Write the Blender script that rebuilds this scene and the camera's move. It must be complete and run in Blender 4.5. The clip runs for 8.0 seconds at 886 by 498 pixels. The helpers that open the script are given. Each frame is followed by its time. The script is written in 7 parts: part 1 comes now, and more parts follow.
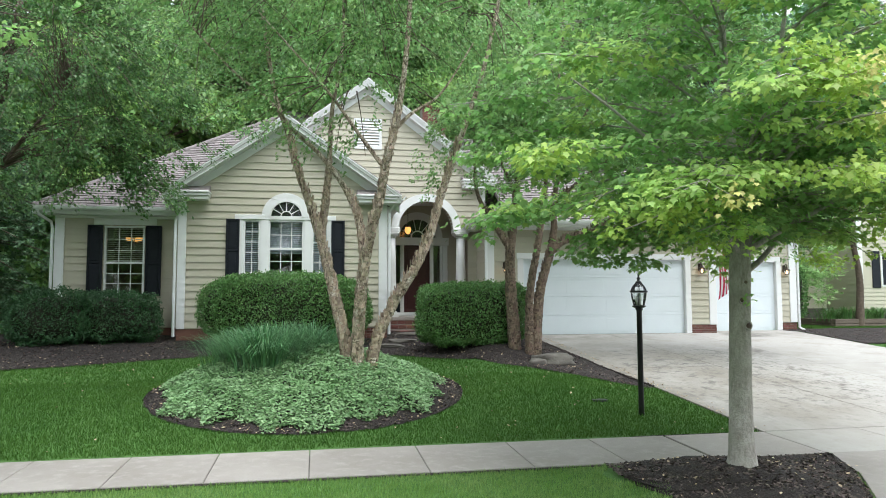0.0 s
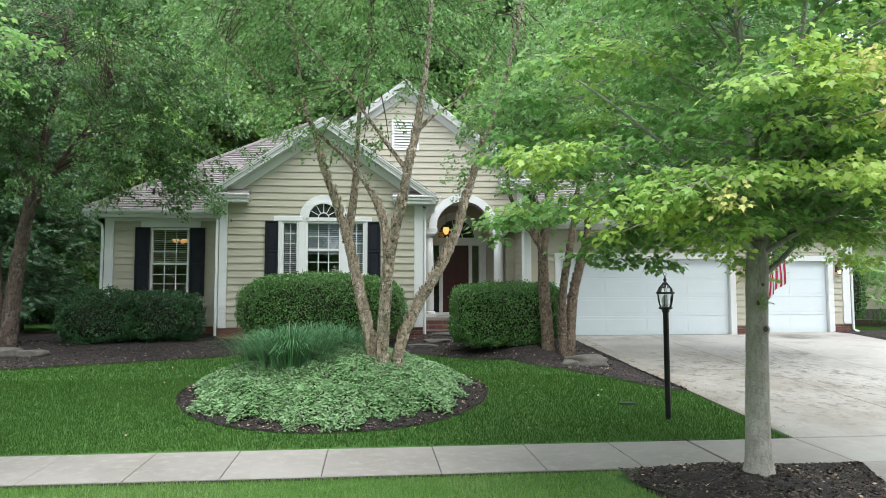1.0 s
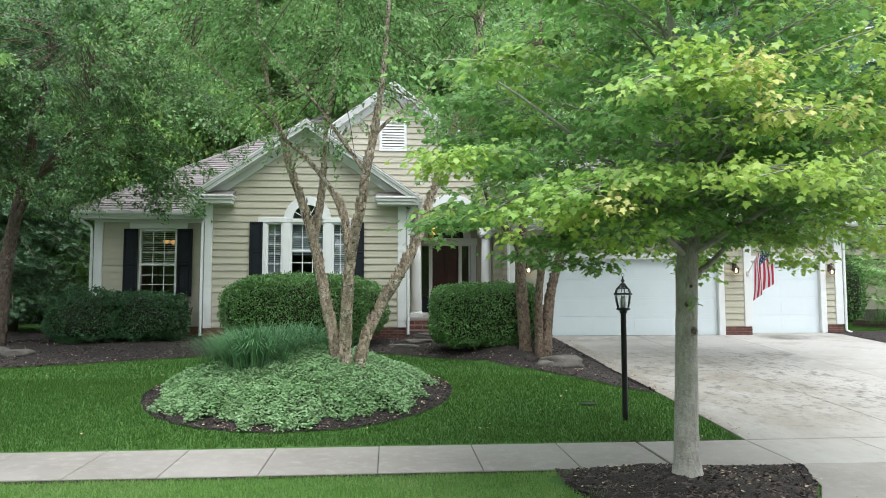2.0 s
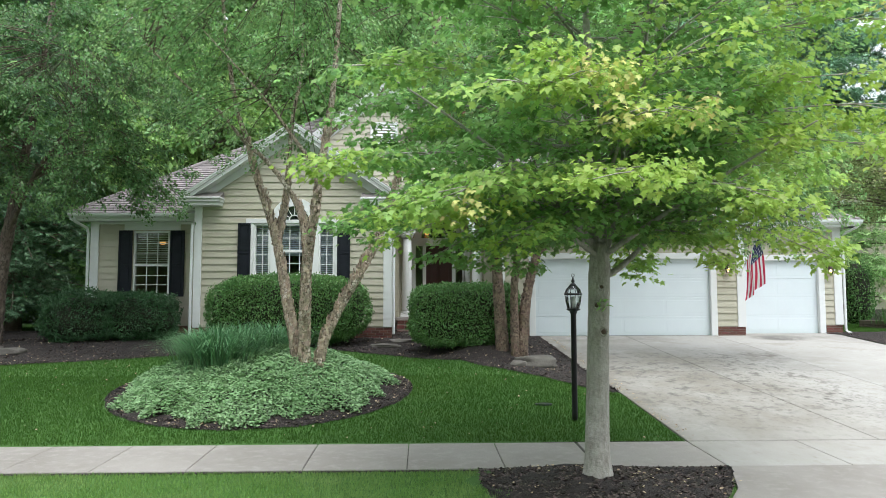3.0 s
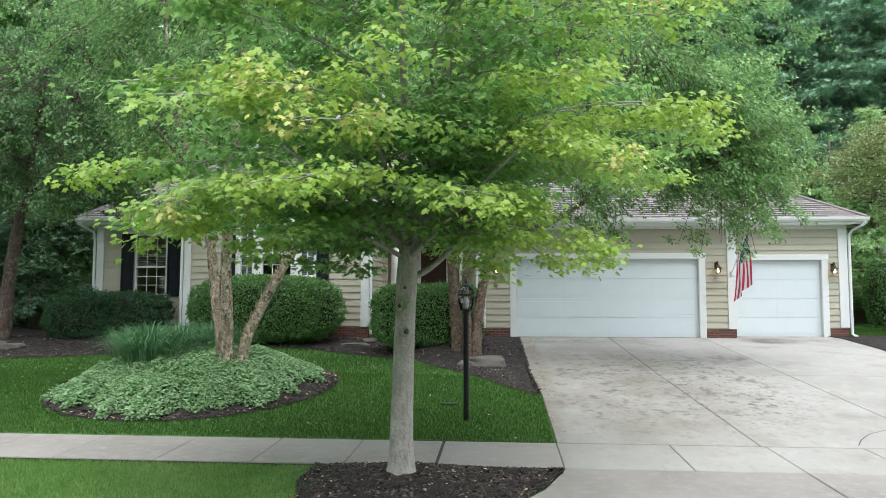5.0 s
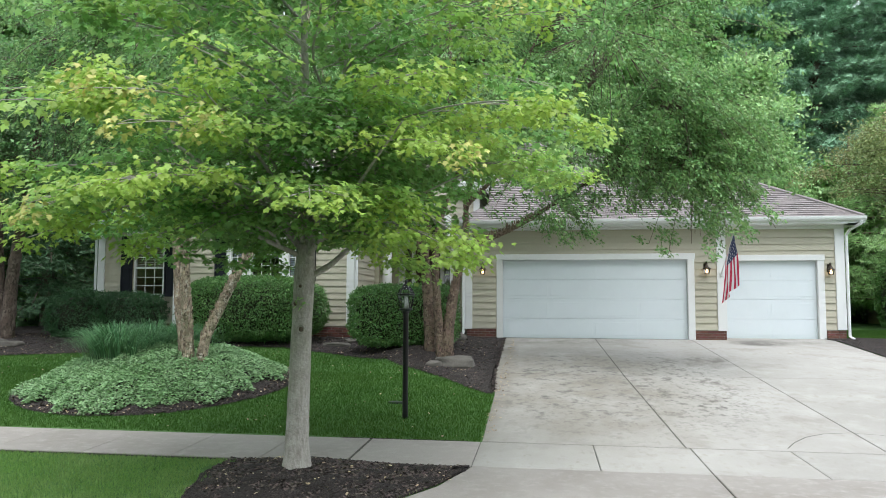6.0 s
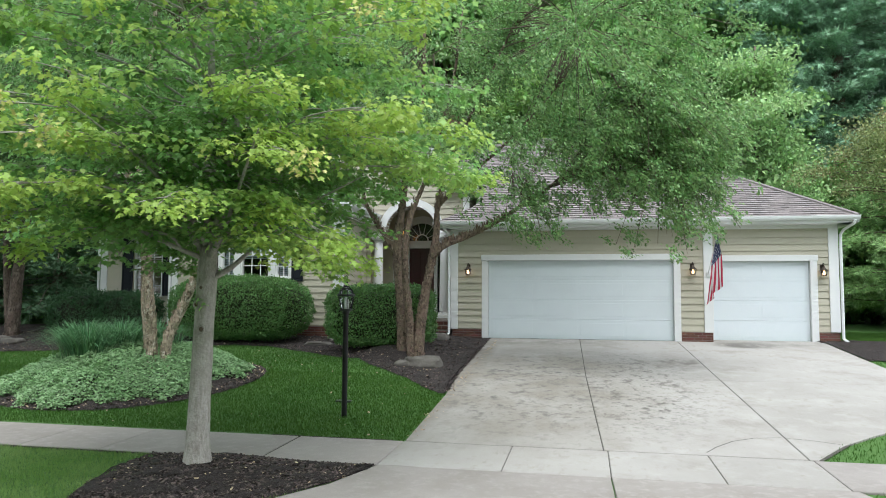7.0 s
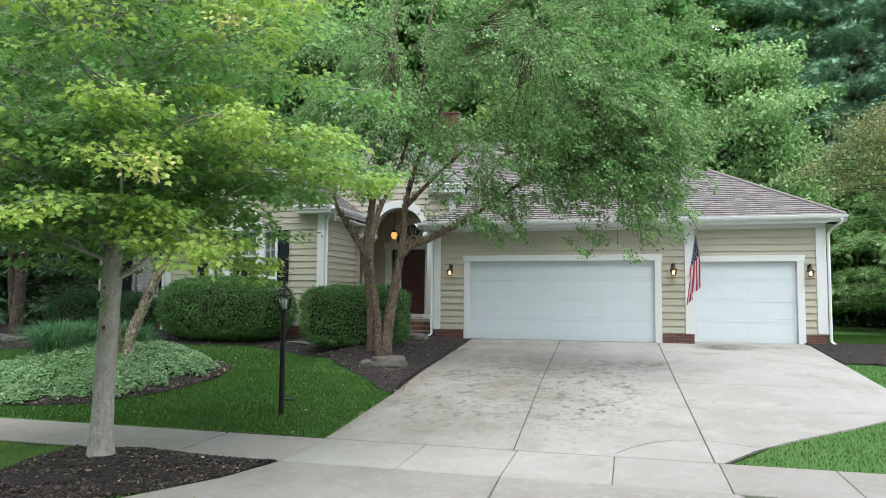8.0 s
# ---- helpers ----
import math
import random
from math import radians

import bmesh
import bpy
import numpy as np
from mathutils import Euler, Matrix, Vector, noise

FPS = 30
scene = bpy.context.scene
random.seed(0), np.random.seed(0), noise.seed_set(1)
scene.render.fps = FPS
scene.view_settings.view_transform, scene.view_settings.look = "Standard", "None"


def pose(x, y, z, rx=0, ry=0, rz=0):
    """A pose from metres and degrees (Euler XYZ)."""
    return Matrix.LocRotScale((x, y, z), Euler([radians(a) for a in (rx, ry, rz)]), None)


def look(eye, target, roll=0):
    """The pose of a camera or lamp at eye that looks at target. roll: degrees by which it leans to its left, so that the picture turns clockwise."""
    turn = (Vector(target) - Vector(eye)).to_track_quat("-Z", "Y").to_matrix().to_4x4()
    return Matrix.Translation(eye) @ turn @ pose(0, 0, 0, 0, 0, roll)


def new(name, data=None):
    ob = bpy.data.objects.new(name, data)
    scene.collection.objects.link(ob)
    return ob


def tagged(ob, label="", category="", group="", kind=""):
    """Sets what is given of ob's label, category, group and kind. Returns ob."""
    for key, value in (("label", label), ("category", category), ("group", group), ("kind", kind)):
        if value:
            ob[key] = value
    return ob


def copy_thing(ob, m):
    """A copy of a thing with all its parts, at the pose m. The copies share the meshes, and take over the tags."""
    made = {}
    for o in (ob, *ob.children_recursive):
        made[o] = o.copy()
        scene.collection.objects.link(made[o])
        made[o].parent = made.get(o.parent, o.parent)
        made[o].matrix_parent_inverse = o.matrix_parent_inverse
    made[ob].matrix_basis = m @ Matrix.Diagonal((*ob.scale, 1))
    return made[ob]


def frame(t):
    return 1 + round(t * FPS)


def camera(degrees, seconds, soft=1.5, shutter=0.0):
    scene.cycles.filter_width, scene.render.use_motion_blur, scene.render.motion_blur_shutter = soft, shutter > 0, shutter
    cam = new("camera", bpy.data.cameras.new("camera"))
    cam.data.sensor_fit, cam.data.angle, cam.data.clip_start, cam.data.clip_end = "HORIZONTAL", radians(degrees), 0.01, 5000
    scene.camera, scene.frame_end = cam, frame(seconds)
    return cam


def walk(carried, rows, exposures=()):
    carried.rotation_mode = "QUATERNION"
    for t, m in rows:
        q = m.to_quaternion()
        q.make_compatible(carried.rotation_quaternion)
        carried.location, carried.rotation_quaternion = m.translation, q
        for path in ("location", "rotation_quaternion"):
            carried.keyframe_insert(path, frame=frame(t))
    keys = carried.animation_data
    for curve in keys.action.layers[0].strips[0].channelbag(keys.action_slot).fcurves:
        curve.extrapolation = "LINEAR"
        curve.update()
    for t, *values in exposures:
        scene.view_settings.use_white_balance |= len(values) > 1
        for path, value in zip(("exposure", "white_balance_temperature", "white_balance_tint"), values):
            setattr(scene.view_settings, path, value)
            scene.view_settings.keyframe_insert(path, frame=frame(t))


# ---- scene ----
# ---- camera ----
cam = camera(64.7, 8.0, soft=0.9, shutter=0.2)
METRES, EYE, TILT, LEAN, TURN = 10.05, 1.075, 0.0, 0.0, -10.4
PATH = [
    (0, (0.065, 0.186, 0.965), (0.421, 2.149, 1.112), -0.2),
    (0.5, (0.265, 0.145, 0.985), (0.532, 2.122, 1.13), -0.1),
    (1, (0.516, 0.09, 1.0), (0.721, 2.074, 1.144), -0.1),
    (1.5, (0.884, 0.022, 1.01), (1.066, 2.009, 1.154), -0.1),
    (3, (2.575, -0.212, 1.026), (2.64, 1.781, 1.168), -0.1),
    (3.5, (3.182, -0.275, 1.029), (3.19, 1.72, 1.172), -0.1),
    (4, (3.953, -0.316, 1.021), (3.893, 1.678, 1.164), -0.1),
    (4.5, (4.617, -0.369, 1.038), (4.505, 1.623, 1.18), 0.0),
    (6, (6.827, -0.28, 0.99), (6.545, 1.695, 1.139), 0.2),
    (6.5, (7.536, -0.24, 1.015), (7.198, 1.726, 1.162), 0.3),
    (7, (8.368, -0.146, 1.024), (7.969, 1.808, 1.17), 0.4),
    (7.5, (9.09, -0.015, 1.021), (8.639, 1.928, 1.168), 0.5),
    (8, (9.981, 0.098, 1.027), (9.468, 2.025, 1.175), 0.5),
]
EXPOSURE = [(0.0, 1.12, 6200, 8), (4.0, 0.99, 6180, 8), (8.0, 0.83, 6150, 8)]
walk(cam, [(t, look(eye, target, roll)) for t, eye, target, roll in PATH], EXPOSURE)

# ---- light: a bright overcast sky, white cloud over most of it, and a wide soft sun behind the cloud ----
world = bpy.data.worlds.new("sky")
scene.world = world
world.use_nodes = True
wn = world.node_tree
sky = wn.nodes.new("ShaderNodeTexSky")
sky.sky_type = "NISHITA"
sky.sun_disc = False
sky.sun_elevation = radians(65)
sky.sun_rotation = radians(165)
sky.air_density, sky.dust_density, sky.ozone_density = 1.0, 2.0, 1.0
veil = wn.nodes.new("ShaderNodeMix")
veil.data_type = "RGBA"
veil.inputs[0].default_value = 0.85
veil.inputs[7].default_value = (7.7, 8.0, 8.35, 1)
wn.links.new(sky.outputs[0], veil.inputs[6])
wn.nodes["Background"].inputs["Strength"].default_value = 0.13
wn.links.new(veil.outputs[2], wn.nodes["Background"].inputs["Color"])
sun = new("sun", bpy.data.lights.new("sun", "SUN"))
sun.data.energy, sun.data.angle, sun.data.color = 1.8, radians(50), (1.0, 0.98, 0.95)
sun.matrix_world = look((7, 1, 26), (2, 12, 0))


# ---- materials ----
def mat(name, col, rough=0.7, var=(), bump=0.0, bump_scale=30.0, metal=0.0, island=0.0, rand=0.0, spec=0.5, translucent=0.0, relief=0.02, spots=()):
    """A procedural surface. var: rows of (noise scale, colour, from, to) laid over the base colour; island and rand vary its value piece by piece."""
    m = bpy.data.materials.new(name)
    m.use_nodes = True
    t = m.node_tree
    b = t.nodes["Principled BSDF"]
    b.inputs["Roughness"].default_value = rough
    b.inputs["Metallic"].default_value = metal
    b.inputs["Specular IOR Level"].default_value = spec
    rgb = t.nodes.new("ShaderNodeRGB")
    rgb.outputs[0].default_value = (*col, 1)
    out = rgb.outputs[0]
    co = t.nodes.new("ShaderNodeTexCoord")
    for k, row in enumerate(var):
        sc, c, lo, hi = row[:4]
        n = t.nodes.new("ShaderNodeTexNoise")
        n.inputs["Scale"].default_value = sc
        n.inputs["Detail"].default_value = 6
        n.inputs["Roughness"].default_value = 0.62
        if len(row) > 4:
            mp = t.nodes.new("ShaderNodeMapping")
            mp.inputs["Scale"].default_value = row[4]
            mp.inputs["Location"].default_value = (3.1 * k, 1.7 * k, 0.9 * k)
            t.links.new(co.outputs["Object"], mp.inputs[0])
            t.links.new(mp.outputs[0], n.inputs["Vector"])
        else:
            t.links.new(co.outputs["Object"], n.inputs["Vector"])
        r = t.nodes.new("ShaderNodeMapRange")
        r.inputs[1].default_value, r.inputs[2].default_value = lo, hi
        t.links.new(n.outputs[0], r.inputs[0])
        mx = t.nodes.new("ShaderNodeMix")
        mx.data_type = "RGBA"
        mx.inputs[7].default_value = (*c, 1)
        t.links.new(r.outputs[0], mx.inputs[0])
        t.links.new(out, mx.inputs[6])
        out = mx.outputs[2]
    for cx, cy, rx, ry, c, sc, lo, hi in spots:
        mp = t.nodes.new("ShaderNodeMapping")
        mp.inputs["Location"].default_value = (-cx / rx, -cy / ry, 0)
        mp.inputs["Scale"].default_value = (1 / rx, 1 / ry, 0)
        t.links.new(co.outputs["Object"], mp.inputs[0])
        gr = t.nodes.new("ShaderNodeTexGradient")
        gr.gradient_type = "SPHERICAL"
        t.links.new(mp.outputs[0], gr.inputs[0])
        n = t.nodes.new("ShaderNodeTexNoise")
        n.inputs["Scale"].default_value = sc
        n.inputs["Detail"].default_value = 7
        n.inputs["Roughness"].default_value = 0.68
        m2 = t.nodes.new("ShaderNodeMapping")
        m2.inputs["Scale"].default_value = (1.0, 0.8, 1)
        t.links.new(co.outputs["Object"], m2.inputs[0])
        t.links.new(m2.outputs[0], n.inputs["Vector"])
        r = t.nodes.new("ShaderNodeMapRange")
        r.inputs[1].default_value, r.inputs[2].default_value = lo, hi
        t.links.new(n.outputs[0], r.inputs[0])
        r3 = t.nodes.new("ShaderNodeMapRange")
        r3.inputs[1].default_value, r3.inputs[2].default_value = 0.0, 0.45
        t.links.new(gr.outputs[1], r3.inputs[0])
        mu = t.nodes.new("ShaderNodeMath")
        mu.operation = "MULTIPLY"
        t.links.new(r.outputs[0], mu.inputs[0])
        t.links.new(r3.outputs[0], mu.inputs[1])
        mx = t.nodes.new("ShaderNodeMix")
        mx.data_type = "RGBA"
        mx.inputs[7].default_value = (*c, 1)
        t.links.new(mu.outputs[0], mx.inputs[0])
        t.links.new(out, mx.inputs[6])
        out = mx.outputs[2]
    for amount, node, sock in ((island, "ShaderNodeNewGeometry", "Random Per Island"), (rand, "ShaderNodeObjectInfo", "Random")):
        if amount:
            g = t.nodes.new(node)
            r = t.nodes.new("ShaderNodeMapRange")
            r.inputs[3].default_value, r.inputs[4].default_value = 1 - amount, 1 + amount
            t.links.new(g.outputs[sock], r.inputs[0])
            h = t.nodes.new("ShaderNodeHueSaturation")
            t.links.new(r.outputs[0], h.inputs["Value"])
            r2 = t.nodes.new("ShaderNodeMapRange")
            r2.inputs[3].default_value, r2.inputs[4].default_value = 0.5 + amount * 0.05, 0.5 - amount * 0.05
            w = t.nodes.new("ShaderNodeMath")
            w.operation = "FRACT"
            w2 = t.nodes.new("ShaderNodeMath")
            w2.operation = "MULTIPLY"
            w2.inputs[1].default_value = 7.31
            t.links.new(g.outputs[sock], w2.inputs[0])
            t.links.new(w2.outputs[0], w.inputs[0])
            t.links.new(w.outputs[0], r2.inputs[0])
            t.links.new(r2.outputs[0], h.inputs["Hue"])
            t.links.new(out, h.inputs["Color"])
            out = h.outputs[0]
    t.links.new(out, b.inputs["Base Color"])
    if bump:
        n = t.nodes.new("ShaderNodeTexNoise")
        n.inputs["Scale"].default_value = bump_scale
        n.inputs["Detail"].default_value = 5
        t.links.new(co.outputs["Object"], n.inputs["Vector"])
        bp = t.nodes.new("ShaderNodeBump")
        bp.inputs["Strength"].default_value = bump
        bp.inputs["Distance"].default_value = relief
        t.links.new(n.outputs[0], bp.inputs["Height"])
        t.links.new(bp.outputs[0], b.inputs["Normal"])
    if translucent:
        tr = t.nodes.new("ShaderNodeBsdfTranslucent")
        t.links.new(out, tr.inputs["Color"])
        ms = t.nodes.new("ShaderNodeMixShader")
        ms.inputs[0].default_value = translucent
        t.links.new(b.outputs[0], ms.inputs[1])
        t.links.new(tr.outputs[0], ms.inputs[2])
        t.links.new(ms.outputs[0], t.nodes["Material Output"].inputs[0])
    return m


def glow(name, col, power):
    m = bpy.data.materials.new(name)
    m.use_nodes = True
    b = m.node_tree.nodes["Principled BSDF"]
    b.inputs["Base Color"].default_value = (*col, 1)
    b.inputs["Emission Color"].default_value = (*col, 1)
    b.inputs["Emission Strength"].default_value = power
    return m


def glass(name, rough=0.02, tint=(0.9, 0.95, 0.95), ior=2.0):
    """A thin pane: mostly clear, with a mirror gloss that grows towards grazing."""
    m = bpy.data.materials.new(name)
    m.use_nodes = True
    t = m.node_tree
    t.nodes.remove(t.nodes["Principled BSDF"])
    cl, gl, fr, ms = (t.nodes.new(n) for n in ("ShaderNodeBsdfTransparent", "ShaderNodeBsdfGlossy", "ShaderNodeFresnel", "ShaderNodeMixShader"))
    cl.inputs[0].default_value = (*tint, 1)
    gl.inputs["Roughness"].default_value = rough
    fr.inputs[0].default_value = ior
    for a, b2, i in ((fr, ms, 0), (cl, ms, 1), (gl, ms, 2), (ms, t.nodes["Material Output"], 0)):
        t.links.new(a.outputs[0], b2.inputs[i])
    return m


SIDING = mat("siding_paint", (0.447, 0.418, 0.325), 0.62, [(1.3, (0.415, 0.375, 0.287), 0.45, 0.85), (14, (0.49, 0.45, 0.348), 0.5, 0.8, (1, 1, 6))], 0.12, 60, rand=0.035)
SHEATH = mat("wall_sheathing", (0.40, 0.35, 0.265), 0.8, [(3, (0.36, 0.31, 0.22), 0.4, 0.7)])
WHITE = mat("white_trim_paint", (0.72, 0.72, 0.71), 0.45, [(2.1, (0.65, 0.65, 0.635), 0.5, 0.9), (25, (0.74, 0.74, 0.72), 0.55, 0.8)], 0.04, 40)
DOORWHITE = mat("garage_door_paint", (0.665, 0.715, 0.74), 0.4, [(1.2, (0.62, 0.665, 0.69), 0.45, 0.85), (40, (0.72, 0.74, 0.76), 0.5, 0.8)], 0.06, 120)
ROOF = mat("asphalt_shingle", (0.21, 0.188, 0.184), 0.92, [(2.2, (0.26, 0.225, 0.22), 0.42, 0.7), (9, (0.155, 0.132, 0.132), 0.5, 0.75), (160, (0.30, 0.26, 0.25), 0.5, 0.7)], 0.5, 180, island=0.22)
BRICK = mat("red_brick", (0.145, 0.06, 0.045), 0.85, [(40, (0.12, 0.05, 0.04), 0.45, 0.7)], 0.3, 90, rand=0.3)
MORTAR = mat("mortar", (0.30, 0.27, 0.24), 0.9, [(20, (0.22, 0.2, 0.18), 0.4, 0.7)])
CONCRETE = mat("sidewalk_concrete", (0.295, 0.267, 0.245), 0.85, [(0.8, (0.225, 0.20, 0.178), 0.42, 0.70), (7, (0.335, 0.308, 0.283), 0.5, 0.75), (60, (0.25, 0.235, 0.215), 0.52, 0.72)], 0.25, 90, rand=0.06)
DRIVE = mat("driveway_concrete", (0.362, 0.342, 0.316), 0.85, [(0.3, (0.295, 0.276, 0.25), 0.42, 0.66), (2.5, (0.392, 0.372, 0.346), 0.5, 0.8), (1.3, (0.22, 0.196, 0.163), 0.54, 0.78), (9, (0.27, 0.245, 0.21), 0.56, 0.76, (1, 0.4, 1)), (45, (0.33, 0.315, 0.29), 0.5, 0.72)], 0.25, 80, rand=0.04,
            spots=[(5.9, 13.6, 0.42, 7.0, (0.19, 0.166, 0.135), 2.2, 0.30, 0.58), (7.2, 13.2, 2.8, 5.6, (0.225, 0.203, 0.17), 0.8, 0.27, 0.60), (7.3, 12.9, 1.7, 4.4, (0.125, 0.117, 0.105), 4.2, 0.515, 0.65), (9.2, 13.0, 1.2, 4.0, (0.125, 0.115, 0.10), 5.0, 0.515, 0.64), (8.2, 13.0, 3.0, 4.6, (0.16, 0.145, 0.122), 9.0, 0.54, 0.66), (7.0, 18.6, 2.8, 1.0, (0.17, 0.155, 0.13), 1.2, 0.40, 0.70), (12.3, 18.4, 0.9, 0.6, (0.13, 0.12, 0.108), 1.6, 0.30, 0.52), (13.2, 19.0, 1.6, 0.9, (0.2, 0.185, 0.165), 1.2, 0.40, 0.65), (10.3, 15.5, 0.6, 1.0, (0.16, 0.145, 0.125), 3, 0.42, 0.62)])
JOINT = mat("joint_filler", (0.05, 0.047, 0.04), 0.95, [(30, (0.1, 0.09, 0.07), 0.4, 0.7)])
ASPHALT = mat("asphalt", (0.055, 0.055, 0.056), 0.9, [(2, (0.075, 0.073, 0.07), 0.4, 0.7), (90, (0.11, 0.105, 0.1), 0.55, 0.7)], 0.4, 120)
SOIL = mat("turf_soil", (0.055, 0.145, 0.022), 0.95, [(0.5, (0.07, 0.15, 0.028), 0.35, 0.7), (6, (0.048, 0.122, 0.02), 0.42, 0.68), (60, (0.065, 0.14, 0.028), 0.5, 0.75)], 0.6, 90)
GRASS = mat("grass_blade", (0.064, 0.146, 0.026), 0.65, [(0.45, (0.086, 0.170, 0.033), 0.38, 0.68), (2.3, (0.054, 0.127, 0.023), 0.45, 0.75)], island=0.09, translucent=0.3, spec=0.15)
VERGE = mat("verge_grass_blade", (0.175, 0.31, 0.075), 0.6, [(0.7, (0.24, 0.35, 0.115), 0.40, 0.66), (3.0, (0.14, 0.27, 0.055), 0.45, 0.75)], island=0.18, translucent=0.3, spec=0.3)
MULCH = mat("bark_mulch", (0.048, 0.036, 0.032), 0.95, [(9, (0.08, 0.061, 0.054), 0.45, 0.7), (55, (0.012, 0.008, 0.007), 0.42, 0.6), (3, (0.02, 0.014, 0.011), 0.45, 0.7)], 1.0, 70, relief=0.05)
CHIP = mat("mulch_chip", (0.098, 0.075, 0.066), 0.9, [(50, (0.048, 0.036, 0.031), 0.4, 0.7)], island=0.7)
LITTER = mat("dry_leaf", (0.46, 0.38, 0.26), 0.8, [(40, (0.28, 0.18, 0.09), 0.4, 0.7)], island=0.4)
STONE = mat("field_stone", (0.095, 0.086, 0.073), 0.9, [(4, (0.15, 0.137, 0.12), 0.4, 0.7), (25, (0.12, 0.105, 0.09), 0.5, 0.75)], 0.7, 25)
BIRCHBARK = mat("peeling_birch_bark", (0.45, 0.365, 0.275), 0.85, [(9, (0.66, 0.585, 0.49), 0.49, 0.60, (1, 1, 0.35)), (20, (0.11, 0.072, 0.05), 0.52, 0.61, (1, 1, 0.3)), (4, (0.27, 0.255, 0.16), 0.5, 0.75), (60, (0.16, 0.115, 0.08), 0.5, 0.62, (1, 1, 0.6))], 1.0, 24, relief=0.09)
FLAKE = mat("papery_bark_flake", (0.46, 0.37, 0.285), 0.8, [(20, (0.27, 0.19, 0.135), 0.42, 0.65)], island=0.4)
BROWNFLAKE = mat("brown_bark_flake", (0.20, 0.145, 0.105), 0.8, [(20, (0.12, 0.08, 0.055), 0.42, 0.65)], island=0.4)
DARKFLAKE = mat("dark_bark_flake", (0.11, 0.082, 0.062), 0.85, [(20, (0.06, 0.042, 0.03), 0.42, 0.65)], island=0.4)
BROWNBARK = mat("brown_birch_bark", (0.19, 0.132, 0.098), 0.85, [(11, (0.29, 0.225, 0.165), 0.5, 0.62, (1, 1, 0.45)), (22, (0.065, 0.04, 0.03), 0.49, 0.6, (1, 1, 0.5)), (4, (0.17, 0.15, 0.095), 0.5, 0.75)], 1.0, 24, relief=0.08)
DARKBARK = mat("dark_birch_bark", (0.12, 0.085, 0.065), 0.9, [(9, (0.19, 0.15, 0.12), 0.48, 0.62, (1, 1, 0.4)), (20, (0.05, 0.034, 0.026), 0.48, 0.62, (1, 1, 0.45))], 1.0, 28)
MAPLEBARK = mat("grey_maple_bark", (0.37, 0.345, 0.305), 0.88, [(5, (0.47, 0.445, 0.40), 0.42, 0.68), (26, (0.25, 0.225, 0.19), 0.48, 0.68, (1, 1, 0.3)), (2.6, (0.27, 0.265, 0.21), 0.5, 0.8), (70, (0.28, 0.26, 0.23), 0.5, 0.7, (1, 1, 0.5))], 0.8, 30)
TWIG = mat("twig_bark", (0.10, 0.072, 0.052), 0.85, [(12, (0.16, 0.12, 0.09), 0.45, 0.7)])
MAPLELEAF = mat("maple_leaf", (0.24, 0.43, 0.135), 0.42, [(0.8, (0.295, 0.475, 0.15), 0.4, 0.7)], island=0.3, translucent=0.55)
LIGHTMAPLE = mat("light_maple_leaf", (0.355, 0.54, 0.145), 0.42, [(1.1, (0.43, 0.58, 0.155), 0.4, 0.7)], island=0.26, translucent=0.48)
YOUNGLEAF = mat("young_maple_leaf", (0.41, 0.57, 0.12), 0.42, [(1.5, (0.50, 0.60, 0.14), 0.5, 0.8)], island=0.22, translucent=0.48)
TIPLEAF = mat("bronze_maple_leaf", (0.60, 0.61, 0.19), 0.5, [(3, (0.62, 0.53, 0.21), 0.4, 0.7)], island=0.2, translucent=0.35)
# birch leaf darkened: the shade on the left crown is in its colour
SHADEBIRCH = mat("shaded_birch_leaf", (0.11, 0.215, 0.07), 0.42, [(0.7, (0.15, 0.265, 0.09), 0.4, 0.7)], island=0.45, translucent=0.45)
BIRCHLEAF = mat("birch_leaf", (0.20, 0.35, 0.125), 0.42, [(0.7, (0.27, 0.42, 0.16), 0.4, 0.7)], island=0.45, translucent=0.45)
WOODLEAF = mat("woodland_leaf", (0.20, 0.37, 0.115), 0.5, [(0.35, (0.26, 0.43, 0.14), 0.4, 0.65)], island=0.4, translucent=0.5)
# woodland leaf made paler, so trees close behind the house look lit
LITWOOD = mat("lit_woodland_leaf", (0.30, 0.48, 0.15), 0.5, [(0.5, (0.36, 0.53, 0.17), 0.4, 0.7)], island=0.35, translucent=0.5)
LIGHTLEAF = mat("light_green_leaf", (0.33, 0.51, 0.21), 0.5, [(0.5, (0.38, 0.55, 0.23), 0.4, 0.7)], island=0.35, translucent=0.35)
OLIVELEAF = mat("olive_leaf", (0.25, 0.32, 0.12), 0.5, [(0.9, (0.32, 0.28, 0.14), 0.45, 0.7)], island=0.4, translucent=0.3)
PINE = mat("pine_needle", (0.19, 0.35, 0.21), 0.55, [(0.4, (0.27, 0.45, 0.27), 0.4, 0.7)], island=0.4)
SPRUCE = mat("spruce_needle", (0.075, 0.16, 0.072), 0.55, [(0.8, (0.105, 0.205, 0.09), 0.4, 0.7)], island=0.4)
HEDGELEAF = mat("hedge_leaf", (0.10, 0.215, 0.056), 0.5, [(1.6, (0.135, 0.265, 0.072), 0.4, 0.7)], island=0.34, translucent=0.2)
DARKLEAF = mat("yew_leaf", (0.036, 0.10, 0.034), 0.45, [(1.6, (0.055, 0.14, 0.048), 0.4, 0.7)], island=0.36, translucent=0.15)
# near-black: the shade inside a clipped shrub, put into the colour
SHRUBCORE = mat("shrub_inner_shade", (0.018, 0.022, 0.010), 0.95, [(12, (0.03, 0.026, 0.016), 0.4, 0.7)])
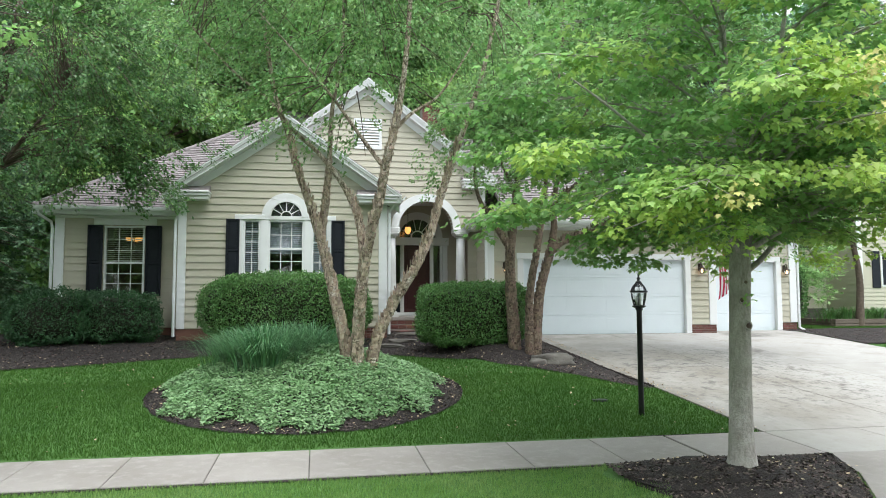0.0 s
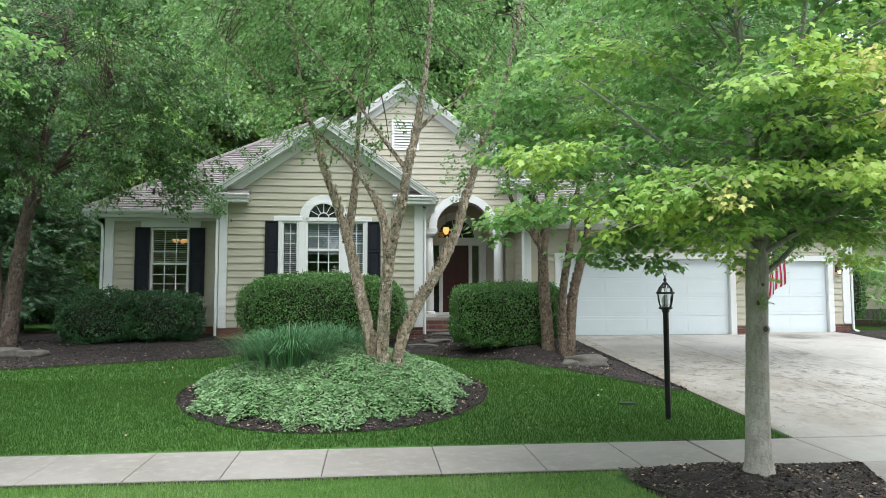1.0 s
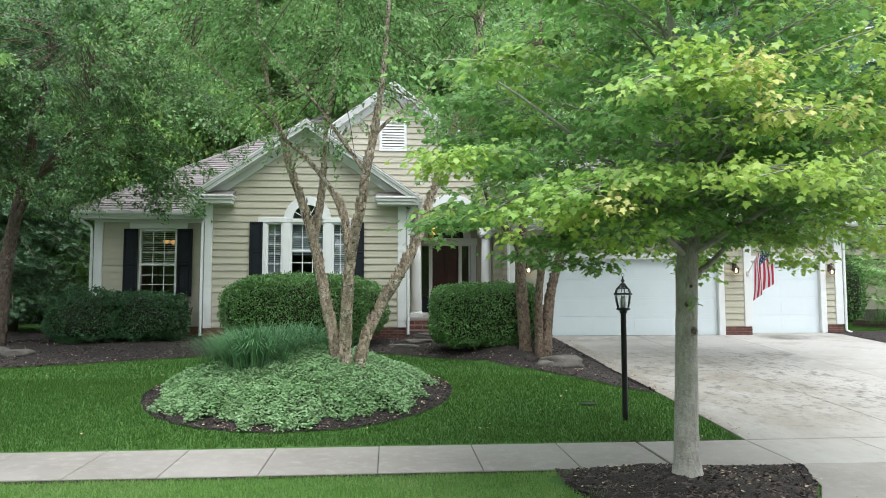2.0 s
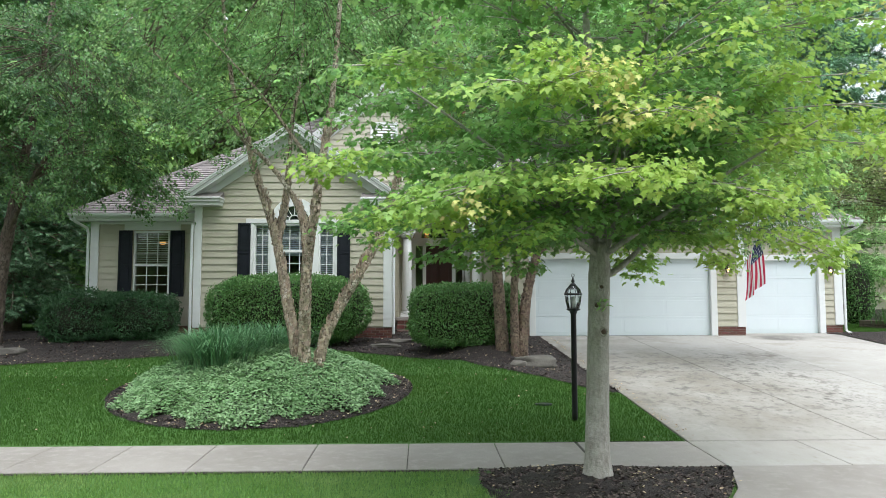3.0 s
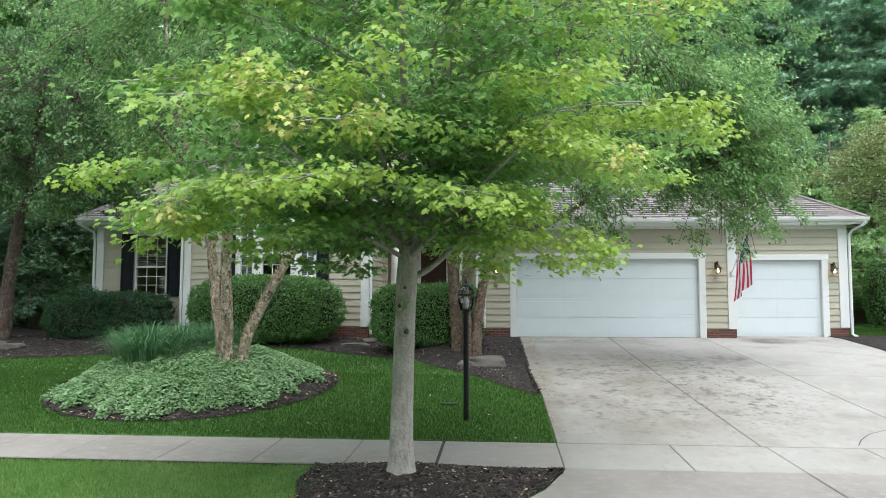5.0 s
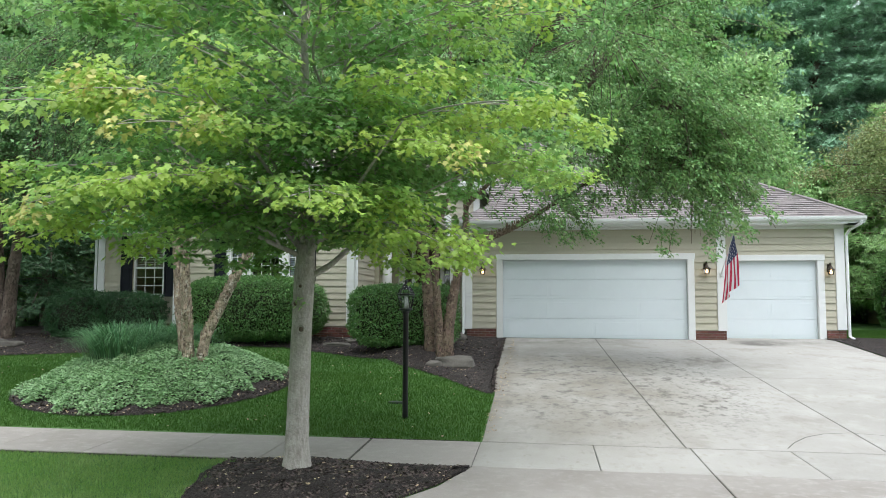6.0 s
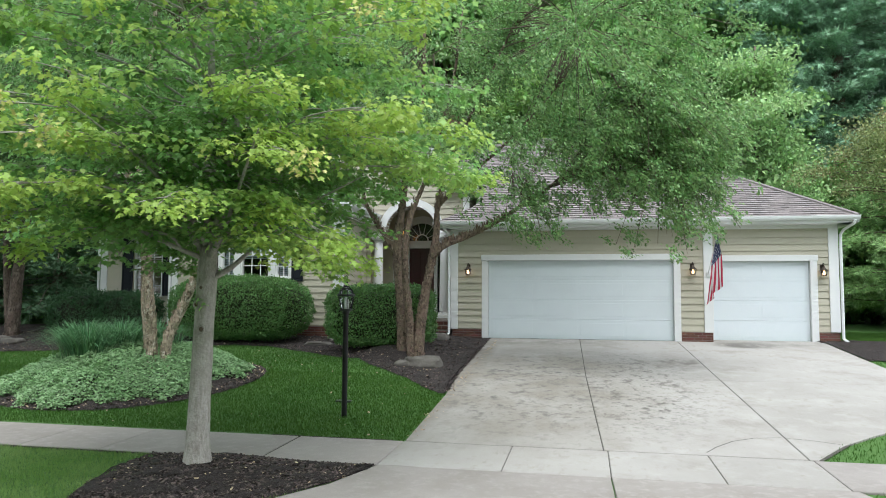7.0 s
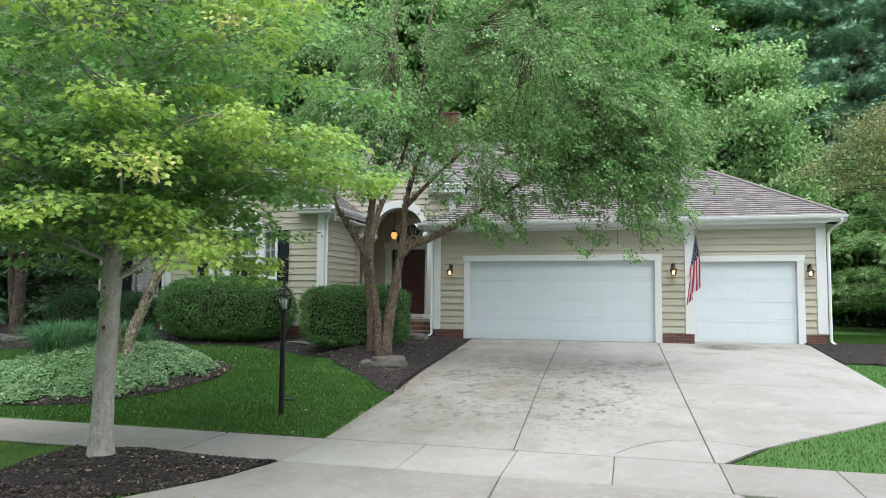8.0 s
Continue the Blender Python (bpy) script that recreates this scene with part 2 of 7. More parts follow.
COVERLEAF = mat("variegated_leaf", (0.29, 0.46, 0.22), 0.55, [(24, (0.43, 0.57, 0.345), 0.44, 0.66), (0.9, (0.26, 0.43, 0.19), 0.45, 0.75)], island=0.16, translucent=0.3)
REED = mat("ornamental_grass_blade", (0.12, 0.27, 0.115), 0.4, [(1.5, (0.18, 0.34, 0.16), 0.4, 0.7)], island=0.42, translucent=0.3)
SHUTTER = mat("shutter_paint", (0.008, 0.010, 0.015), 0.6, [(6, (0.012, 0.015, 0.021), 0.4, 0.7)], spec=0.25)
MAROON = mat("maroon_door_paint", (0.052, 0.012, 0.013), 0.35, [(5, (0.042, 0.010, 0.011), 0.4, 0.7)])
BLACK = mat("black_metal", (0.012, 0.012, 0.013), 0.38, [(12, (0.022, 0.022, 0.023), 0.5, 0.75)], metal=0.3)
BRONZE = mat("dark_bronze_metal", (0.05, 0.038, 0.028), 0.4, [(14, (0.08, 0.06, 0.045), 0.5, 0.7)], metal=0.6)
ALU = mat("white_gutter_paint", (0.76, 0.765, 0.765), 0.35, [(1.5, (0.68, 0.68, 0.67), 0.5, 0.85)])
PANE = glass("window_pane")
LAMPGLASS = glass("lamp_glass", 0.05, (0.97, 0.98, 0.97), 1.5)
DARKROOM = mat("interior_paint", (0.16, 0.13, 0.10), 0.9, [(1, (0.12, 0.10, 0.08), 0.4, 0.7)])
# near-black, so a flat sheet passes for an unlit room
UNLITROOM = mat("unlit_room_sheet", (0.03, 0.03, 0.032), 0.9, [(1, (0.02, 0.02, 0.022), 0.4, 0.7)])
BLIND = mat("blind_slat", (0.72, 0.70, 0.66), 0.6, [(3, (0.65, 0.63, 0.59), 0.4, 0.7)])
# blind slats tinted blue-grey to paint in the sky mirrored by the panes
SKYBLIND = mat("sky_tint_blind_slat", (0.42, 0.47, 0.52), 0.5, [(3, (0.36, 0.41, 0.46), 0.4, 0.7)])
BULB = glow("warm_bulb", (1.0, 0.62, 0.30), 2.3)
SHADE = glow("lit_glass_shade", (1.0, 0.46, 0.12), 0.6)
RED = mat("flag_red", (0.60, 0.03, 0.09), 0.75, [(40, (0.36, 0.02, 0.04), 0.4, 0.7)], translucent=0.25)
FLAGWHITE = mat("flag_white", (0.72, 0.70, 0.70), 0.75, [(40, (0.66, 0.65, 0.66), 0.4, 0.7)], translucent=0.25)
BLUE = mat("flag_blue", (0.022, 0.03, 0.10), 0.75, [(40, (0.03, 0.04, 0.12), 0.4, 0.7)])
ALUPOLE = mat("white_pole", (0.66, 0.66, 0.65), 0.4, [(8, (0.6, 0.6, 0.59), 0.4, 0.7)])
TIMBER = mat("weathered_timber", (0.11, 0.085, 0.065), 0.9, [(10, (0.16, 0.13, 0.10), 0.4, 0.7, (0.3, 1, 1))], 0.4, 40, rand=0.2)


# ---- builders ----
class Geo:
    """Collects vertices and faces of one mesh."""

    def __init__(self):
        self.v, self.f = [], []

    def poly(self, pts):
        n = len(self.v)
        self.v += [tuple(p) for p in pts]
        self.f.append(tuple(range(n, n + len(pts))))
        return self

    def box(self, x0, y0, z0, x1, y1, z1, c=0.0):
        """A box; c: a chamfer along all its edges."""
        if c <= 0:
            n = len(self.v)
            self.v += [(x, y, z) for z in (z0, z1) for y in (y0, y1) for x in (x0, x1)]
            self.f += [tuple(n + i for i in q) for q in ((0, 2, 3, 1), (4, 5, 7, 6), (0, 1, 5, 4), (2, 6, 7, 3), (0, 4, 6, 2), (1, 3, 7, 5))]
            return self
        b = bmesh.new()
        bmesh.ops.create_cube(b, size=1)
        for v in b.verts:
            v.co = Vector(((x0 + x1) / 2 + v.co.x * (x1 - x0), (y0 + y1) / 2 + v.co.y * (y1 - y0), (z0 + z1) / 2 + v.co.z * (z1 - z0)))
        bmesh.ops.bevel(b, geom=b.edges[:], offset=c, segments=1, affect="EDGES")
        b.verts.index_update()
        n = len(self.v)
        self.v += [tuple(v.co) for v in b.verts]
        self.f += [tuple(n + v.index for v in f.verts) for f in b.faces]
        b.free()
        return self

    def prism(self, pts, d):
        """A polygon pushed along the vector d."""
        n, k = len(self.v), len(pts)
        self.v += [tuple(p) for p in pts] + [tuple(Vector(p) + Vector(d)) for p in pts]
        self.f += [tuple(range(n + k - 1, n - 1, -1)), tuple(range(n + k, n + 2 * k))]
        self.f += [(n + i, n + (i + 1) % k, n + k + (i + 1) % k, n + k + i) for i in range(k)]
        return self

    def tube(self, pts, radii, sides=8, rough=0.0, rng=None, caps=True):
        pts = [Vector(p) for p in pts]
        n, k = len(self.v), len(pts)
        up = Vector((0.31, 0.91, 0.27)).normalized()
        for i, p in enumerate(pts):
            d = (pts[min(i + 1, k - 1)] - pts[max(i - 1, 0)]).normalized()
            a = d.cross(up)
            if a.length < 1e-3:
                a = d.cross(Vector((1, 0, 0)))
            a.normalize()
            b = d.cross(a)
            for j in range(sides):
                w = 2 * math.pi * j / sides
                r = radii[i] * (1 + (rng.uniform(-rough, rough) if rough else 0))
                self.v.append(tuple(p + a * (math.cos(w) * r) + b * (math.sin(w) * r)))
        for i in range(k - 1):
            for j in range(sides):
                q = (j + 1) % sides
                self.f.append((n + i * sides + j, n + i * sides + q, n + (i + 1) * sides + q, n + (i + 1) * sides + j))
        if caps:
            self.f += [tuple(n + j for j in range(sides - 1, -1, -1)), tuple(n + (k - 1) * sides + j for j in range(sides))]
        return self

    def lathe(self, x, y, rows, sides=16):
        """A turned shape round an upright axis: rows of (radius, z)."""
        return self.tube([(x, y, z) for _, z in rows], [r for r, _ in rows], sides)

    def mesh(self, name, smooth=False):
        m = bpy.data.meshes.new(name)
        m.from_pydata(self.v, [], self.f)
        if smooth:
            m.polygons.foreach_set("use_smooth", [True] * len(m.polygons))
        m.update()
        return m


def thing(name, at, label="", category="", group="", kind=""):
    """An Empty at a thing's base."""
    ob = new(name)
    ob.location = at
    ob.empty_display_size = 0.1
    return tagged(ob, label, category, group, kind)


def part(name, geo, material, parent=None, label="", smooth=False, kind=""):
    """Links a Geo (or a mesh) as one mesh object under a thing or a part; its vertices are in world metres."""
    me = geo.mesh(name, smooth) if isinstance(geo, Geo) else geo
    if material and not me.materials:
        me.materials.append(material)
    ob = new(name, me)
    if parent is not None:
        ob.parent = parent
        if parent.type == "EMPTY":
            ob.matrix_parent_inverse = Matrix.Translation(parent.location).inverted()
    return tagged(ob, label, kind=kind)


def soup(name, tv, tf, pts, rot, size, material, parent=None, label="", kind="", smooth=False):
    """Many copies of a small template (vertices tv, triangles tf) as one mesh. rot: N x 3 x 3, size: N or N x 3."""
    tv, tf = np.asarray(tv, float), np.asarray(tf, int)
    n, k = len(pts), len(tv)
    size = np.asarray(size, float)
    size = size[:, None] if size.ndim == 1 else size
    v = np.einsum("nij,nkj->nki", rot, tv[None] * size[:, None, :]) + np.asarray(pts)[:, None, :]
    f = (tf[None] + (np.arange(n) * k)[:, None, None]).reshape(-1)
    me = bpy.data.meshes.new(name)
    me.vertices.add(n * k)
    me.vertices.foreach_set("co", v.reshape(-1).astype(np.float32))
    nf = n * len(tf)
    me.loops.add(nf * 3)
    me.loops.foreach_set("vertex_index", f.astype(np.int32))
    me.polygons.add(nf)
    me.polygons.foreach_set("loop_start", np.arange(0, nf * 3, 3, dtype=np.int32))
    me.update(calc_edges=True)
    me.validate()
    return part(name, me, material, parent, label, kind=kind)


def turns(rng, n, lean=0.6, droop=0.0, out=None):
    """Random leaf frames: z is the blade's normal, leaning by about lean radians from upright; y is its tip, drooping. out: the way each tip heads, in plan."""
    yaw = rng.uniform(0, 2 * np.pi, n) if out is None else np.arctan2(-out[:, 0], out[:, 1]) + rng.normal(0, 0.5, n)
    tip = rng.normal(-droop, lean, n)
    roll = rng.normal(0, lean, n)
    cy, sy, ct, st, cr, sr = np.cos(yaw), np.sin(yaw), np.cos(tip), np.sin(tip), np.cos(roll), np.sin(roll)
    z, o = np.zeros(n), np.ones(n)
    A = np.stack([np.stack([cy, -sy, z], 1), np.stack([sy, cy, z], 1), np.stack([z, z, o], 1)], 1)
    B = np.stack([np.stack([o, z, z], 1), np.stack([z, ct, -st], 1), np.stack([z, st, ct], 1)], 1)
    C = np.stack([np.stack([cr, z, sr], 1), np.stack([z, o, z], 1), np.stack([-sr, z, cr], 1)], 1)
    return A @ B @ C


LEAF = ([(0, 0, 0), (0.30, 0.45, 0.07), (0, 1, -0.05), (-0.30, 0.45, 0.07)], [(0, 1, 2), (0, 2, 3)])
OVAL = ([(0, 0, 0), (0.26, 0.25, 0.05), (0.30, 0.62, 0.05), (0, 1, -0.06), (-0.30, 0.62, 0.05), (-0.26, 0.25, 0.05)], [(0, 1, 2), (0, 2, 3), (0, 3, 4), (0, 4, 5)])
MAPLE = ([(0, 0, 0), (0.36, -0.06, -0.04), (0.33, 0.24, 0.01), (0.58, 0.50, -0.07), (0.27, 0.55, 0.03), (0, 1.0, -0.10), (-0.27, 0.55, 0.03), (-0.58, 0.50, -0.07), (-0.33, 0.24, 0.01), (-0.36, -0.06, -0.04)],
         [(0, i, i + 1) for i in range(1, 9)])
BLADE = ([(-0.5, 0, 0), (0.5, 0, 0), (0, 0.25, 1)], [(0, 1, 2)])
CHIPT = ([(-0.5, -0.15, 0), (0.5, -0.2, 0.02), (0.45, 0.2, 0.12), (-0.4, 0.15, 0.1)], [(0, 1, 2), (0, 2, 3)])
_t = []
for _k in range(7):
    _a = 2 * math.pi * _k / 7
    _t += [(0.05 * math.cos(_a + 1.6), 0.05 * math.sin(_a + 1.6) + 0.1, 0), (math.cos(_a) * 0.5, math.sin(_a) * 0.5 + 0.45, 0.12 + 0.1 * (_k % 2)), (0.05 * math.cos(_a - 1.6), 0.05 * math.sin(_a - 1.6) + 0.1, 0)]
TUFT = (_t, [(3 * i, 3 * i + 1, 3 * i + 2) for i in range(7)])


def smooth01(a, b, x):
    s = min(1.0, max(0.0, (x - a) / (b - a)))
    return s * s * (3 - 2 * s)


def ground_base(y):
    """The fall of the land from the house to the street."""
    return float(np.interp(y, [-400, -60, -4.4, -4.2, 4.1, 4.3, 7.65, 8.87, 18.97, 30, 60, 400], [-0.5, -0.9, -1.0, -1.16, -1.16, -0.97, -0.86, -0.83, -0.01, 0.12, 0.5, 1.5]))


RING = (-0.02, 11.77, 2.46, 2.28)


def ground_at(x, y):
    z = ground_base(y)
    z += 0.12 * math.exp(-(((y - 12.2) / 2.4) ** 2)) * (1 - smooth01(3.6, 5.7, x)) * smooth01(-16, -8, x)
    r2 = ((x - RING[0]) / RING[2]) ** 2 + ((y - RING[1]) / RING[3]) ** 2
    z += 0.44 * (1 - smooth01(0.0, 1.05, math.sqrt(r2)))
    # the mulch is heaped round the birch by the garage
    z += 0.27 * (1 - smooth01(0.2, 1.0, math.hypot((x - 4.25) / 1.5, (y - 15.75) / 1.6)))
    z += 0.18 * (1 - smooth01(0.1, 1.3, math.hypot(x - 4.3, y - 6.62)))
    z += 0.10 * smooth01(15.4, 17.5, y) * (1 - smooth01(4.2, 5.4, x)) * smooth01(-20, -12, x)
    return z


def bed_edge(x):
    """Front edge of the planting bed along the house."""
    return float(np.interp(x, [-14, -9, -6.4, -5, -3.5, -2, -0.5, 0.5, 1.8, 2.6, 3.4, 4.1, 4.95, 5.65, 5.9], [13.4, 13.9, 14.4, 14.95, 15.6, 16.1, 16.45, 16.4, 15.8, 15.3, 14.8, 13.9, 13.0, 12.1, 11.8]))


# ---- ground, road, paving ----
def sheet(name, xs, ys, fz, material, label, category, kind="structure", keep=None):
    g = Geo()
    nx, ny = len(xs), len(ys)
    g.v = [(x, y, fz(x, y)) for y in ys for x in xs]
    for j in range(ny - 1):
        for i in range(nx - 1):
            if keep is None or keep((xs[i] + xs[i + 1]) / 2, (ys[j] + ys[j + 1]) / 2):
                a = j * nx + i
                g.f.append((a, a + 1, a + nx + 1, a + nx))
    ob = part(name, g, material, smooth=True)
    return tagged(ob, label, category, kind=kind)


def span(*stretches):
    out = []
    for a, b, s in stretches:
        out += list(np.arange(a, b - 1e-6, s))
    return out + [stretches[-1][1]]


gx = span((-400, -60, 68), (-60, -20, 8), (-20, -8, 1.0), (-8, 16, 0.25), (16, 30, 1.0), (30, 70, 8), (70, 400, 66))
gy = span((-400, -60, 68), (-60, -8, 8), (-8, 3.6, 1.0), (3.6, 20, 0.25), (20, 40, 1.0), (40, 80, 8), (80, 400, 64))
sheet("ground", gx, gy, lambda x, y: ground_at(x, y) - 0.012, SOIL, "green mown lawn rising gently to the house", "lawn")

road = Geo().box(-200, -4.1, -1.30, 200, 4.1, -1.135)
tagged(part("road", road, ASPHALT), "dark grey asphalt street in front of the lawn", "road", kind="structure")
kerb = Geo().box(-200, 4.1, -1.30, 3.9, 4.26, -0.965, 0.02).box(13.0, 4.1, -1.30, 200, 4.26, -0.965, 0.02).box(3.9, 4.1, -1.30, 13.0, 4.26, -1.10, 0.02)
tagged(part("kerb", kerb, CONCRETE), "grey concrete kerb along the street", "kerb", kind="structure")


def slab(name, poly, material, parent, top=0.016, gap=0.007):
    """One cast slab: a polygon in plan with eased upper edges, lying on the land's fall."""
    c = Vector((sum(p[0] for p in poly) / len(poly), sum(p[1] for p in poly) / len(poly)))
    g = Geo()
    rings = []
    for inset, dz in ((gap + 0.006, top), (gap, top - 0.007), (gap, top - 0.11)):
        ring = []
        for i, p in enumerate(poly):
            a, b, d = Vector(poly[i - 1]), Vector(p), Vector(poly[(i + 1) % len(poly)])
            e1, e2 = (b - a).normalized(), (d - b).normalized()
            n1, n2 = Vector((-e1.y, e1.x)), Vector((-e2.y, e2.x))
            m = (n1 + n2) / max(0.3, 1 + n1.dot(n2))
            q = b + m * inset
            ring.append(len(g.v))
            g.v.append((q.x, q.y, ground_base(q.y) + dz))
        rings.append(ring)
    g.f.append(tuple(rings[0]))
    k = len(poly)
    for r0, r1 in zip(rings, rings[1:]):
        g.f += [(r0[i], r1[i], r1[(i + 1) % k], r0[(i + 1) % k]) for i in range(k)]
    return part(name, g, material, parent)


drive = thing("driveway", (10, 14, -0.4), "pale stained concrete driveway leading up to the garage doors", "driveway", kind="structure")
part("joint_bed", Geo().poly([(6.06, 8.8, ground_base(8.8) + 0.004), (11.0, 8.8, ground_base(8.8) + 0.004), (14.2, 13.2, ground_base(13.2) + 0.004), (14.2, 18.97, 0.0), (5.83, 18.97, 0.0), (5.91, 13.7, ground_base(13.7) + 0.004), (6.03, 11.7, ground_base(11.7) + 0.004)])
     .poly([(6.0, 7.65, ground_base(7.65) + 0.003), (10.95, 7.65, ground_base(7.65) + 0.003), (10.95, 8.87, ground_base(8.87) + 0.003), (6.0, 8.87, ground_base(8.87) + 0.003)]), JOINT, drive, "dark dirt in the joints")
flare = [(11.02, 8.89), (11.5, 9.55), (12.1, 10.15), (13.0, 10.95), (13.8, 11.75), (14.25, 12.6)]
slab("slab", [(5.88, 13.7), (8.36, 13.7), (8.20, 19.0), (5.80, 19.0)], DRIVE, drive)
slab("slab", [(8.36, 13.7), (10.80, 13.7), (10.68, 19.0), (8.20, 19.0)], DRIVE, drive)
slab("slab", [(10.80, 13.7), (14.25, 13.7), (14.25, 19.0), (10.68, 19.0)], DRIVE, drive)
slab("slab", [(11.60, 19.0), (14.25, 19.0), (14.25, 19.79), (11.60, 19.79)], DRIVE, drive, gap=0.0)
slab("slab", [(6.03, 8.89), (8.57, 8.89), (8.36, 13.7), (5.88, 13.7), (6.0, 11.7)], DRIVE, drive)
slab("slab", [(8.57, 8.89), (10.92, 8.89), (10.80, 13.7), (8.36, 13.7)], DRIVE, drive)
slab("slab", [(10.92, 8.89)] + flare + [(14.25, 13.7), (10.80, 13.7)], DRIVE, drive)
slab("slab", [(4.1, 4.26), (8.72, 4.26), (8.62, 7.65), (6.03, 7.65), (5.75, 6.85), (5.2, 6.0), (4.6, 5.1)], CONCRETE, drive)
slab("slab", [(8.72, 4.26), (12.8, 4.26), (12.2, 5.2), (11.5, 6.3), (11.02, 7.65), (8.62, 7.65)], CONCRETE, drive)

walkway = thing("sidewalk", (0, 8.26, -0.84), "light grey concrete sidewalk of square slabs along the lawn", "sidewalk", kind="structure")
marks = [-26.0] + [-26 + 1.15 * i for i in range(1, 20)] + [-3.03, -2.0, -1.03, 0.01, 1.28, 2.43, 3.52, 4.56, 6.02, 7.44, 8.62, 9.79, 10.96] + [10.96 + 1.22 * i for i in range(1, 22)]
for a, b in zip(marks, marks[1:]):
    if b - a > 0.5:
        w = 0.03 if abs(a - 4.56) < 0.01 else 0.0
        slab("slab", [(a + w, 7.65), (b, 7.65), (b, 8.87), (a + w, 8.87)], CONCRETE if not 6 < a < 10.9 else DRIVE, walkway, gap=0.0045)
part("joint_bed", Geo().poly([(-27, 7.66, ground_base(7.66) + 0.002), (5.95, 7.66, ground_base(7.66) + 0.002), (5.95, 8.86, ground_base(8.86) + 0.002), (-27, 8.86, ground_base(8.86) + 0.002)]), JOINT, walkway, "dark dirt in the joints")


edging = Geo()
for a, b in ((8.872, 8.935), (7.585, 7.648)):
    edging.poly([(-24, a, ground_base(a) + 0.004), (5.86 if a > 8 else 3.3, a, ground_base(a) + 0.004), (5.86 if a > 8 else 3.3, b, ground_base(b) + 0.004), (-24, b, ground_base(b) + 0.004)])
tagged(part("edging_soil", edging, MULCH), "narrow dark soil line between lawn and sidewalk", "soil", kind="structure")
crack = [(9.80, 9.0), (9.95, 9.25), (10.2, 9.55), (10.5, 9.75), (10.85, 9.83), (11.2, 9.75), (11.5, 9.62)]
g = Geo()
for (a, b), (c, d) in zip(crack, crack[1:]):
    w = Vector((-(d - b), c - a, 0)).normalized() * 0.007
    g.poly([(a - w.x, b - w.y, ground_base(b) + 0.0175), (a + w.x, b + w.y, ground_base(b) + 0.0175), (c + w.x, d + w.y, ground_base(d) + 0.0175), (c - w.x, d - w.y, ground_base(d) + 0.0175)])
part("crack", g, JOINT, drive, "thin curved crack in the concrete")


# ---- beds of bark mulch ----
def bed(name, xs, fy0, fy1, rise, label, steps=14, seed=3):
    rng = np.random.default_rng(seed)
    g = Geo()
    n = steps + 1
    for x in xs:
        a, b = fy0(x), fy1(x)
        for j in range(n):
            y = a + (b - a) * j / steps
            g.v.append((x + rng.normal(0, 0.008), y + (rng.normal(0, 0.03) if 0 < j < steps else rng.normal(0, 0.015)), ground_at(x, y) + (rise * (0.35 if j == 0 else 1)) + rng.normal(0, 0.007)))
    for i in range(len(xs) - 1):
        for j in range(steps):
            a = i * n + j
            g.f.append((a, a + n, a + n + 1, a + 1))
    return tagged(part(name, g, MULCH, smooth=True), label, "mulch bed", kind="structure")


bed("mulch_bed", span((-14, -7, 0.5), (-7, 5.76, 0.16), (5.76, 5.96, 0.04)), bed_edge, lambda x: 20.4 if x < 4.9 else float(np.interp(x, [5.79, 5.83, 5.87, 5.96], [18.95, 16.4, 13.7, 12.2])), 0.025, "dark brown bark mulch bed along the house front", 26)
bed("mulch_bed", span((14.27, 19.0, 0.2)), lambda x: 16.1 + 0.12 * (x - 14.3) + 0.35 * math.sin(x), lambda x: 20.2 if x > 14.8 else 19.8, 0.03, "dark bark mulch bed beside the driveway and garage corner", 18, 5)
ell = lambda x, s, o=0.0: RING[1] + s * (RING[3] + o) * math.sqrt(max(0.0, 1 - ((x - RING[0]) / (RING[2] + o)) ** 2))
bed("mulch_bed", [RING[0] - RING[2] * math.cos(math.pi * i / 60) for i in range(61)], lambda x: ell(x, -1), lambda x: ell(x, 1), 0.02, "round mounded mulch bed in the lawn under the birch", 26, 7)
bed("mulch_bed", span((3.22, 6.0, 0.12)), lambda x: float(np.interp(x, [3.2, 3.5, 4.2, 4.6, 5.2, 5.75, 6.02], [6.9, 5.8, 5.2, 5.3, 6.05, 6.9, 7.55])), lambda x: 7.62 - 0.25 * (1 - smooth01(3.2, 3.6, x)), 0.025, "dark mulch bed round the street maple", 18, 9)


# ---- the house ----
HOUSE = thing("house", (2, 22, 0), "one-storey suburban house with beige lap siding and white trim", "house")
EXPO = 0.178


class Face:
    """A wall face: u runs along it, n outwards, z up."""

    def __init__(self, at, u, n):
        self.o, self.u, self.n = Vector((*at, 0)), Vector((*u, 0)), Vector((*n, 0))

    def __call__(self, u, n, z):
        return self.o + self.u * u + self.n * n + Vector((0, 0, z))

    def box(self, g, u0, u1, n0, n1, z0, z1, c=0.0):
        a, b = self(u0, n0, z0), self(u1, n1, z1)
        return g.box(min(a.x, b.x), min(a.y, b.y), min(a.z, b.z), max(a.x, b.x), max(a.y, b.y), max(a.z, b.z), c)


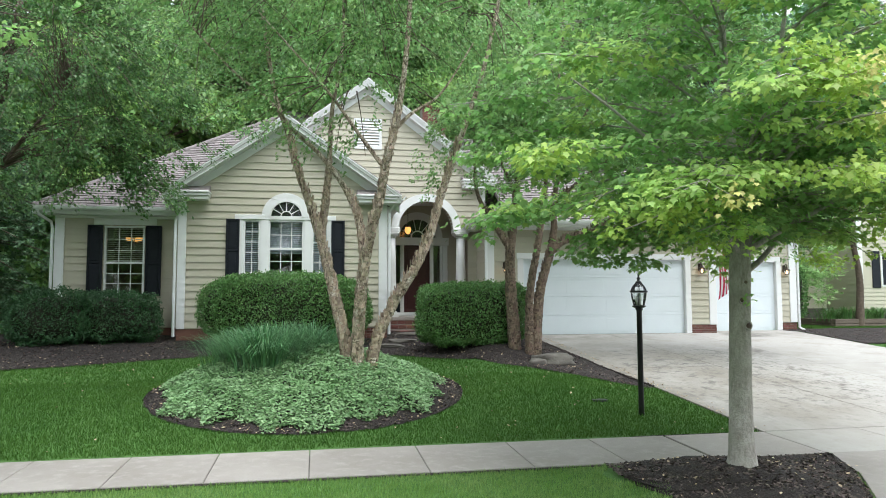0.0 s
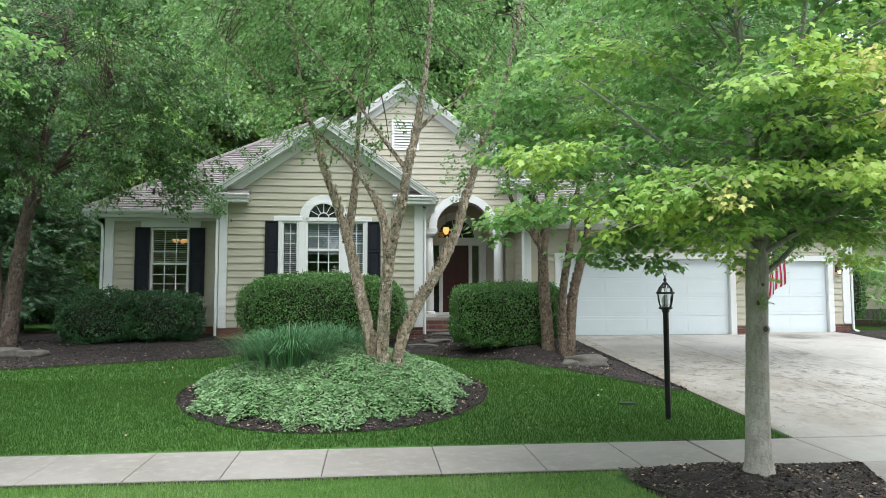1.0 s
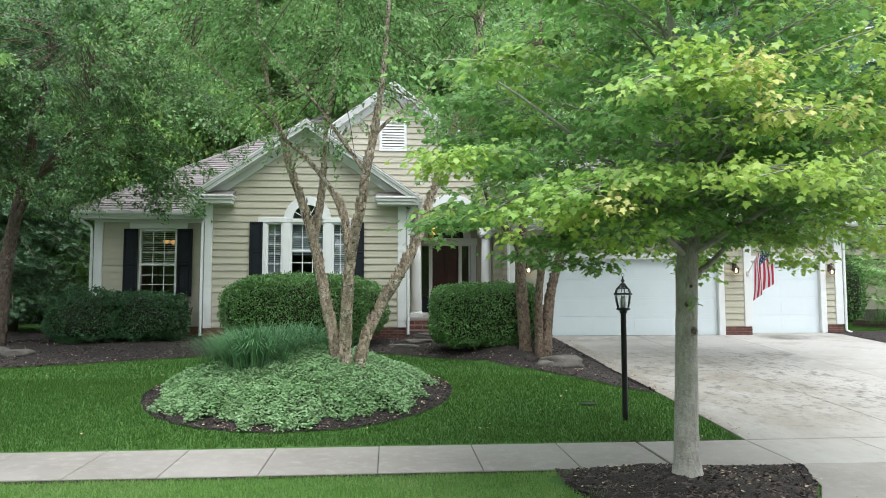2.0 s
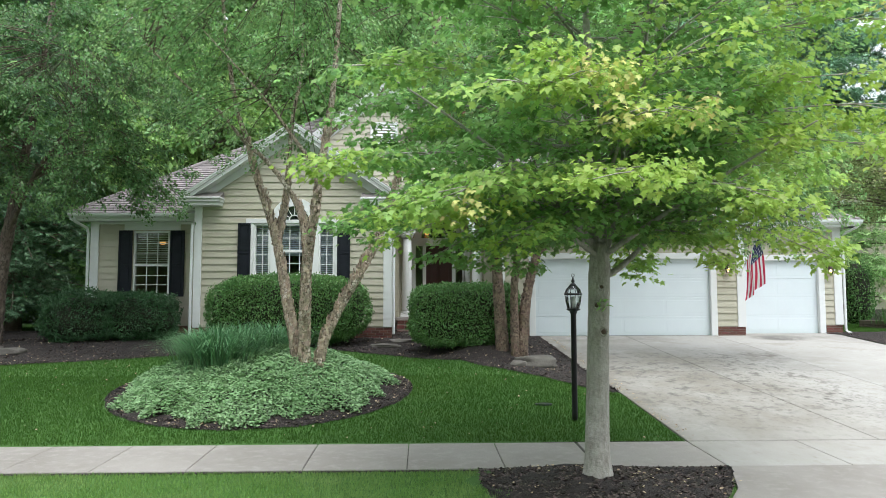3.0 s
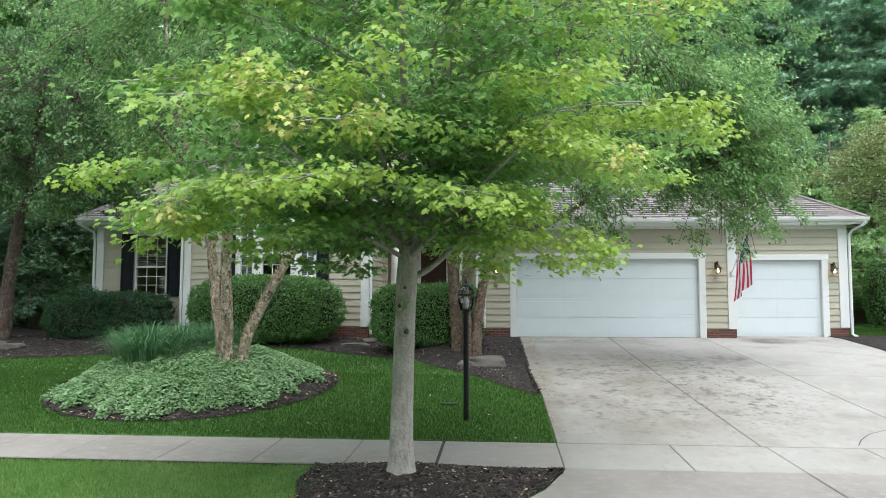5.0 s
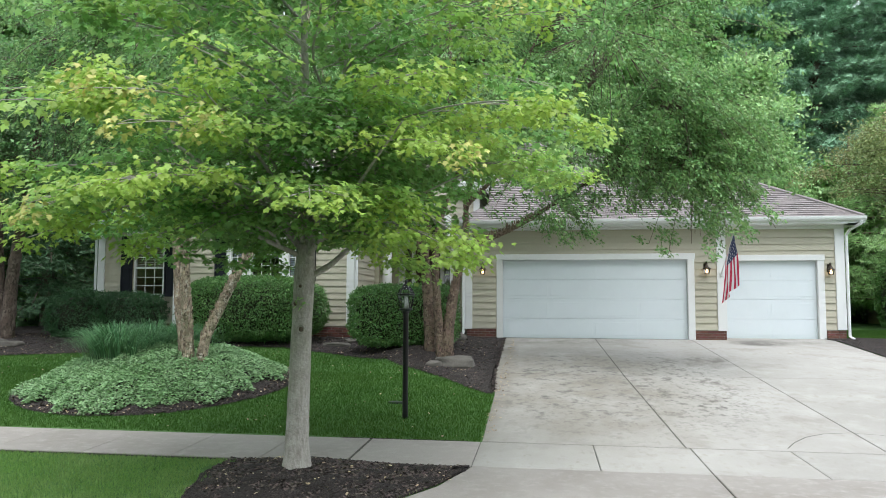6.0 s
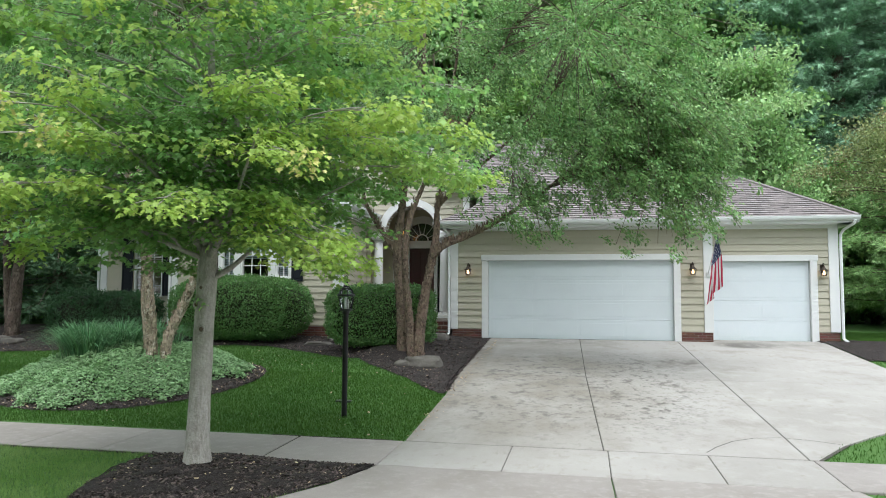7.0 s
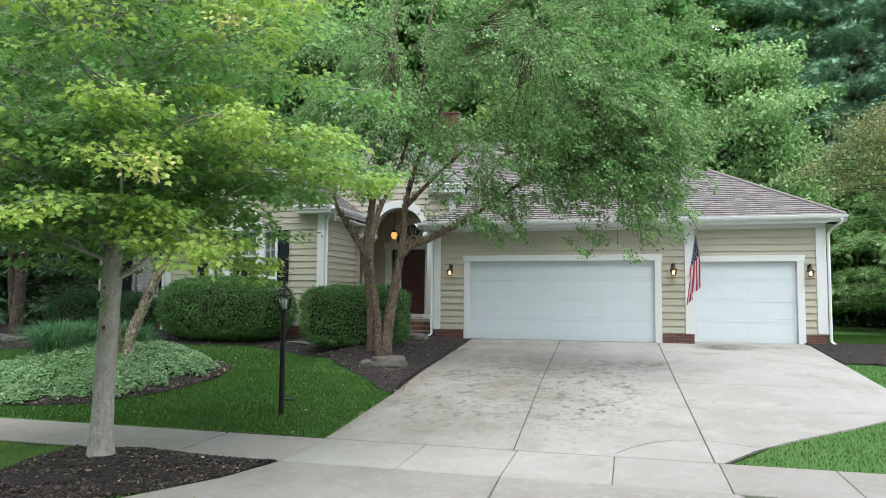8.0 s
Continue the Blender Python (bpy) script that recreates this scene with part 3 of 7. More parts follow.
def wall(name, F, u0, u1, z0, z1, holes=(), thick=0.16, label="beige lap-sided wall"):
    """Sheathing with rectangular openings through it."""
    us = sorted({u0, u1, *[h[0] for h in holes], *[h[1] for h in holes]})
    zs = sorted({z0, z1, *[h[2] for h in holes], *[h[3] for h in holes]})
    us, zs = [u for u in us if u0 <= u <= u1], [z for z in zs if z0 <= z <= z1]
    solid = lambda i, j: 0 <= i < len(us) - 1 and 0 <= j < len(zs) - 1 and not any(h[0] <= us[i] and us[i + 1] <= h[1] and h[2] <= zs[j] and zs[j + 1] <= h[3] for h in holes)
    g = Geo()
    for i in range(len(us) - 1):
        for j in range(len(zs) - 1):
            if not solid(i, j):
                continue
            a, b, c, d = us[i], us[i + 1], zs[j], zs[j + 1]
            for n in (0, -thick):
                g.poly([F(a, n, c), F(b, n, c), F(b, n, d), F(a, n, d)])
            for di, dj, p, q in ((-1, 0, (a, c), (a, d)), (1, 0, (b, c), (b, d)), (0, -1, (a, c), (b, c)), (0, 1, (a, d), (b, d))):
                if not solid(i + di, j + dj):
                    g.poly([F(p[0], 0, p[1]), F(q[0], 0, q[1]), F(q[0], -thick, q[1]), F(p[0], -thick, p[1])])
    return part(name, g, SHEATH, HOUSE, label)


def siding(parent, F, u0, u1, z0, z1, holes=(), gable=None, arch=None, expo=EXPO):
    """Lap boards, each one its own piece. gable: (u of peak, z of peak, slope); arch: (u, z, radius)."""
    row = 0
    z = z0
    while z < z1 - 0.02:
        za, zb = z, min(z + expo, z1)
        cuts = {u0, u1}
        block = [h for h in holes if h[3] > za + 1e-4 and h[2] < zb - 1e-4]
        if arch and zb > arch[1] and za < arch[1] + arch[2]:
            h = max(0.0, (za + zb) / 2 - arch[1])
            w = math.sqrt(max(0.0, arch[2] ** 2 - h * h))
            block = block + [(arch[0] - w, arch[0] + w, za, zb)]
        for h in block:
            cuts |= {min(max(h[0], u0), u1), min(max(h[1], u0), u1)}
        cuts = sorted(cuts)
        runs = []
        for a, b in zip(cuts, cuts[1:]):
            if b - a < 0.01:
                continue
            lo, hi = za, zb
            for h in block:
                if h[0] <= a + 1e-5 and b <= h[1] + 1e-5:
                    if h[2] <= lo + 1e-4 and h[3] >= hi - 1e-4:
                        lo = hi
                    elif h[2] <= lo + 1e-4:
                        lo = max(lo, h[3])
                    else:
                        hi = min(hi, h[2])
            if hi - lo > 0.012:
                if runs and abs(runs[-1][1] - a) < 1e-6 and runs[-1][2:] == [lo, hi]:
                    runs[-1][1] = b
                else:
                    runs.append([a, b, lo, hi])
        for a, b, lo, hi in runs:
            al, bl, ah, bh = a, b, a, b
            if gable:
                wl, wh = (gable[1] - lo) / gable[2], (gable[1] - hi) / gable[2]
                if wl <= 0.03:
                    continue
                wh = max(wh, 0.005)
                al, bl, ah, bh = max(a, gable[0] - wl), min(b, gable[0] + wl), max(a, gable[0] - wh), min(b, gable[0] + wh)
                if bl - al < 0.03 or bh < ah:
                    continue
            t = lambda q: 0.006 + 0.024 * (1 - (q - za) / expo)
            g = Geo()
            pts = [F(al, 0.001, lo), F(bl, 0.001, lo), F(bh, 0.001, hi), F(ah, 0.001, hi), F(al, t(lo), lo), F(bl, t(lo), lo), F(bh, t(hi), hi), F(ah, t(hi), hi)]
            g.v = [tuple(p) for p in pts]
            g.f = [(4, 5, 6, 7), (0, 4, 7, 3), (1, 2, 6, 5), (0, 1, 5, 4), (3, 7, 6, 2), (0, 3, 2, 1)]
            part("siding_board", g, SIDING, parent)
        z += expo
        row += 1


def bricks(F, u0, u1, z0, z1, name="brick_base"):
    """A patch of running-bond brick, proud of the wall."""
    g = Geo()
    F.box(g, u0, u1, -0.10, 0.018, z0, z1)
    back = part(name, g, MORTAR, HOUSE, "dark red brick base course")
    h, l = 0.068, 0.205
    z, r = z0 + 0.004, 0
    while z + h <= z1 + 0.03:
        u = u0 - (l / 2 if r % 2 else 0)
        while u < u1 - 0.02:
            a, b = max(u, u0), min(u + l - 0.01, u1)
            if b - a > 0.03:
                part("brick", F.box(Geo(), a, b, 0.01, 0.03, z, min(z + h - 0.01, z1 + 0.004), 0.003), BRICK, back)
            u += l
        z += h
        r += 1


S = lambda x0, y: Face((x0, y), (1, 0), (0, -1))
WING, GAB, PORT, GARA, GARB, DOORW = S(0, 19.0), S(0, 17.96), S(0, 20.3), S(0, 18.97), S(0, 19.8), S(0, 21.9)
EASTG = Face((1.79, 0), (0, 1), (1, 0))
WESTA = Face((4.74, 0), (0, 1), (-1, 0))
EAST2 = Face((4.95, 0), (0, 1), (1, 0))
EASTB = Face((14.8, 0), (0, 1), (1, 0))

# left wing
wing_holes = [(-5.20, -4.23, 1.12, 2.88)]
w = wall("wall", WING, -6.31, -3.2, -0.2, 3.3, wing_holes)
siding(w, WING, -6.31, -3.2, 0.32, 3.1, [(-5.24, -4.19, 1.06, 2.92)])
# front gable
gab_holes = [(-1.72, -1.30, 1.62, 2.98), (-1.12, -0.24, 1.62, 2.98), (-0.06, 0.36, 1.62, 2.98)]
w = wall("wall", GAB, -3.2, 1.79, -0.2, 3.55, gab_holes + [(-1.12, -0.24, 3.06, 3.12)])
g = Geo()
g.prism([(-3.3, 17.96, 3.55), (1.9, 17.96, 3.55), (-0.7, 17.96, 5.36)], (0, 0.16, 0))
part("wall", g, SHEATH, HOUSE, "gable end of beige lap siding")
siding(w, GAB, -3.2, 1.79, 0.32, 5.4, [(-1.80, 0.42, 1.5, 3.06)], gable=(-0.7, 5.42, 0.70), arch=(-0.68, 3.05, 0.5))
# gable's east side, porch, portal
w = wall("wall", EASTG, 17.96, 21.9, -0.2, 3.6)
siding(w, EASTG, 17.98, 21.88, 0.32, 3.6)
port_holes = [(1.95, 4.45, 0.0, 3.06)]
w = wall("wall", PORT, 1.79, 4.95, -0.2, 3.06, port_holes)
g = Geo()
AC, AZ, AR = 3.21, 3.06, 0.80
arc = [(AC - AR * math.cos(math.pi * i / 24), AZ + AR * math.sin(math.pi * i / 24)) for i in range(25)]
for (a, za), (b, zb) in zip(arc, arc[1:]):
    g.prism([(a, 20.3, za), (b, 20.3, zb), (b, 20.3, 4.6), (a, 20.3, 4.6)], (0, 0.22, 0))
g.prism([(-2.2, 20.3, 3.06), (AC - AR, 20.3, 3.06), (AC - AR, 20.3, 4.6), (-2.2, 20.3, 4.6)], (0, 0.22, 0))
g.prism([(AC + AR, 20.3, 3.06), (4.95, 20.3, 3.06), (4.95, 20.3, 4.6), (AC + AR, 20.3, 4.6)], (0, 0.22, 0))
g.prism([(-2.3, 20.3, 4.6), (5.2, 20.3, 4.6), (1.5, 20.3, 7.25)], (0, 0.16, 0))
w2 = part("wall", g, SHEATH, HOUSE, "tall gable of beige lap siding with an arched entry")
siding(w2, PORT, -0.2, 4.95, 3.06, 7.2, [(1.10, 1.90, 5.35, 6.25)], gable=(1.5, 7.2, 0.735), arch=(AC, AZ, AR + 0.1))
siding(w, PORT, 1.79, 4.95, 0.32, 3.06, [(1.95, 4.45, 0.0, 3.06)])
w = wall("wall", EAST2, 20.3, 24.5, 3.0, 4.6)
siding(w, EAST2, 20.32, 24.4, 3.6, 4.6)
# garage
ga_holes = [(5.73, 10.63, -0.1, 2.13)]
w = wall("wall", GARA, 4.74, 11.55, -0.2, 3.1, ga_holes)
siding(w, GARA, 4.74, 11.55, 0.26, 3.05, [(5.73, 10.63, -0.1, 2.13)])
w = wall("wall", WESTA, 18.97, 21.9, -0.2, 3.1)
siding(w, WESTA, 18.99, 21.88, 0.26, 3.05)
gb_holes = [(11.72, 14.16, -0.1, 2.13)]
w = wall("wall", GARB, 11.55, 14.8, -0.2, 3.1, gb_holes)
siding(w, GARB, 11.57, 14.8, 0.26, 3.05, [(11.72, 14.16, -0.1, 2.13)])
w = wall("wall", EASTB, 19.8, 25.2, -0.2, 3.1)
siding(w, EASTB, 19.82, 25.2, 0.26, 3.05)
w = wall("wall", Face((11.55, 0), (0, 1), (1, 0)), 18.97, 19.8, -0.2, 3.1)
siding(w, Face((11.55, 0), (0, 1), (1, 0)), 18.99, 19.78, 0.26, 3.05)
# plain walls that close the house
g = Geo().box(-6.31, 19.0, -0.2, -6.15, 30.4, 3.3).box(-6.31, 30.3, -0.2, 11, 30.5, 3.3).box(10.8, 25.0, -0.2, 11, 30.4, 3.3).box(11, 25.1, -0.2, 14.8, 25.26, 3.1).box(-3.2, 17.98, -0.2, -3.04, 19.0, 3.5)
part("wall", g, SHEATH, HOUSE, "plain rear walls")
g = Geo().box(-6.2, 19.1, 0.5, 1.7, 30.4, 0.56).box(-3.1, 18.1, 0.5, 1.7, 19.1, 0.56).box(-6.2, 19.1, 3.3, 1.7, 30.4, 3.36).box(-3.1, 18.1, 3.45, 1.7, 19.1, 3.5).box(-6.2, 23.4, 0.56, 1.7, 23.5, 3.3).box(-3.05, 19.05, 0.56, -2.95, 23.4, 3.3)
part("interior", g, DARKROOM, HOUSE, "dim rooms behind the windows")

# foundation and brick base
g = Geo().box(-6.36, 18.985, -0.3, -3.2, 19.1, 0.30).box(-3.24, 17.945, -0.3, 1.83, 18.1, 0.30).box(1.8, 17.95, -0.3, 1.83, 20.3, 0.30)
part("foundation", g, BRICK, HOUSE, "dark brick foundation")
bricks(GAB, 0.2, 1.82, -0.05, 0.30)
bricks(GARA, 4.76, 5.56, -0.03, 0.25)
bricks(GARA, 10.80, 11.57, -0.03, 0.25)
bricks(GARB, 14.34, 14.82, -0.03, 0.27)


# ---- trim ----
def trim(name, F, rows, label="white painted trim board", material=None, c=0.006):
    """Each row (u0, u1, n0, n1, z0, z1) is one board."""
    for r in rows:
        part(name, F.box(Geo(), *r, c), material or WHITE, HOUSE, label)


trim("corner_board", WING, [(-6.35, -6.13, -0.03, 0.05, 0.30, 3.16)])
trim("corner_board", GAB, [(-3.24, -3.05, -0.03, 0.05, 0.30, 3.50), (1.62, 1.83, -0.03, 0.05, 0.30, 3.42)])
trim("corner_board", EASTG, [(17.93, 18.12, -0.03, 0.052, 0.30, 3.42)])
trim("corner_board", GARA, [(4.70, 4.90, -0.03, 0.05, 0.24, 3.08), (11.36, 11.59, -0.03, 0.05, 0.24, 3.08)])
trim("corner_board", WESTA, [(18.94, 19.12, -0.03, 0.052, 0.24, 3.08)])
trim("corner_board", GARB, [(14.60, 14.84, -0.03, 0.05, 0.26, 3.08)])
trim("corner_board", EAST2, [(20.28, 20.44, -0.03, 0.035, 3.3, 4.6)])
trim("corner_board", PORT, [(4.80, 4.99, -0.03, 0.035, 3.1, 4.6)])
trim("garage_casing", GARA, [(5.57, 5.74, -0.16, 0.04, 0.0, 2.12), (10.62, 10.79, -0.16, 0.04, 0.0, 2.12), (5.55, 10.81, -0.16, 0.045, 2.12, 2.28)])
trim("garage_casing", GARB, [(11.60, 11.73, -0.16, 0.04, 0.0, 2.12), (14.15, 14.32, -0.16, 0.04, 0.0, 2.12), (11.60, 14.34, -0.16, 0.045, 2.12, 2.28)])
trim("frieze_board", WING, [(-6.35, -3.24, -0.02, 0.055, 3.06, 3.26), (-5.45, -3.95, -0.02, 0.048, 2.90, 3.06)])
trim("frieze_board", GARA, [(4.72, 11.6, -0.02, 0.055, 2.93, 3.12)])
trim("frieze_board", GARB, [(11.6, 14.82, -0.02, 0.055, 2.98, 3.14)])


def garage_door(F, u0, u1, across, label):
    d = part("garage_door", F.box(Geo(), u0, u1, -0.15, -0.11, 0.0, 2.13), DOORWHITE, HOUSE, label)
    h = 2.12 / 4
    for k in range(4):
        z0, z1 = 0.004 + k * h, (k + 1) * h - 0.001
        part("door_section", F.box(Geo(), u0 + 0.005, u1 - 0.005, -0.112, -0.085, z0, z1, 0.005), DOORWHITE, d)
        w = (u1 - u0 - 0.12) / across
        for i in range(across):
            a = u0 + 0.06 + i * w
            part("raised_panel", F.box(Geo(), a + 0.04, a + w - 0.04, -0.09, -0.0822, z0 + 0.09, z1 - 0.09, 0.0025), DOORWHITE, d)
    part("weather_seal", F.box(Geo(), u0, u1, -0.12, -0.08, -0.01, 0.008), BLACK, d)


garage_door(GARA, 5.74, 10.62, 4, "wide white sectional garage door")
garage_door(GARB, 11.73, 14.15, 2, "single white sectional garage door")


# ---- windows and shutters ----
def window(F, u0, u1, z0, z1, cols, rows, sash=True, blinds=0.0, slat=None, label="white-framed double-hung window with a grid of muntins"):
    t = 0.05
    g = Geo()
    for r in ((u0, u1, z0, z0 + t), (u0, u1, z1 - t, z1), (u0, u0 + t, z0 + t, z1 - t), (u1 - t, u1, z0 + t, z1 - t)):
        F.box(g, r[0], r[1], -0.10, 0.02, r[2], r[3], 0.004)
    fr = part("window", g, WHITE, HOUSE, label)
    zm = z0 + (z1 - z0) * 0.47
    if sash:
        part("meeting_rail", F.box(Geo(), u0 + t, u1 - t, -0.085, 0.0, zm - 0.028, zm + 0.028, 0.004), WHITE, fr)
    for a, b in (((z0 + t, zm - 0.028), (zm + 0.028, z1 - t)) if sash else ((z0 + t, z1 - t),)):
        for i in range(1, cols):
            u = u0 + t + (u1 - u0 - 2 * t) * i / cols
            part("muntin", F.box(Geo(), u - 0.009, u + 0.009, -0.068, -0.036, a, b), WHITE, fr)
        for j in range(1, rows):
            z = a + (b - a) * j / rows
            part("muntin", F.box(Geo(), u0 + t, u1 - t, -0.066, -0.038, z - 0.009, z + 0.009), WHITE, fr)
        p = part("pane", Geo().poly([F(u0 + t, -0.052, a), F(u1 - t, -0.052, a), F(u1 - t, -0.052, b), F(u0 + t, -0.052, b)]), PANE, fr)
        p.visible_shadow = False
    if blinds:
        z = z1 - t - 0.03
        while z > z1 - (z1 - z0) * blinds:
            part("blind_slat", F.box(Geo(), u0 + t, u1 - t, -0.150, -0.130, z, z + (0.018 if slat is None else 0.036)), slat or BLIND, fr)
            z -= 0.05
    part("sill", F.box(Geo(), u0 - 0.03, u1 + 0.03, -0.10, 0.05, z0 - 0.045, z0, 0.005), WHITE, fr)
    return fr


def shutter(F, u0, u1, z0, z1):
    t = 0.045
    g = Geo()
    for r in ((u0, u0 + t, z0, z1), (u1 - t, u1, z0, z1), (u0 + t, u1 - t, z0, z0 + t), (u0 + t, u1 - t, z1 - t, z1), (u0 + t, u1 - t, z0 + (z1 - z0) * 0.46, z0 + (z1 - z0) * 0.46 + t)):
        F.box(g, r[0], r[1], 0.04, 0.085, r[2], r[3], 0.004)
    s = part("shutter", g, SHUTTER, HOUSE, "black panelled window shutter")
    m = z0 + (z1 - z0) * 0.46
    for a, b in ((z0 + t, m), (m + t, z1 - t)):
        q = F.box(Geo(), u0 + t, u1 - t, 0.04, 0.062, a, b)
        F.box(q, u0 + t + 0.03, u1 - t - 0.03, 0.058, 0.072, a + 0.03, b - 0.03, 0.005)
        part("shutter_panel", q, SHUTTER, s)


window(WING, -5.20, -4.23, 1.12, 2.88, 3, 3, True, 0.5)
shutter(WING, -5.58, -5.22, 1.10, 2.89)
shutter(WING, -4.20, -3.82, 1.10, 2.89)
# gable blinds carry the sky's reflection in their blue-grey colour
window(GAB, -1.72, -1.30, 1.62, 2.98, 2, 5, False, 0.95, SKYBLIND, "narrow white-framed side window with muntins")
window(GAB, -1.12, -0.24, 1.62, 2.98, 3, 2, True, 0.62, SKYBLIND)
window(GAB, -0.06, 0.36, 1.62, 2.98, 2, 5, False, 0.95, SKYBLIND, "narrow white-framed side window with muntins")
shutter(GAB, -2.12, -1.80, 1.52, 2.98)
shutter(GAB, 0.43, 0.76, 1.52, 2.98)
trim("window_casing", GAB, [(-1.82, -1.72, -0.02, 0.045, 1.5, 2.98), (-1.30, -1.12, -0.02, 0.045, 1.5, 2.98), (-0.24, -0.06, -0.02, 0.045, 1.5, 2.98), (0.36, 0.44, -0.02, 0.045, 1.5, 2.98),
                            (-1.92, -1.20, -0.02, 0.06, 2.98, 3.10), (-0.16, 0.54, -0.02, 0.06, 2.98, 3.10), (-1.20, -0.16, -0.02, 0.052, 2.98, 3.05)])


def arc_band(F, uc, zc, r0, r1, n0, n1, k=20):
    g = Geo()
    for i in range(k + 1):
        w = math.pi * i / k
        g.v += [tuple(F(uc - r * math.cos(w), n, zc + r * math.sin(w))) for n in (n0, n1) for r in (r0, r1)]
    for i in range(k):
        a, b = 4 * i, 4 * i + 4
        g.f += [(a + 2, a + 3, b + 3, b + 2), (a + 1, b + 1, b + 3, a + 3), (a, a + 2, b + 2, b)]
    return g


def fanlight(F, uc, zc, r, spokes, depth=0.02):
    fr = part("fanlight", arc_band(F, uc, zc, r - 0.04, r + 0.005, -0.06, depth), WHITE, HOUSE, "half-round fanlight with radiating muntins")
    part("hub", arc_band(F, uc, zc, r * 0.30, r * 0.36, -0.045, 0.006, 10), WHITE, fr)
    for i in range(1, spokes):
        w = math.pi * i / spokes
        a, b = (uc - r * 0.34 * math.cos(w), zc + r * 0.34 * math.sin(w)), (uc - r * 0.97 * math.cos(w), zc + r * 0.97 * math.sin(w))
        part("muntin", Geo().tube([F(a[0], -0.02, a[1]), F(b[0], -0.02, b[1])], [0.011, 0.011], 6), WHITE, fr)
    pts = [F(uc - (r - 0.02) * math.cos(math.pi * i / 20), -0.03, zc + (r - 0.02) * math.sin(math.pi * i / 20)) for i in range(21)]
    p = part("pane", Geo().poly(pts), PANE, fr)
    p.visible_shadow = False
    # no room here: a sheet close behind the pane paints its darkness
    pts = [F(uc - r * math.cos(math.pi * i / 20), -0.055, zc + r * math.sin(math.pi * i / 20)) for i in range(21)]
    part("backing", Geo().poly(pts), UNLITROOM, fr, "flat dark sheet standing in for the unlit room")
    return fr


part("arch_casing", arc_band(GAB, -0.68, 3.05, 0.40, 0.60, -0.02, 0.055), WHITE, HOUSE, "white half-round window casing")
part("sill_board", GAB.box(Geo(), -1.08, -0.28, -0.03, 0.05, 3.03, 3.075, 0.004), WHITE, HOUSE)
FANF = Face((0, 17.895), (1, 0), (0, -1))
fanlight(FANF, -0.68, 3.06, 0.41, 6)

# ---- entry: arch, columns, porch, door ----
part("arch_casing", arc_band(PORT, AC, AZ, AR, AR + 0.22, -0.24, 0.06, 28), WHITE, HOUSE, "broad white arch over the entry")
for u in (2.19, 4.24):
    x, y = u, 20.32
    c = part("column", Geo().lathe(x, y, [(0.125, 0.66), (0.150, 0.72), (0.146, 1.4), (0.138, 2.1), (0.124, 2.80)], 20), WHITE, HOUSE, "round white tapered porch column", smooth=True)
    part("plinth", Geo().box(x - 0.19, y - 0.19, 0.5, x + 0.19, y + 0.19, 0.60, 0.008), WHITE, c)
    part("torus", Geo().lathe(x, y, [(0.17, 0.60), (0.185, 0.63), (0.17, 0.66)], 20), WHITE, c, smooth=True)
    part("neck_ring", Geo().lathe(x, y, [(0.13, 2.78), (0.148, 2.80), (0.13, 2.82)], 20), WHITE, c, smooth=True)
    part("capital", Geo().box(x - 0.17, y - 0.17, 2.83, x + 0.17, y + 0.17, 2.88, 0.008).box(x - 0.20, y - 0.20, 2.88, x + 0.20, y + 0.20, 2.93, 0.008), WHITE, c)
    part("impost", Geo().box(x - 0.23, y - 0.20, 2.93, x + 0.24, y + 0.22, 3.07, 0.01), WHITE, c)
part("porch_floor", Geo().box(1.8, 20.05, 0.40, 4.74, 21.9, 0.50, 0.01), CONCRETE, HOUSE, "concrete porch floor")
part("porch_ceiling", Geo().box(1.8, 20.52, 3.95, 4.74, 21.9, 4.0), WHITE, HOUSE, "white porch ceiling")
for k, (zt, y0) in enumerate(((0.40, 20.05), (0.28, 19.72), (0.14, 19.38))):
    st = part("step", Geo().box(1.92, y0, -0.1, 4.5, 20.3, zt - 0.01), MORTAR, HOUSE, "brick entry step")
    for i in range(12):
        part("brick", Geo().box(1.92 + 0.215 * i, y0 - 0.012, zt - 0.095, 1.92 + 0.215 * i + 0.205, y0 + 0.30, zt, 0.005), BRICK, st)
dw_holes = [(2.36, 4.0, 0.55, 2.78)]
w = wall("wall", DOORW, 1.7, 4.85, 0.3, 4.0, dw_holes)
siding(w, DOORW, 1.79, 4.74, 0.5, 3.95, [(2.20, 4.16, 0.3, 2.95)], arch=(3.18, 2.95, 0.72))
door = part("front_door", DOORW.box(Geo(), 2.76, 3.58, -0.10, -0.05, 0.60, 2.70, 0.004), MAROON, HOUSE, "closed dark maroon panelled front door")
for a, b, c, d in ((2.86, 3.12, 0.72, 1.4), (3.22, 3.48, 0.72, 1.4), (2.86, 3.12, 1.52, 2.58), (3.22, 3.48, 1.52, 2.58)):
    part("door_panel", DOORW.box(Geo(), a, b, -0.06, -0.036, c, d, 0.01), MAROON, door)
part("door_handle", Geo().tube([(3.50, 21.93, 1.55), (3.50, 21.88, 1.56), (3.44, 21.88, 1.56)], [0.014, 0.014, 0.012], 8), BRONZE, door, "bronze lever handle")
part("threshold", DOORW.box(Geo(), 2.3, 4.06, -0.14, 0.06, 0.50, 0.60, 0.006), WHITE, HOUSE)
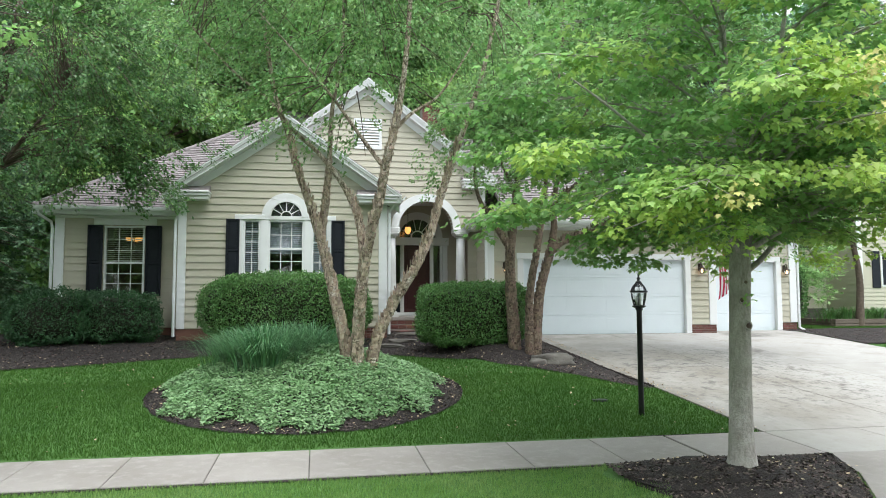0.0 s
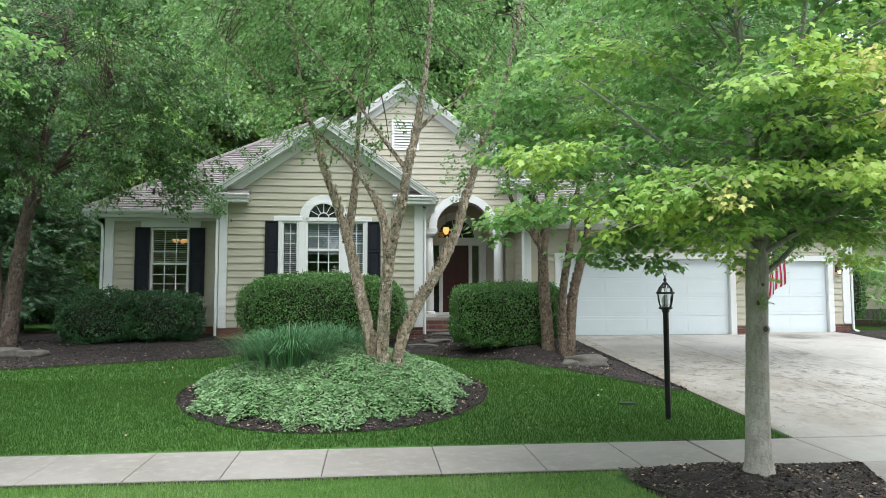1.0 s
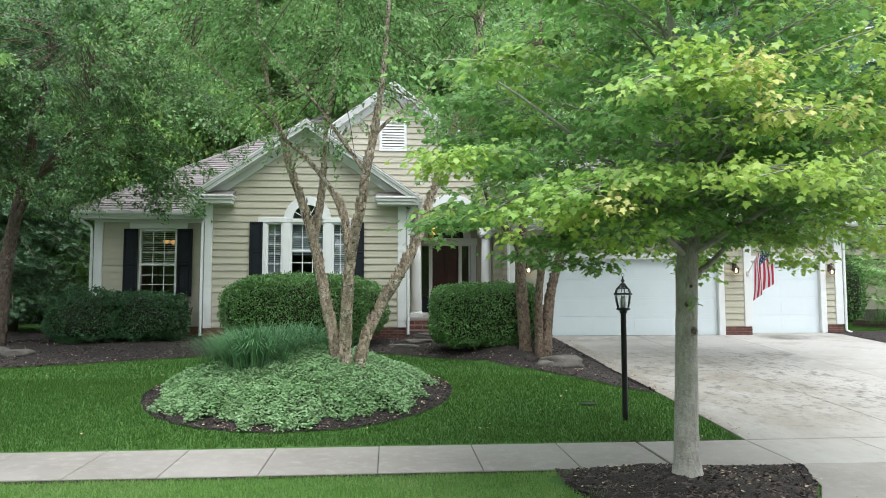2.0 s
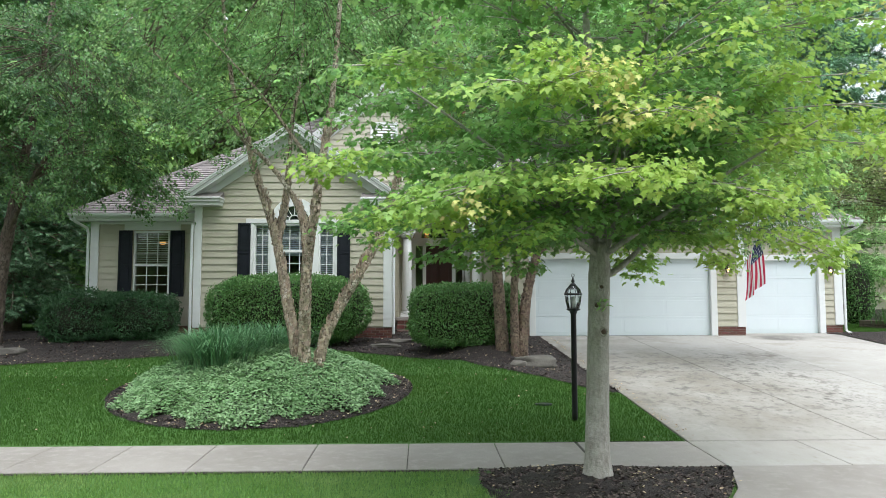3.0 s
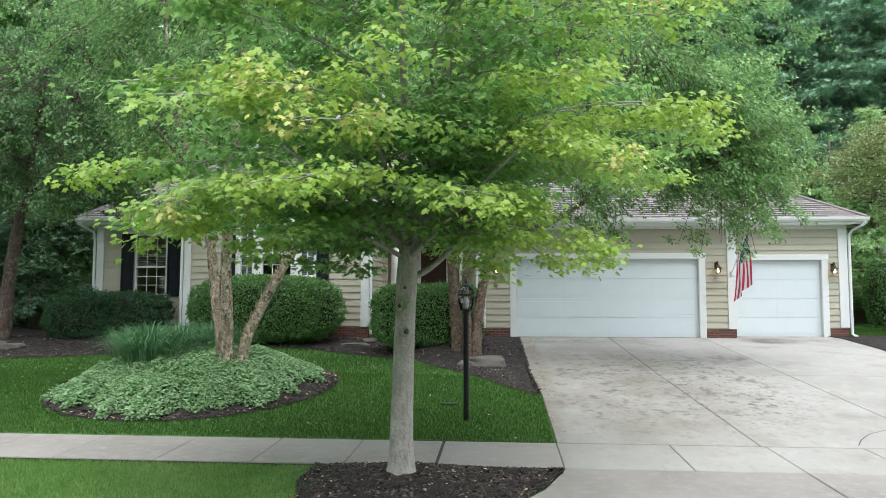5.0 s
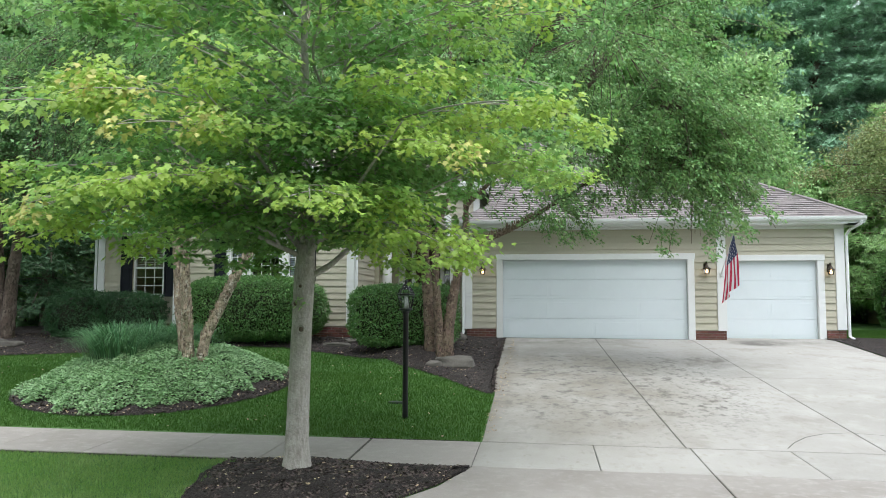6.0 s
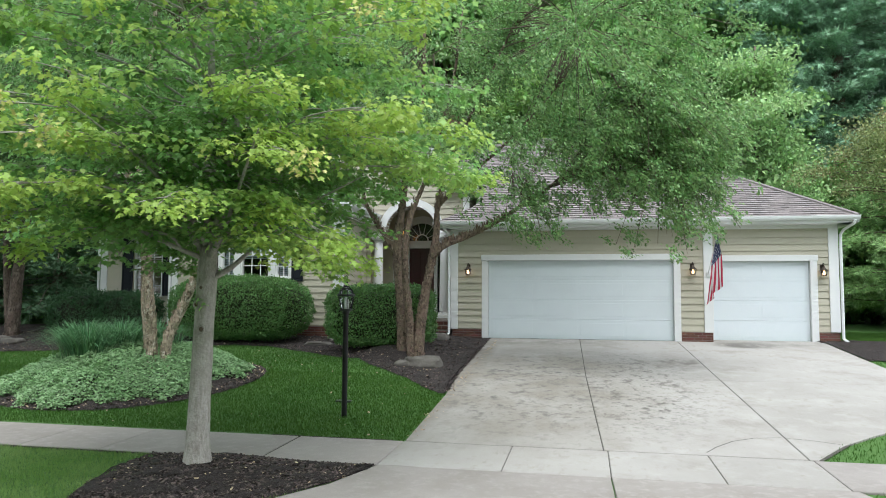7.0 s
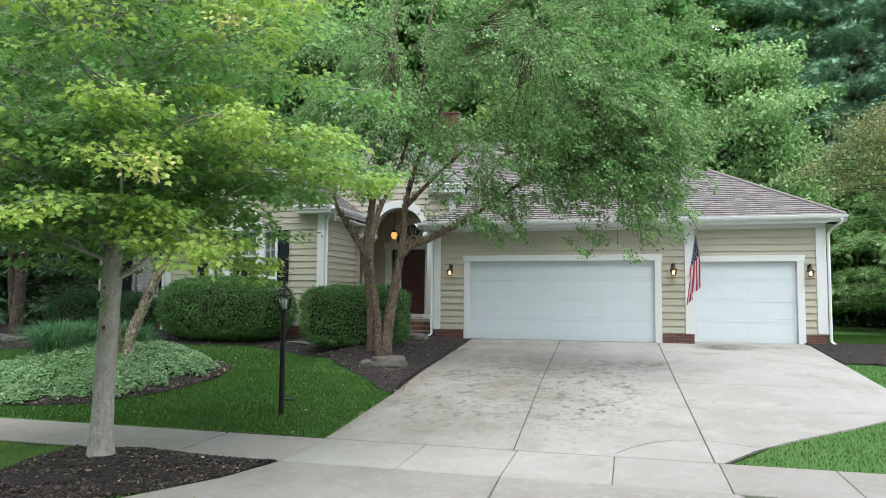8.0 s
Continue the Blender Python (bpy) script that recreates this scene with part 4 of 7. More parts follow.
for a, b in ((2.40, 2.68), (3.66, 3.94)):
    s = part("sidelight", DOORW.box(DOORW.box(Geo(), a - 0.02, a + 0.03, -0.11, 0.02, 0.6, 2.7), b - 0.03, b + 0.02, -0.11, 0.02, 0.6, 2.7), WHITE, HOUSE, "narrow glazed sidelight beside the door")
    part("pane", Geo().poly([DOORW(a, -0.06, 1.1), DOORW(b, -0.06, 1.1), DOORW(b, -0.06, 2.7), DOORW(a, -0.06, 2.7)]), PANE, s).visible_shadow = False
    part("lower_panel", DOORW.box(Geo(), a, b, -0.09, -0.04, 0.6, 1.1, 0.006), SHUTTER, s)
    part("backing", Geo().poly([DOORW(a - 0.1, -0.4, 0.6), DOORW(b + 0.1, -0.4, 0.6), DOORW(b + 0.1, -0.4, 2.7), DOORW(a - 0.1, -0.4, 2.7)]), DARKROOM, s)
trim("door_casing", DOORW, [(2.22, 2.38, -0.12, 0.04, 0.5, 2.72), (3.98, 4.14, -0.12, 0.04, 0.5, 2.72), (2.68, 2.76, -0.12, 0.03, 0.6, 2.70), (3.58, 3.64, -0.12, 0.03, 0.6, 2.70), (2.18, 4.18, -0.12, 0.05, 2.70, 2.94)])
part("arch_casing", arc_band(DOORW, 3.18, 2.94, 0.60, 0.80, -0.02, 0.05), WHITE, HOUSE, "white casing of the door's fanlight")
fanlight(Face((0, 21.835), (1, 0), (0, -1)), 3.18, 2.94, 0.61, 7)

# ---- gable vent ----
vent = part("gable_vent", PORT.box(PORT.box(PORT.box(PORT.box(Geo(), 1.10, 1.18, -0.02, 0.05, 5.35, 6.25, 0.005), 1.82, 1.90, -0.02, 0.05, 5.35, 6.25, 0.005), 1.18, 1.82, -0.02, 0.05, 5.35, 5.42, 0.005), 1.18, 1.82, -0.02, 0.05, 6.18, 6.25, 0.005), WHITE, HOUSE, "white louvred gable vent")
for i in range(9):
    z = 5.43 + i * 0.083
    part("louvre", Geo().prism([(1.18, 20.29, z + 0.06), (1.82, 20.29, z + 0.06), (1.82, 20.25, z), (1.18, 20.25, z)], (0, 0.004, 0.012)), WHITE, vent)


# ---- roofs ----
def shingles(name, poly, label, along=(1, 0), step=0.135, tab=0.30, seed=0, under=0.10):
    """One roof plane: a deck with courses of shingle tabs. poly: corners, the first two along the eave."""
    rng = np.random.default_rng(seed)
    P = [Vector(p) for p in poly]
    o, ex = P[0], (P[1] - P[0]).normalized()
    nrm = Vector((0, 0, 0))
    for i in range(1, len(P) - 1):
        nrm += (P[i] - o).cross(P[i + 1] - o)
    nrm.normalize()
    if nrm.z < 0:
        nrm = -nrm
    ey = nrm.cross(ex).normalized()
    if ey.z < 0:
        ey = -ey
    Q = [((p - o).dot(ex), (p - o).dot(ey)) for p in P]
    deck = part(name, Geo().prism(P, tuple(nrm * -under)), ROOF, HOUSE, label)
    g = Geo()

    def reach(v):
        xs = []
        for i in range(len(Q)):
            (x0, v0), (x1, v1) = Q[i], Q[(i + 1) % len(Q)]
            if (v0 - v) * (v1 - v) < 0:
                xs.append(x0 + (x1 - x0) * (v - v0) / (v1 - v0))
        xs.sort()
        return xs

    vmax = max(q[1] for q in Q)
    v = 0.0
    while v < vmax - 0.02:
        xs = reach(min(v + step * 0.5, vmax - 0.01))
        for a, b in zip(xs[::2], xs[1::2]):
            x = a - rng.uniform(0, tab)
            while x < b:
                w = tab * rng.uniform(0.55, 1.35)
                l, r = max(a, x), min(b, x + w - 0.004)
                if r - l > 0.02:
                    t = 0.018 + 0.012 * rng.uniform()
                    d = v - 0.012 * rng.uniform()
                    base = len(g.v)
                    for uu, vv, hh in ((l, d, t), (r, d, t), (r, v + step * 1.05, 0.003), (l, v + step * 1.05, 0.003), (l, d, 0.0), (r, d, 0.0)):
                        g.v.append(tuple(o + ex * uu + ey * vv + nrm * hh))
                    g.f += [(base, base + 1, base + 2, base + 3), (base + 4, base + 5, base + 1, base), (base + 4, base, base + 3), (base + 5, base + 2, base + 1)]
                x += w
        v += step
    part("shingles", g, ROOF, deck, "mauve-grey asphalt shingle tabs", kind="stuff")
    return deck


def rake(a, b, deep=0.24, inner=0.20, wall_y=0.0):
    """A raking crown moulding from eave a up to peak b, leaning back under the shingle edge, with a soffit and a frieze on the wall."""
    A, B = Vector(a) - Vector((0, 0, 0.025)), Vector(b) - Vector((0, 0, 0.025))
    prof = [(0.0, 0.0), (0.0, -0.035), (0.012, -0.045), (0.025, -0.10), (0.05, -0.165), (0.055, -0.185), (0.055, -deep + 0.03), (0.17, -deep + 0.03), (0.17, 0.0)]
    g = Geo()
    g.prism([A + Vector((0, d, h)) for d, h in prof], tuple(B - A))
    part("rake_board", g, WHITE, HOUSE, "white raking crown moulding")
    dz = Vector((0, 0, deep - 0.03))
    C, D = A - dz, B - dz
    part("soffit", Geo().prism([C + Vector((0, 0.15, 0)), D + Vector((0, 0.15, 0)), Vector((D.x, wall_y, D.z)), Vector((C.x, wall_y, C.z))], (0, 0, 0.02)), WHITE, HOUSE, "white sloping soffit")
    C2, D2 = Vector((A.x, wall_y - 0.045, A.z - deep + 0.03)), Vector((B.x, wall_y - 0.045, B.z - deep + 0.03))
    part("rake_frieze", Geo().prism([C2, D2, D2 - Vector((0, 0, inner)), C2 - Vector((0, 0, inner))], (0, 0.05, 0)), WHITE, HOUSE, "white frieze under the rake")


def gutter(pts, label="white metal gutter"):
    """An ogee gutter along an eave; pts: two ends of its back edge at the top."""
    A, B = Vector(pts[0]), Vector(pts[1])
    d = (B - A).normalized()
    n = Vector((d.y, -d.x, 0))
    prof = [(0, 0), (0.015, 0), (0.015, -0.09), (0.06, -0.09), (0.10, -0.05), (0.115, 0.0), (0.128, 0.004), (0.128, -0.01), (0.115, -0.06), (0.075, -0.108), (0, -0.108)]
    g = Geo()
    g.prism([A + n * p + Vector((0, 0, q)) for p, q in prof], tuple(B - A))
    part("gutter", g, ALU, HOUSE, label)
    part("fascia", Geo().prism([A + Vector((0, 0, 0.02)), A + Vector((0, 0, -0.17)), A - n * 0.025 + Vector((0, 0, -0.17)), A - n * 0.025 + Vector((0, 0, 0.02))], tuple(B - A)), WHITE, HOUSE, "white eave fascia")


def downspout(pts):
    part("downspout", Geo().tube(pts, [0.038] * len(pts), 6), ALU, HOUSE, "white metal downspout")


# front gable roof: ridge along y at x = -0.7
GP, GE, GS = 5.58, 3.62, 0.688
gl, gr = -0.70 - 2.85, -0.70 + 2.85
shingles("roof", [(gl, 22.3, GE), (gl, 17.55, GE), (-0.7, 17.55, GP), (-0.7, 22.3, GP)], "grey-brown shingled front gable roof", seed=1)
shingles("roof", [(gr, 17.55, GE), (gr, 20.9, GE), (-0.7, 22.3, GP), (-0.7, 17.55, GP)], "grey-brown shingled front gable roof", seed=2)
rake((gl, 17.525, GE + 0.02), (-0.7, 17.525, GP + 0.02), wall_y=17.96)
rake((gr, 17.525, GE + 0.02), (-0.7, 17.525, GP + 0.02), wall_y=17.96)
for s, a, b in ((1, gl, -2.50), (-1, gr, 1.06)):
    u0, u1 = min(a, b), max(a, b)
    part("eave_return", Geo().box(u0, 17.57, 3.50, u1, 17.99, 3.57, 0.01).box(u0 + 0.03, 17.61, 3.41, u1 - 0.03, 17.98, 3.50, 0.01).box(u0 - 0.02, 17.54, 3.57, u1 + 0.02, 17.99, 3.62, 0.01), WHITE, HOUSE, "white boxed eave return")
    part("return_roof", Geo().prism([(u0, 17.55, 3.62), (u0, 17.97, 3.80), (u0, 17.97, 3.62)], (u1 - u0, 0, 0)), ROOF, HOUSE, "small shingled roof on the eave return")
    e = a
    part("eave_soffit", Geo().box(min(e, e + s * 0.36), 17.98, 3.32, max(e, e + s * 0.36), 20.3, 3.36), WHITE, HOUSE)
gutter([(gr, 17.60, GE - 0.02), (gr, 20.28, GE - 0.02)])
# left wing and main hip
ME, MS = 3.32, 0.70
shingles("roof", [(-6.75, 18.6, ME), (-3.2, 18.6, ME), (-0.4, 22.0, ME + 3.4 * MS), (1.6, 24.5, ME + 5.9 * MS), (-0.85, 24.5, ME + 5.9 * MS)], "mauve-grey shingled hip roof over the wing", seed=3)
shingles("roof", [(-6.75, 30.4, ME), (-6.75, 18.6, ME), (-0.85, 24.5, ME + 5.9 * MS)], "mauve-grey shingled hip end", seed=4)
part("roof", Geo().prism([(-6.75, 30.4, ME), (1.6, 30.4, ME), (1.6, 24.5, ME + 5.9 * MS), (-0.85, 24.5, ME + 5.9 * MS)], (0, 0, -0.1)), ROOF, HOUSE, "rear roof slope")
part("roof", Geo().prism([(1.6, 30.4, 3.2), (11, 30.4, 3.2), (7.2, 24.5, 6.73), (1.6, 24.5, 6.73)], (0, 0, -0.1)), ROOF, HOUSE, "rear roof slope")
gutter([(-6.75, 18.6, ME - 0.01), (-3.22, 18.6, ME - 0.01)])
part("eave_soffit", Geo().box(-6.72, 18.62, 3.12, -3.2, 19.0, 3.15), WHITE, HOUSE, "white boxed soffit")
# tall gable over the entry
TP, TS = 7.38, 0.745
tl, tr = 1.5 - 3.76, 1.5 + 3.76
TE = TP - 3.76 * TS
shingles("roof", [(tr, 20.0, TE), (tr, 21.4, TE), (1.5, 25.2, TP), (1.5, 20.0, TP)], "grey-brown shingled entry gable roof", seed=5)
shingles("roof", [(tl, 21.4, TE), (tl, 20.0, TE), (1.5, 20.0, TP), (1.5, 25.2, TP)], "grey-brown shingled entry gable roof", seed=6)
rake((tl, 19.965, TE + 0.02), (1.5, 19.965, TP + 0.02), wall_y=20.3)
rake((tr, 19.965, TE + 0.02), (1.5, 19.965, TP + 0.02), wall_y=20.3)
part("eave_return", Geo().box(4.25, 19.96, 4.36, tr + 0.02, 20.32, 4.44, 0.01).box(4.28, 20.0, 4.24, tr - 0.02, 20.32, 4.36, 0.01).box(4.23, 19.93, 4.44, tr + 0.04, 20.32, 4.50, 0.01), WHITE, HOUSE, "white boxed eave return")
part("return_roof", Geo().prism([(4.25, 19.94, 4.50), (4.25, 20.32, 4.64), (4.25, 20.32, 4.50)], (tr - 4.25, 0, 0)), ROOF, HOUSE, "small shingled roof on the eave return")
# garage roofs
AE, AS = 3.16, 0.60
az = lambda y: AE + AS * (y - 18.55)
shingles("roof", [(4.38, 18.55, AE), (11.88, 18.55, AE), (11.88, 22.3, az(22.3)), (9.4, 22.3, az(22.3)), (7.2, 24.5, az(24.5)), (1.8, 24.5, az(24.5)), (5.3, 20.9, az(20.9)), (5.3, 19.47, az(19.47))], "mauve-grey shingled roof over the double garage", seed=7)
shingles("roof", [(4.38, 20.28, AE), (4.38, 18.55, AE), (5.3, 19.47, az(19.47)), (5.3, 20.28, az(19.47))], "shingled hip end beside the entry", seed=8)
part("roof", Geo().prism([(11.88, 22.3, az(22.3)), (11.88, 26.0, AE), (6, 26, AE), (9.4, 22.3, az(22.3))], (0, 0, -0.1)), ROOF, HOUSE, "rear garage roof slope")
part("roof_side", Geo().prism([(11.80, 18.6, AE - 0.02), (11.80, 22.3, az(22.3) - 0.04), (11.80, 26.0, AE - 0.02)], (0.05, 0, 0)), WHITE, HOUSE, "white gable end of the double garage roof")
BE = 3.26
bz = lambda k: BE + AS * k
shingles("roof", [(11.86, 19.4, BE), (15.22, 19.4, BE), (12.32, 22.3, bz(2.9)), (11.86, 22.3, bz(2.9))], "mauve-grey shingled hip roof over the single garage", seed=9)
shingles("roof", [(15.22, 19.4, BE), (15.22, 25.2, BE), (12.32, 22.3, bz(2.9))], "mauve-grey shingled hip end", seed=10)
part("roof", Geo().prism([(15.22, 25.2, BE), (11.86, 25.2, BE), (11.86, 22.3, bz(2.9)), (12.32, 22.3, bz(2.9))], (0, 0, -0.1)), ROOF, HOUSE, "rear garage roof slope")
part("hip_cap", Geo().tube([(15.22, 19.4, BE + 0.015), (12.32, 22.3, bz(2.9) + 0.02)], [0.055, 0.055], 6), ROOF, HOUSE, "shingle hip cap")
part("hip_cap", Geo().tube([(-6.75, 18.6, ME + 0.015), (-0.85, 24.5, ME + 5.9 * MS + 0.02)], [0.06, 0.06], 6), ROOF, HOUSE, "shingle hip cap")
part("ridge_cap", Geo().tube([(9.4, 22.3, az(22.3) + 0.01), (11.9, 22.3, az(22.3) + 0.01)], [0.06, 0.06], 6), ROOF, HOUSE, "shingle ridge cap")
gutter([(4.36, 18.55, AE), (11.90, 18.55, AE)])
gutter([(4.38, 20.28, AE), (4.38, 18.53, AE)])
gutter([(11.90, 19.4, BE), (15.24, 19.4, BE)])
part("eave_soffit", Geo().box(4.40, 18.57, 2.98, 11.86, 18.97, 3.01).box(4.40, 18.57, 2.98, 4.74, 20.28, 3.01), WHITE, HOUSE, "white boxed soffit")
part("eave_soffit", Geo().box(11.6, 19.42, 3.07, 15.2, 19.8, 3.10).box(14.82, 19.42, 3.07, 15.2, 25.2, 3.10), WHITE, HOUSE, "white boxed soffit")
downspout([(15.12, 19.32, 3.15), (15.10, 19.36, 3.06), (14.95, 19.66, 2.93), (14.89, 19.74, 2.80), (14.89, 19.75, 0.10), (14.95, 19.60, 0.02)])
downspout([(-6.62, 18.52, 3.20), (-6.60, 18.58, 3.10), (-6.42, 18.90, 2.95), (-6.40, 18.94, 2.80), (-6.40, 18.94, 0.2)])
downspout([(-3.30, 18.48, 3.20), (-3.30, 18.3, 3.1), (-3.30, 17.95, 2.95), (-3.30, 17.93, 2.7), (-3.30, 17.92, 0.12)])
downspout([(2.10, 17.75, 3.50), (2.0, 17.85, 3.36), (1.89, 17.95, 3.2), (1.89, 17.95, 0.12)])
downspout([(4.52, 18.50, 3.06), (4.60, 18.62, 2.95), (4.66, 18.88, 2.80), (4.66, 18.90, 0.12), (4.60, 18.70, 0.05)])
# chimney
ch = part("chimney", Geo().box(3.55, 23.2, 5.0, 4.35, 23.8, 7.55), MORTAR, HOUSE, "red brick chimney with a metal cap")
z, r = 5.9, 0
while z < 7.5:
    for i in range(4):
        a = 3.55 + 0.205 * i - (0.1 if r % 2 else 0)
        part("brick", Geo().box(max(3.545, a), 23.175, z, min(4.355, a + 0.195), 23.21, z + 0.06, 0.003), BRICK, ch)
    z += 0.07
    r += 1
part("chimney_cap", Geo().box(3.52, 23.14, 7.50, 4.38, 23.86, 7.56, 0.01), BRICK, ch)


# ---- planting: shared builders ----
_gx0, _gy0, _gs = -24.0, 2.0, 0.2
_grid = np.array([[ground_at(_gx0 + _gs * i, _gy0 + _gs * j) for i in range(300)] for j in range(200)])


def ground_np(x, y):
    i = np.clip((x - _gx0) / _gs, 0, 298.999)
    j = np.clip((y - _gy0) / _gs, 0, 198.999)
    a, b = i.astype(int), j.astype(int)
    u, v = i - a, j - b
    return _grid[b, a] * (1 - u) * (1 - v) + _grid[b, a + 1] * u * (1 - v) + _grid[b + 1, a] * (1 - u) * v + _grid[b + 1, a + 1] * u * v


def curve(pts, n=5):
    """A smooth line through the points."""
    P = [Vector(p) for p in pts]
    out = []
    for i in range(len(P) - 1):
        a, b, c, d = P[max(i - 1, 0)], P[i], P[i + 1], P[min(i + 2, len(P) - 1)]
        for k in range(n):
            t = k / n
            out.append(0.5 * ((2 * b) + (c - a) * t + (2 * a - 5 * b + 4 * c - d) * t * t + (3 * b - a - 3 * c + d) * t ** 3))
    return out + [P[-1]]


def ball(rng, n, c, r, shell=0.5):
    d = rng.normal(size=(n, 3))
    d /= np.linalg.norm(d, axis=1)[:, None]
    return np.asarray(c) + d * (rng.uniform(0, 1, n) ** shell)[:, None] * np.asarray(r)


def limbs(g, nodes, tips, rng, r0=0.03, sag=0.1, sides=5):
    """Boughs from the nearest lower node of the stem out to each tip."""
    N = np.array([tuple(p) for p, _ in nodes])
    R = np.array([r for _, r in nodes])
    for t in tips:
        d = np.linalg.norm((N - t) * np.array([1, 1, 0.7]), axis=1) + np.where(N[:, 2] > t[2] - 0.15, 2.5, 0) + np.where(N[:, 2] < t[2] - 2.8, 2.0, 0)
        k = int(np.argmin(d))
        a, b = Vector(N[k]), Vector(t)
        L = (b - a).length
        if L < 0.15 or L > 6:
            continue
        m1 = a.lerp(b, 0.35) + Vector((*rng.normal(0, 0.05 * L, 2), 0.05 * L))
        m2 = a.lerp(b, 0.7) + Vector((*rng.normal(0, 0.05 * L, 2), 0.06 * L - sag * 0.3))
        r = min(R[k] * 0.6, r0 * (0.5 + 0.35 * L))
        line = curve([a, m1, m2, b], 3)
        g.tube(line, [max(0.004, r * (1 - 0.9 * i / (len(line) - 1))) for i in range(len(line))], sides, caps=False)


def stems(g, lines, rng, sides=10, rough=0.05, n=6):
    nodes = []
    for pts, r0, r1 in lines:
        c = curve(pts, n)
        k = len(c) - 1
        rad = [r0 + (r1 - r0) * (i / k) ** 0.8 for i in range(k + 1)]
        rad[0] *= 1.25
        g.tube(c, rad, sides, rough, rng)
        nodes += [(p, r) for p, r in zip(c, rad)][2:]
    return nodes


def scatter(rng, centres, per, spread, droop=0.0):
    """Leaf points round each centre; droop lets them hang in strands."""
    n = len(centres) * per
    c = np.repeat(centres, per, axis=0)
    o = rng.normal(size=(n, 3)) * np.asarray(spread)
    if droop:
        o[:, 2] -= rng.uniform(0, 1, n) ** 0.8 * droop
    return c + o


def sprays(rng, blobs, droop, seed, gap=-0.25):
    """Boughs that run outwards inside soft ellipsoids, each set with leaf clusters towards its drooping end."""
    C, lines = [], []
    for c, r, n in blobs:
        c, r = np.asarray(c, float), np.asarray(r, float)
        for _ in range(n):
            d = rng.normal(size=3)
            d /= np.linalg.norm(d)
            if noise.noise(Vector(c + d * r) * 0.5 + Vector((seed, 0, 0))) < gap:
                continue
            t1, t0 = c + d * r * rng.uniform(0.62, 1.06), c + d * r * rng.uniform(0.1, 0.35) + np.array([0, 0, 0.25])
            L = np.linalg.norm(t1 - t0)
            lines.append((t0, t1 - np.array([0, 0, droop])))
            for _ in range(int(4 + L * 4.5)):
                t = rng.uniform(0.2, 1.0) ** 0.8
                p = t0 + (t1 - t0) * t
                p[2] -= droop * t * t
                C.append(p + rng.normal(size=3) * np.array([0.17, 0.17, 0.06]) * (0.5 + 0.9 * t))
    return np.array(C), lines


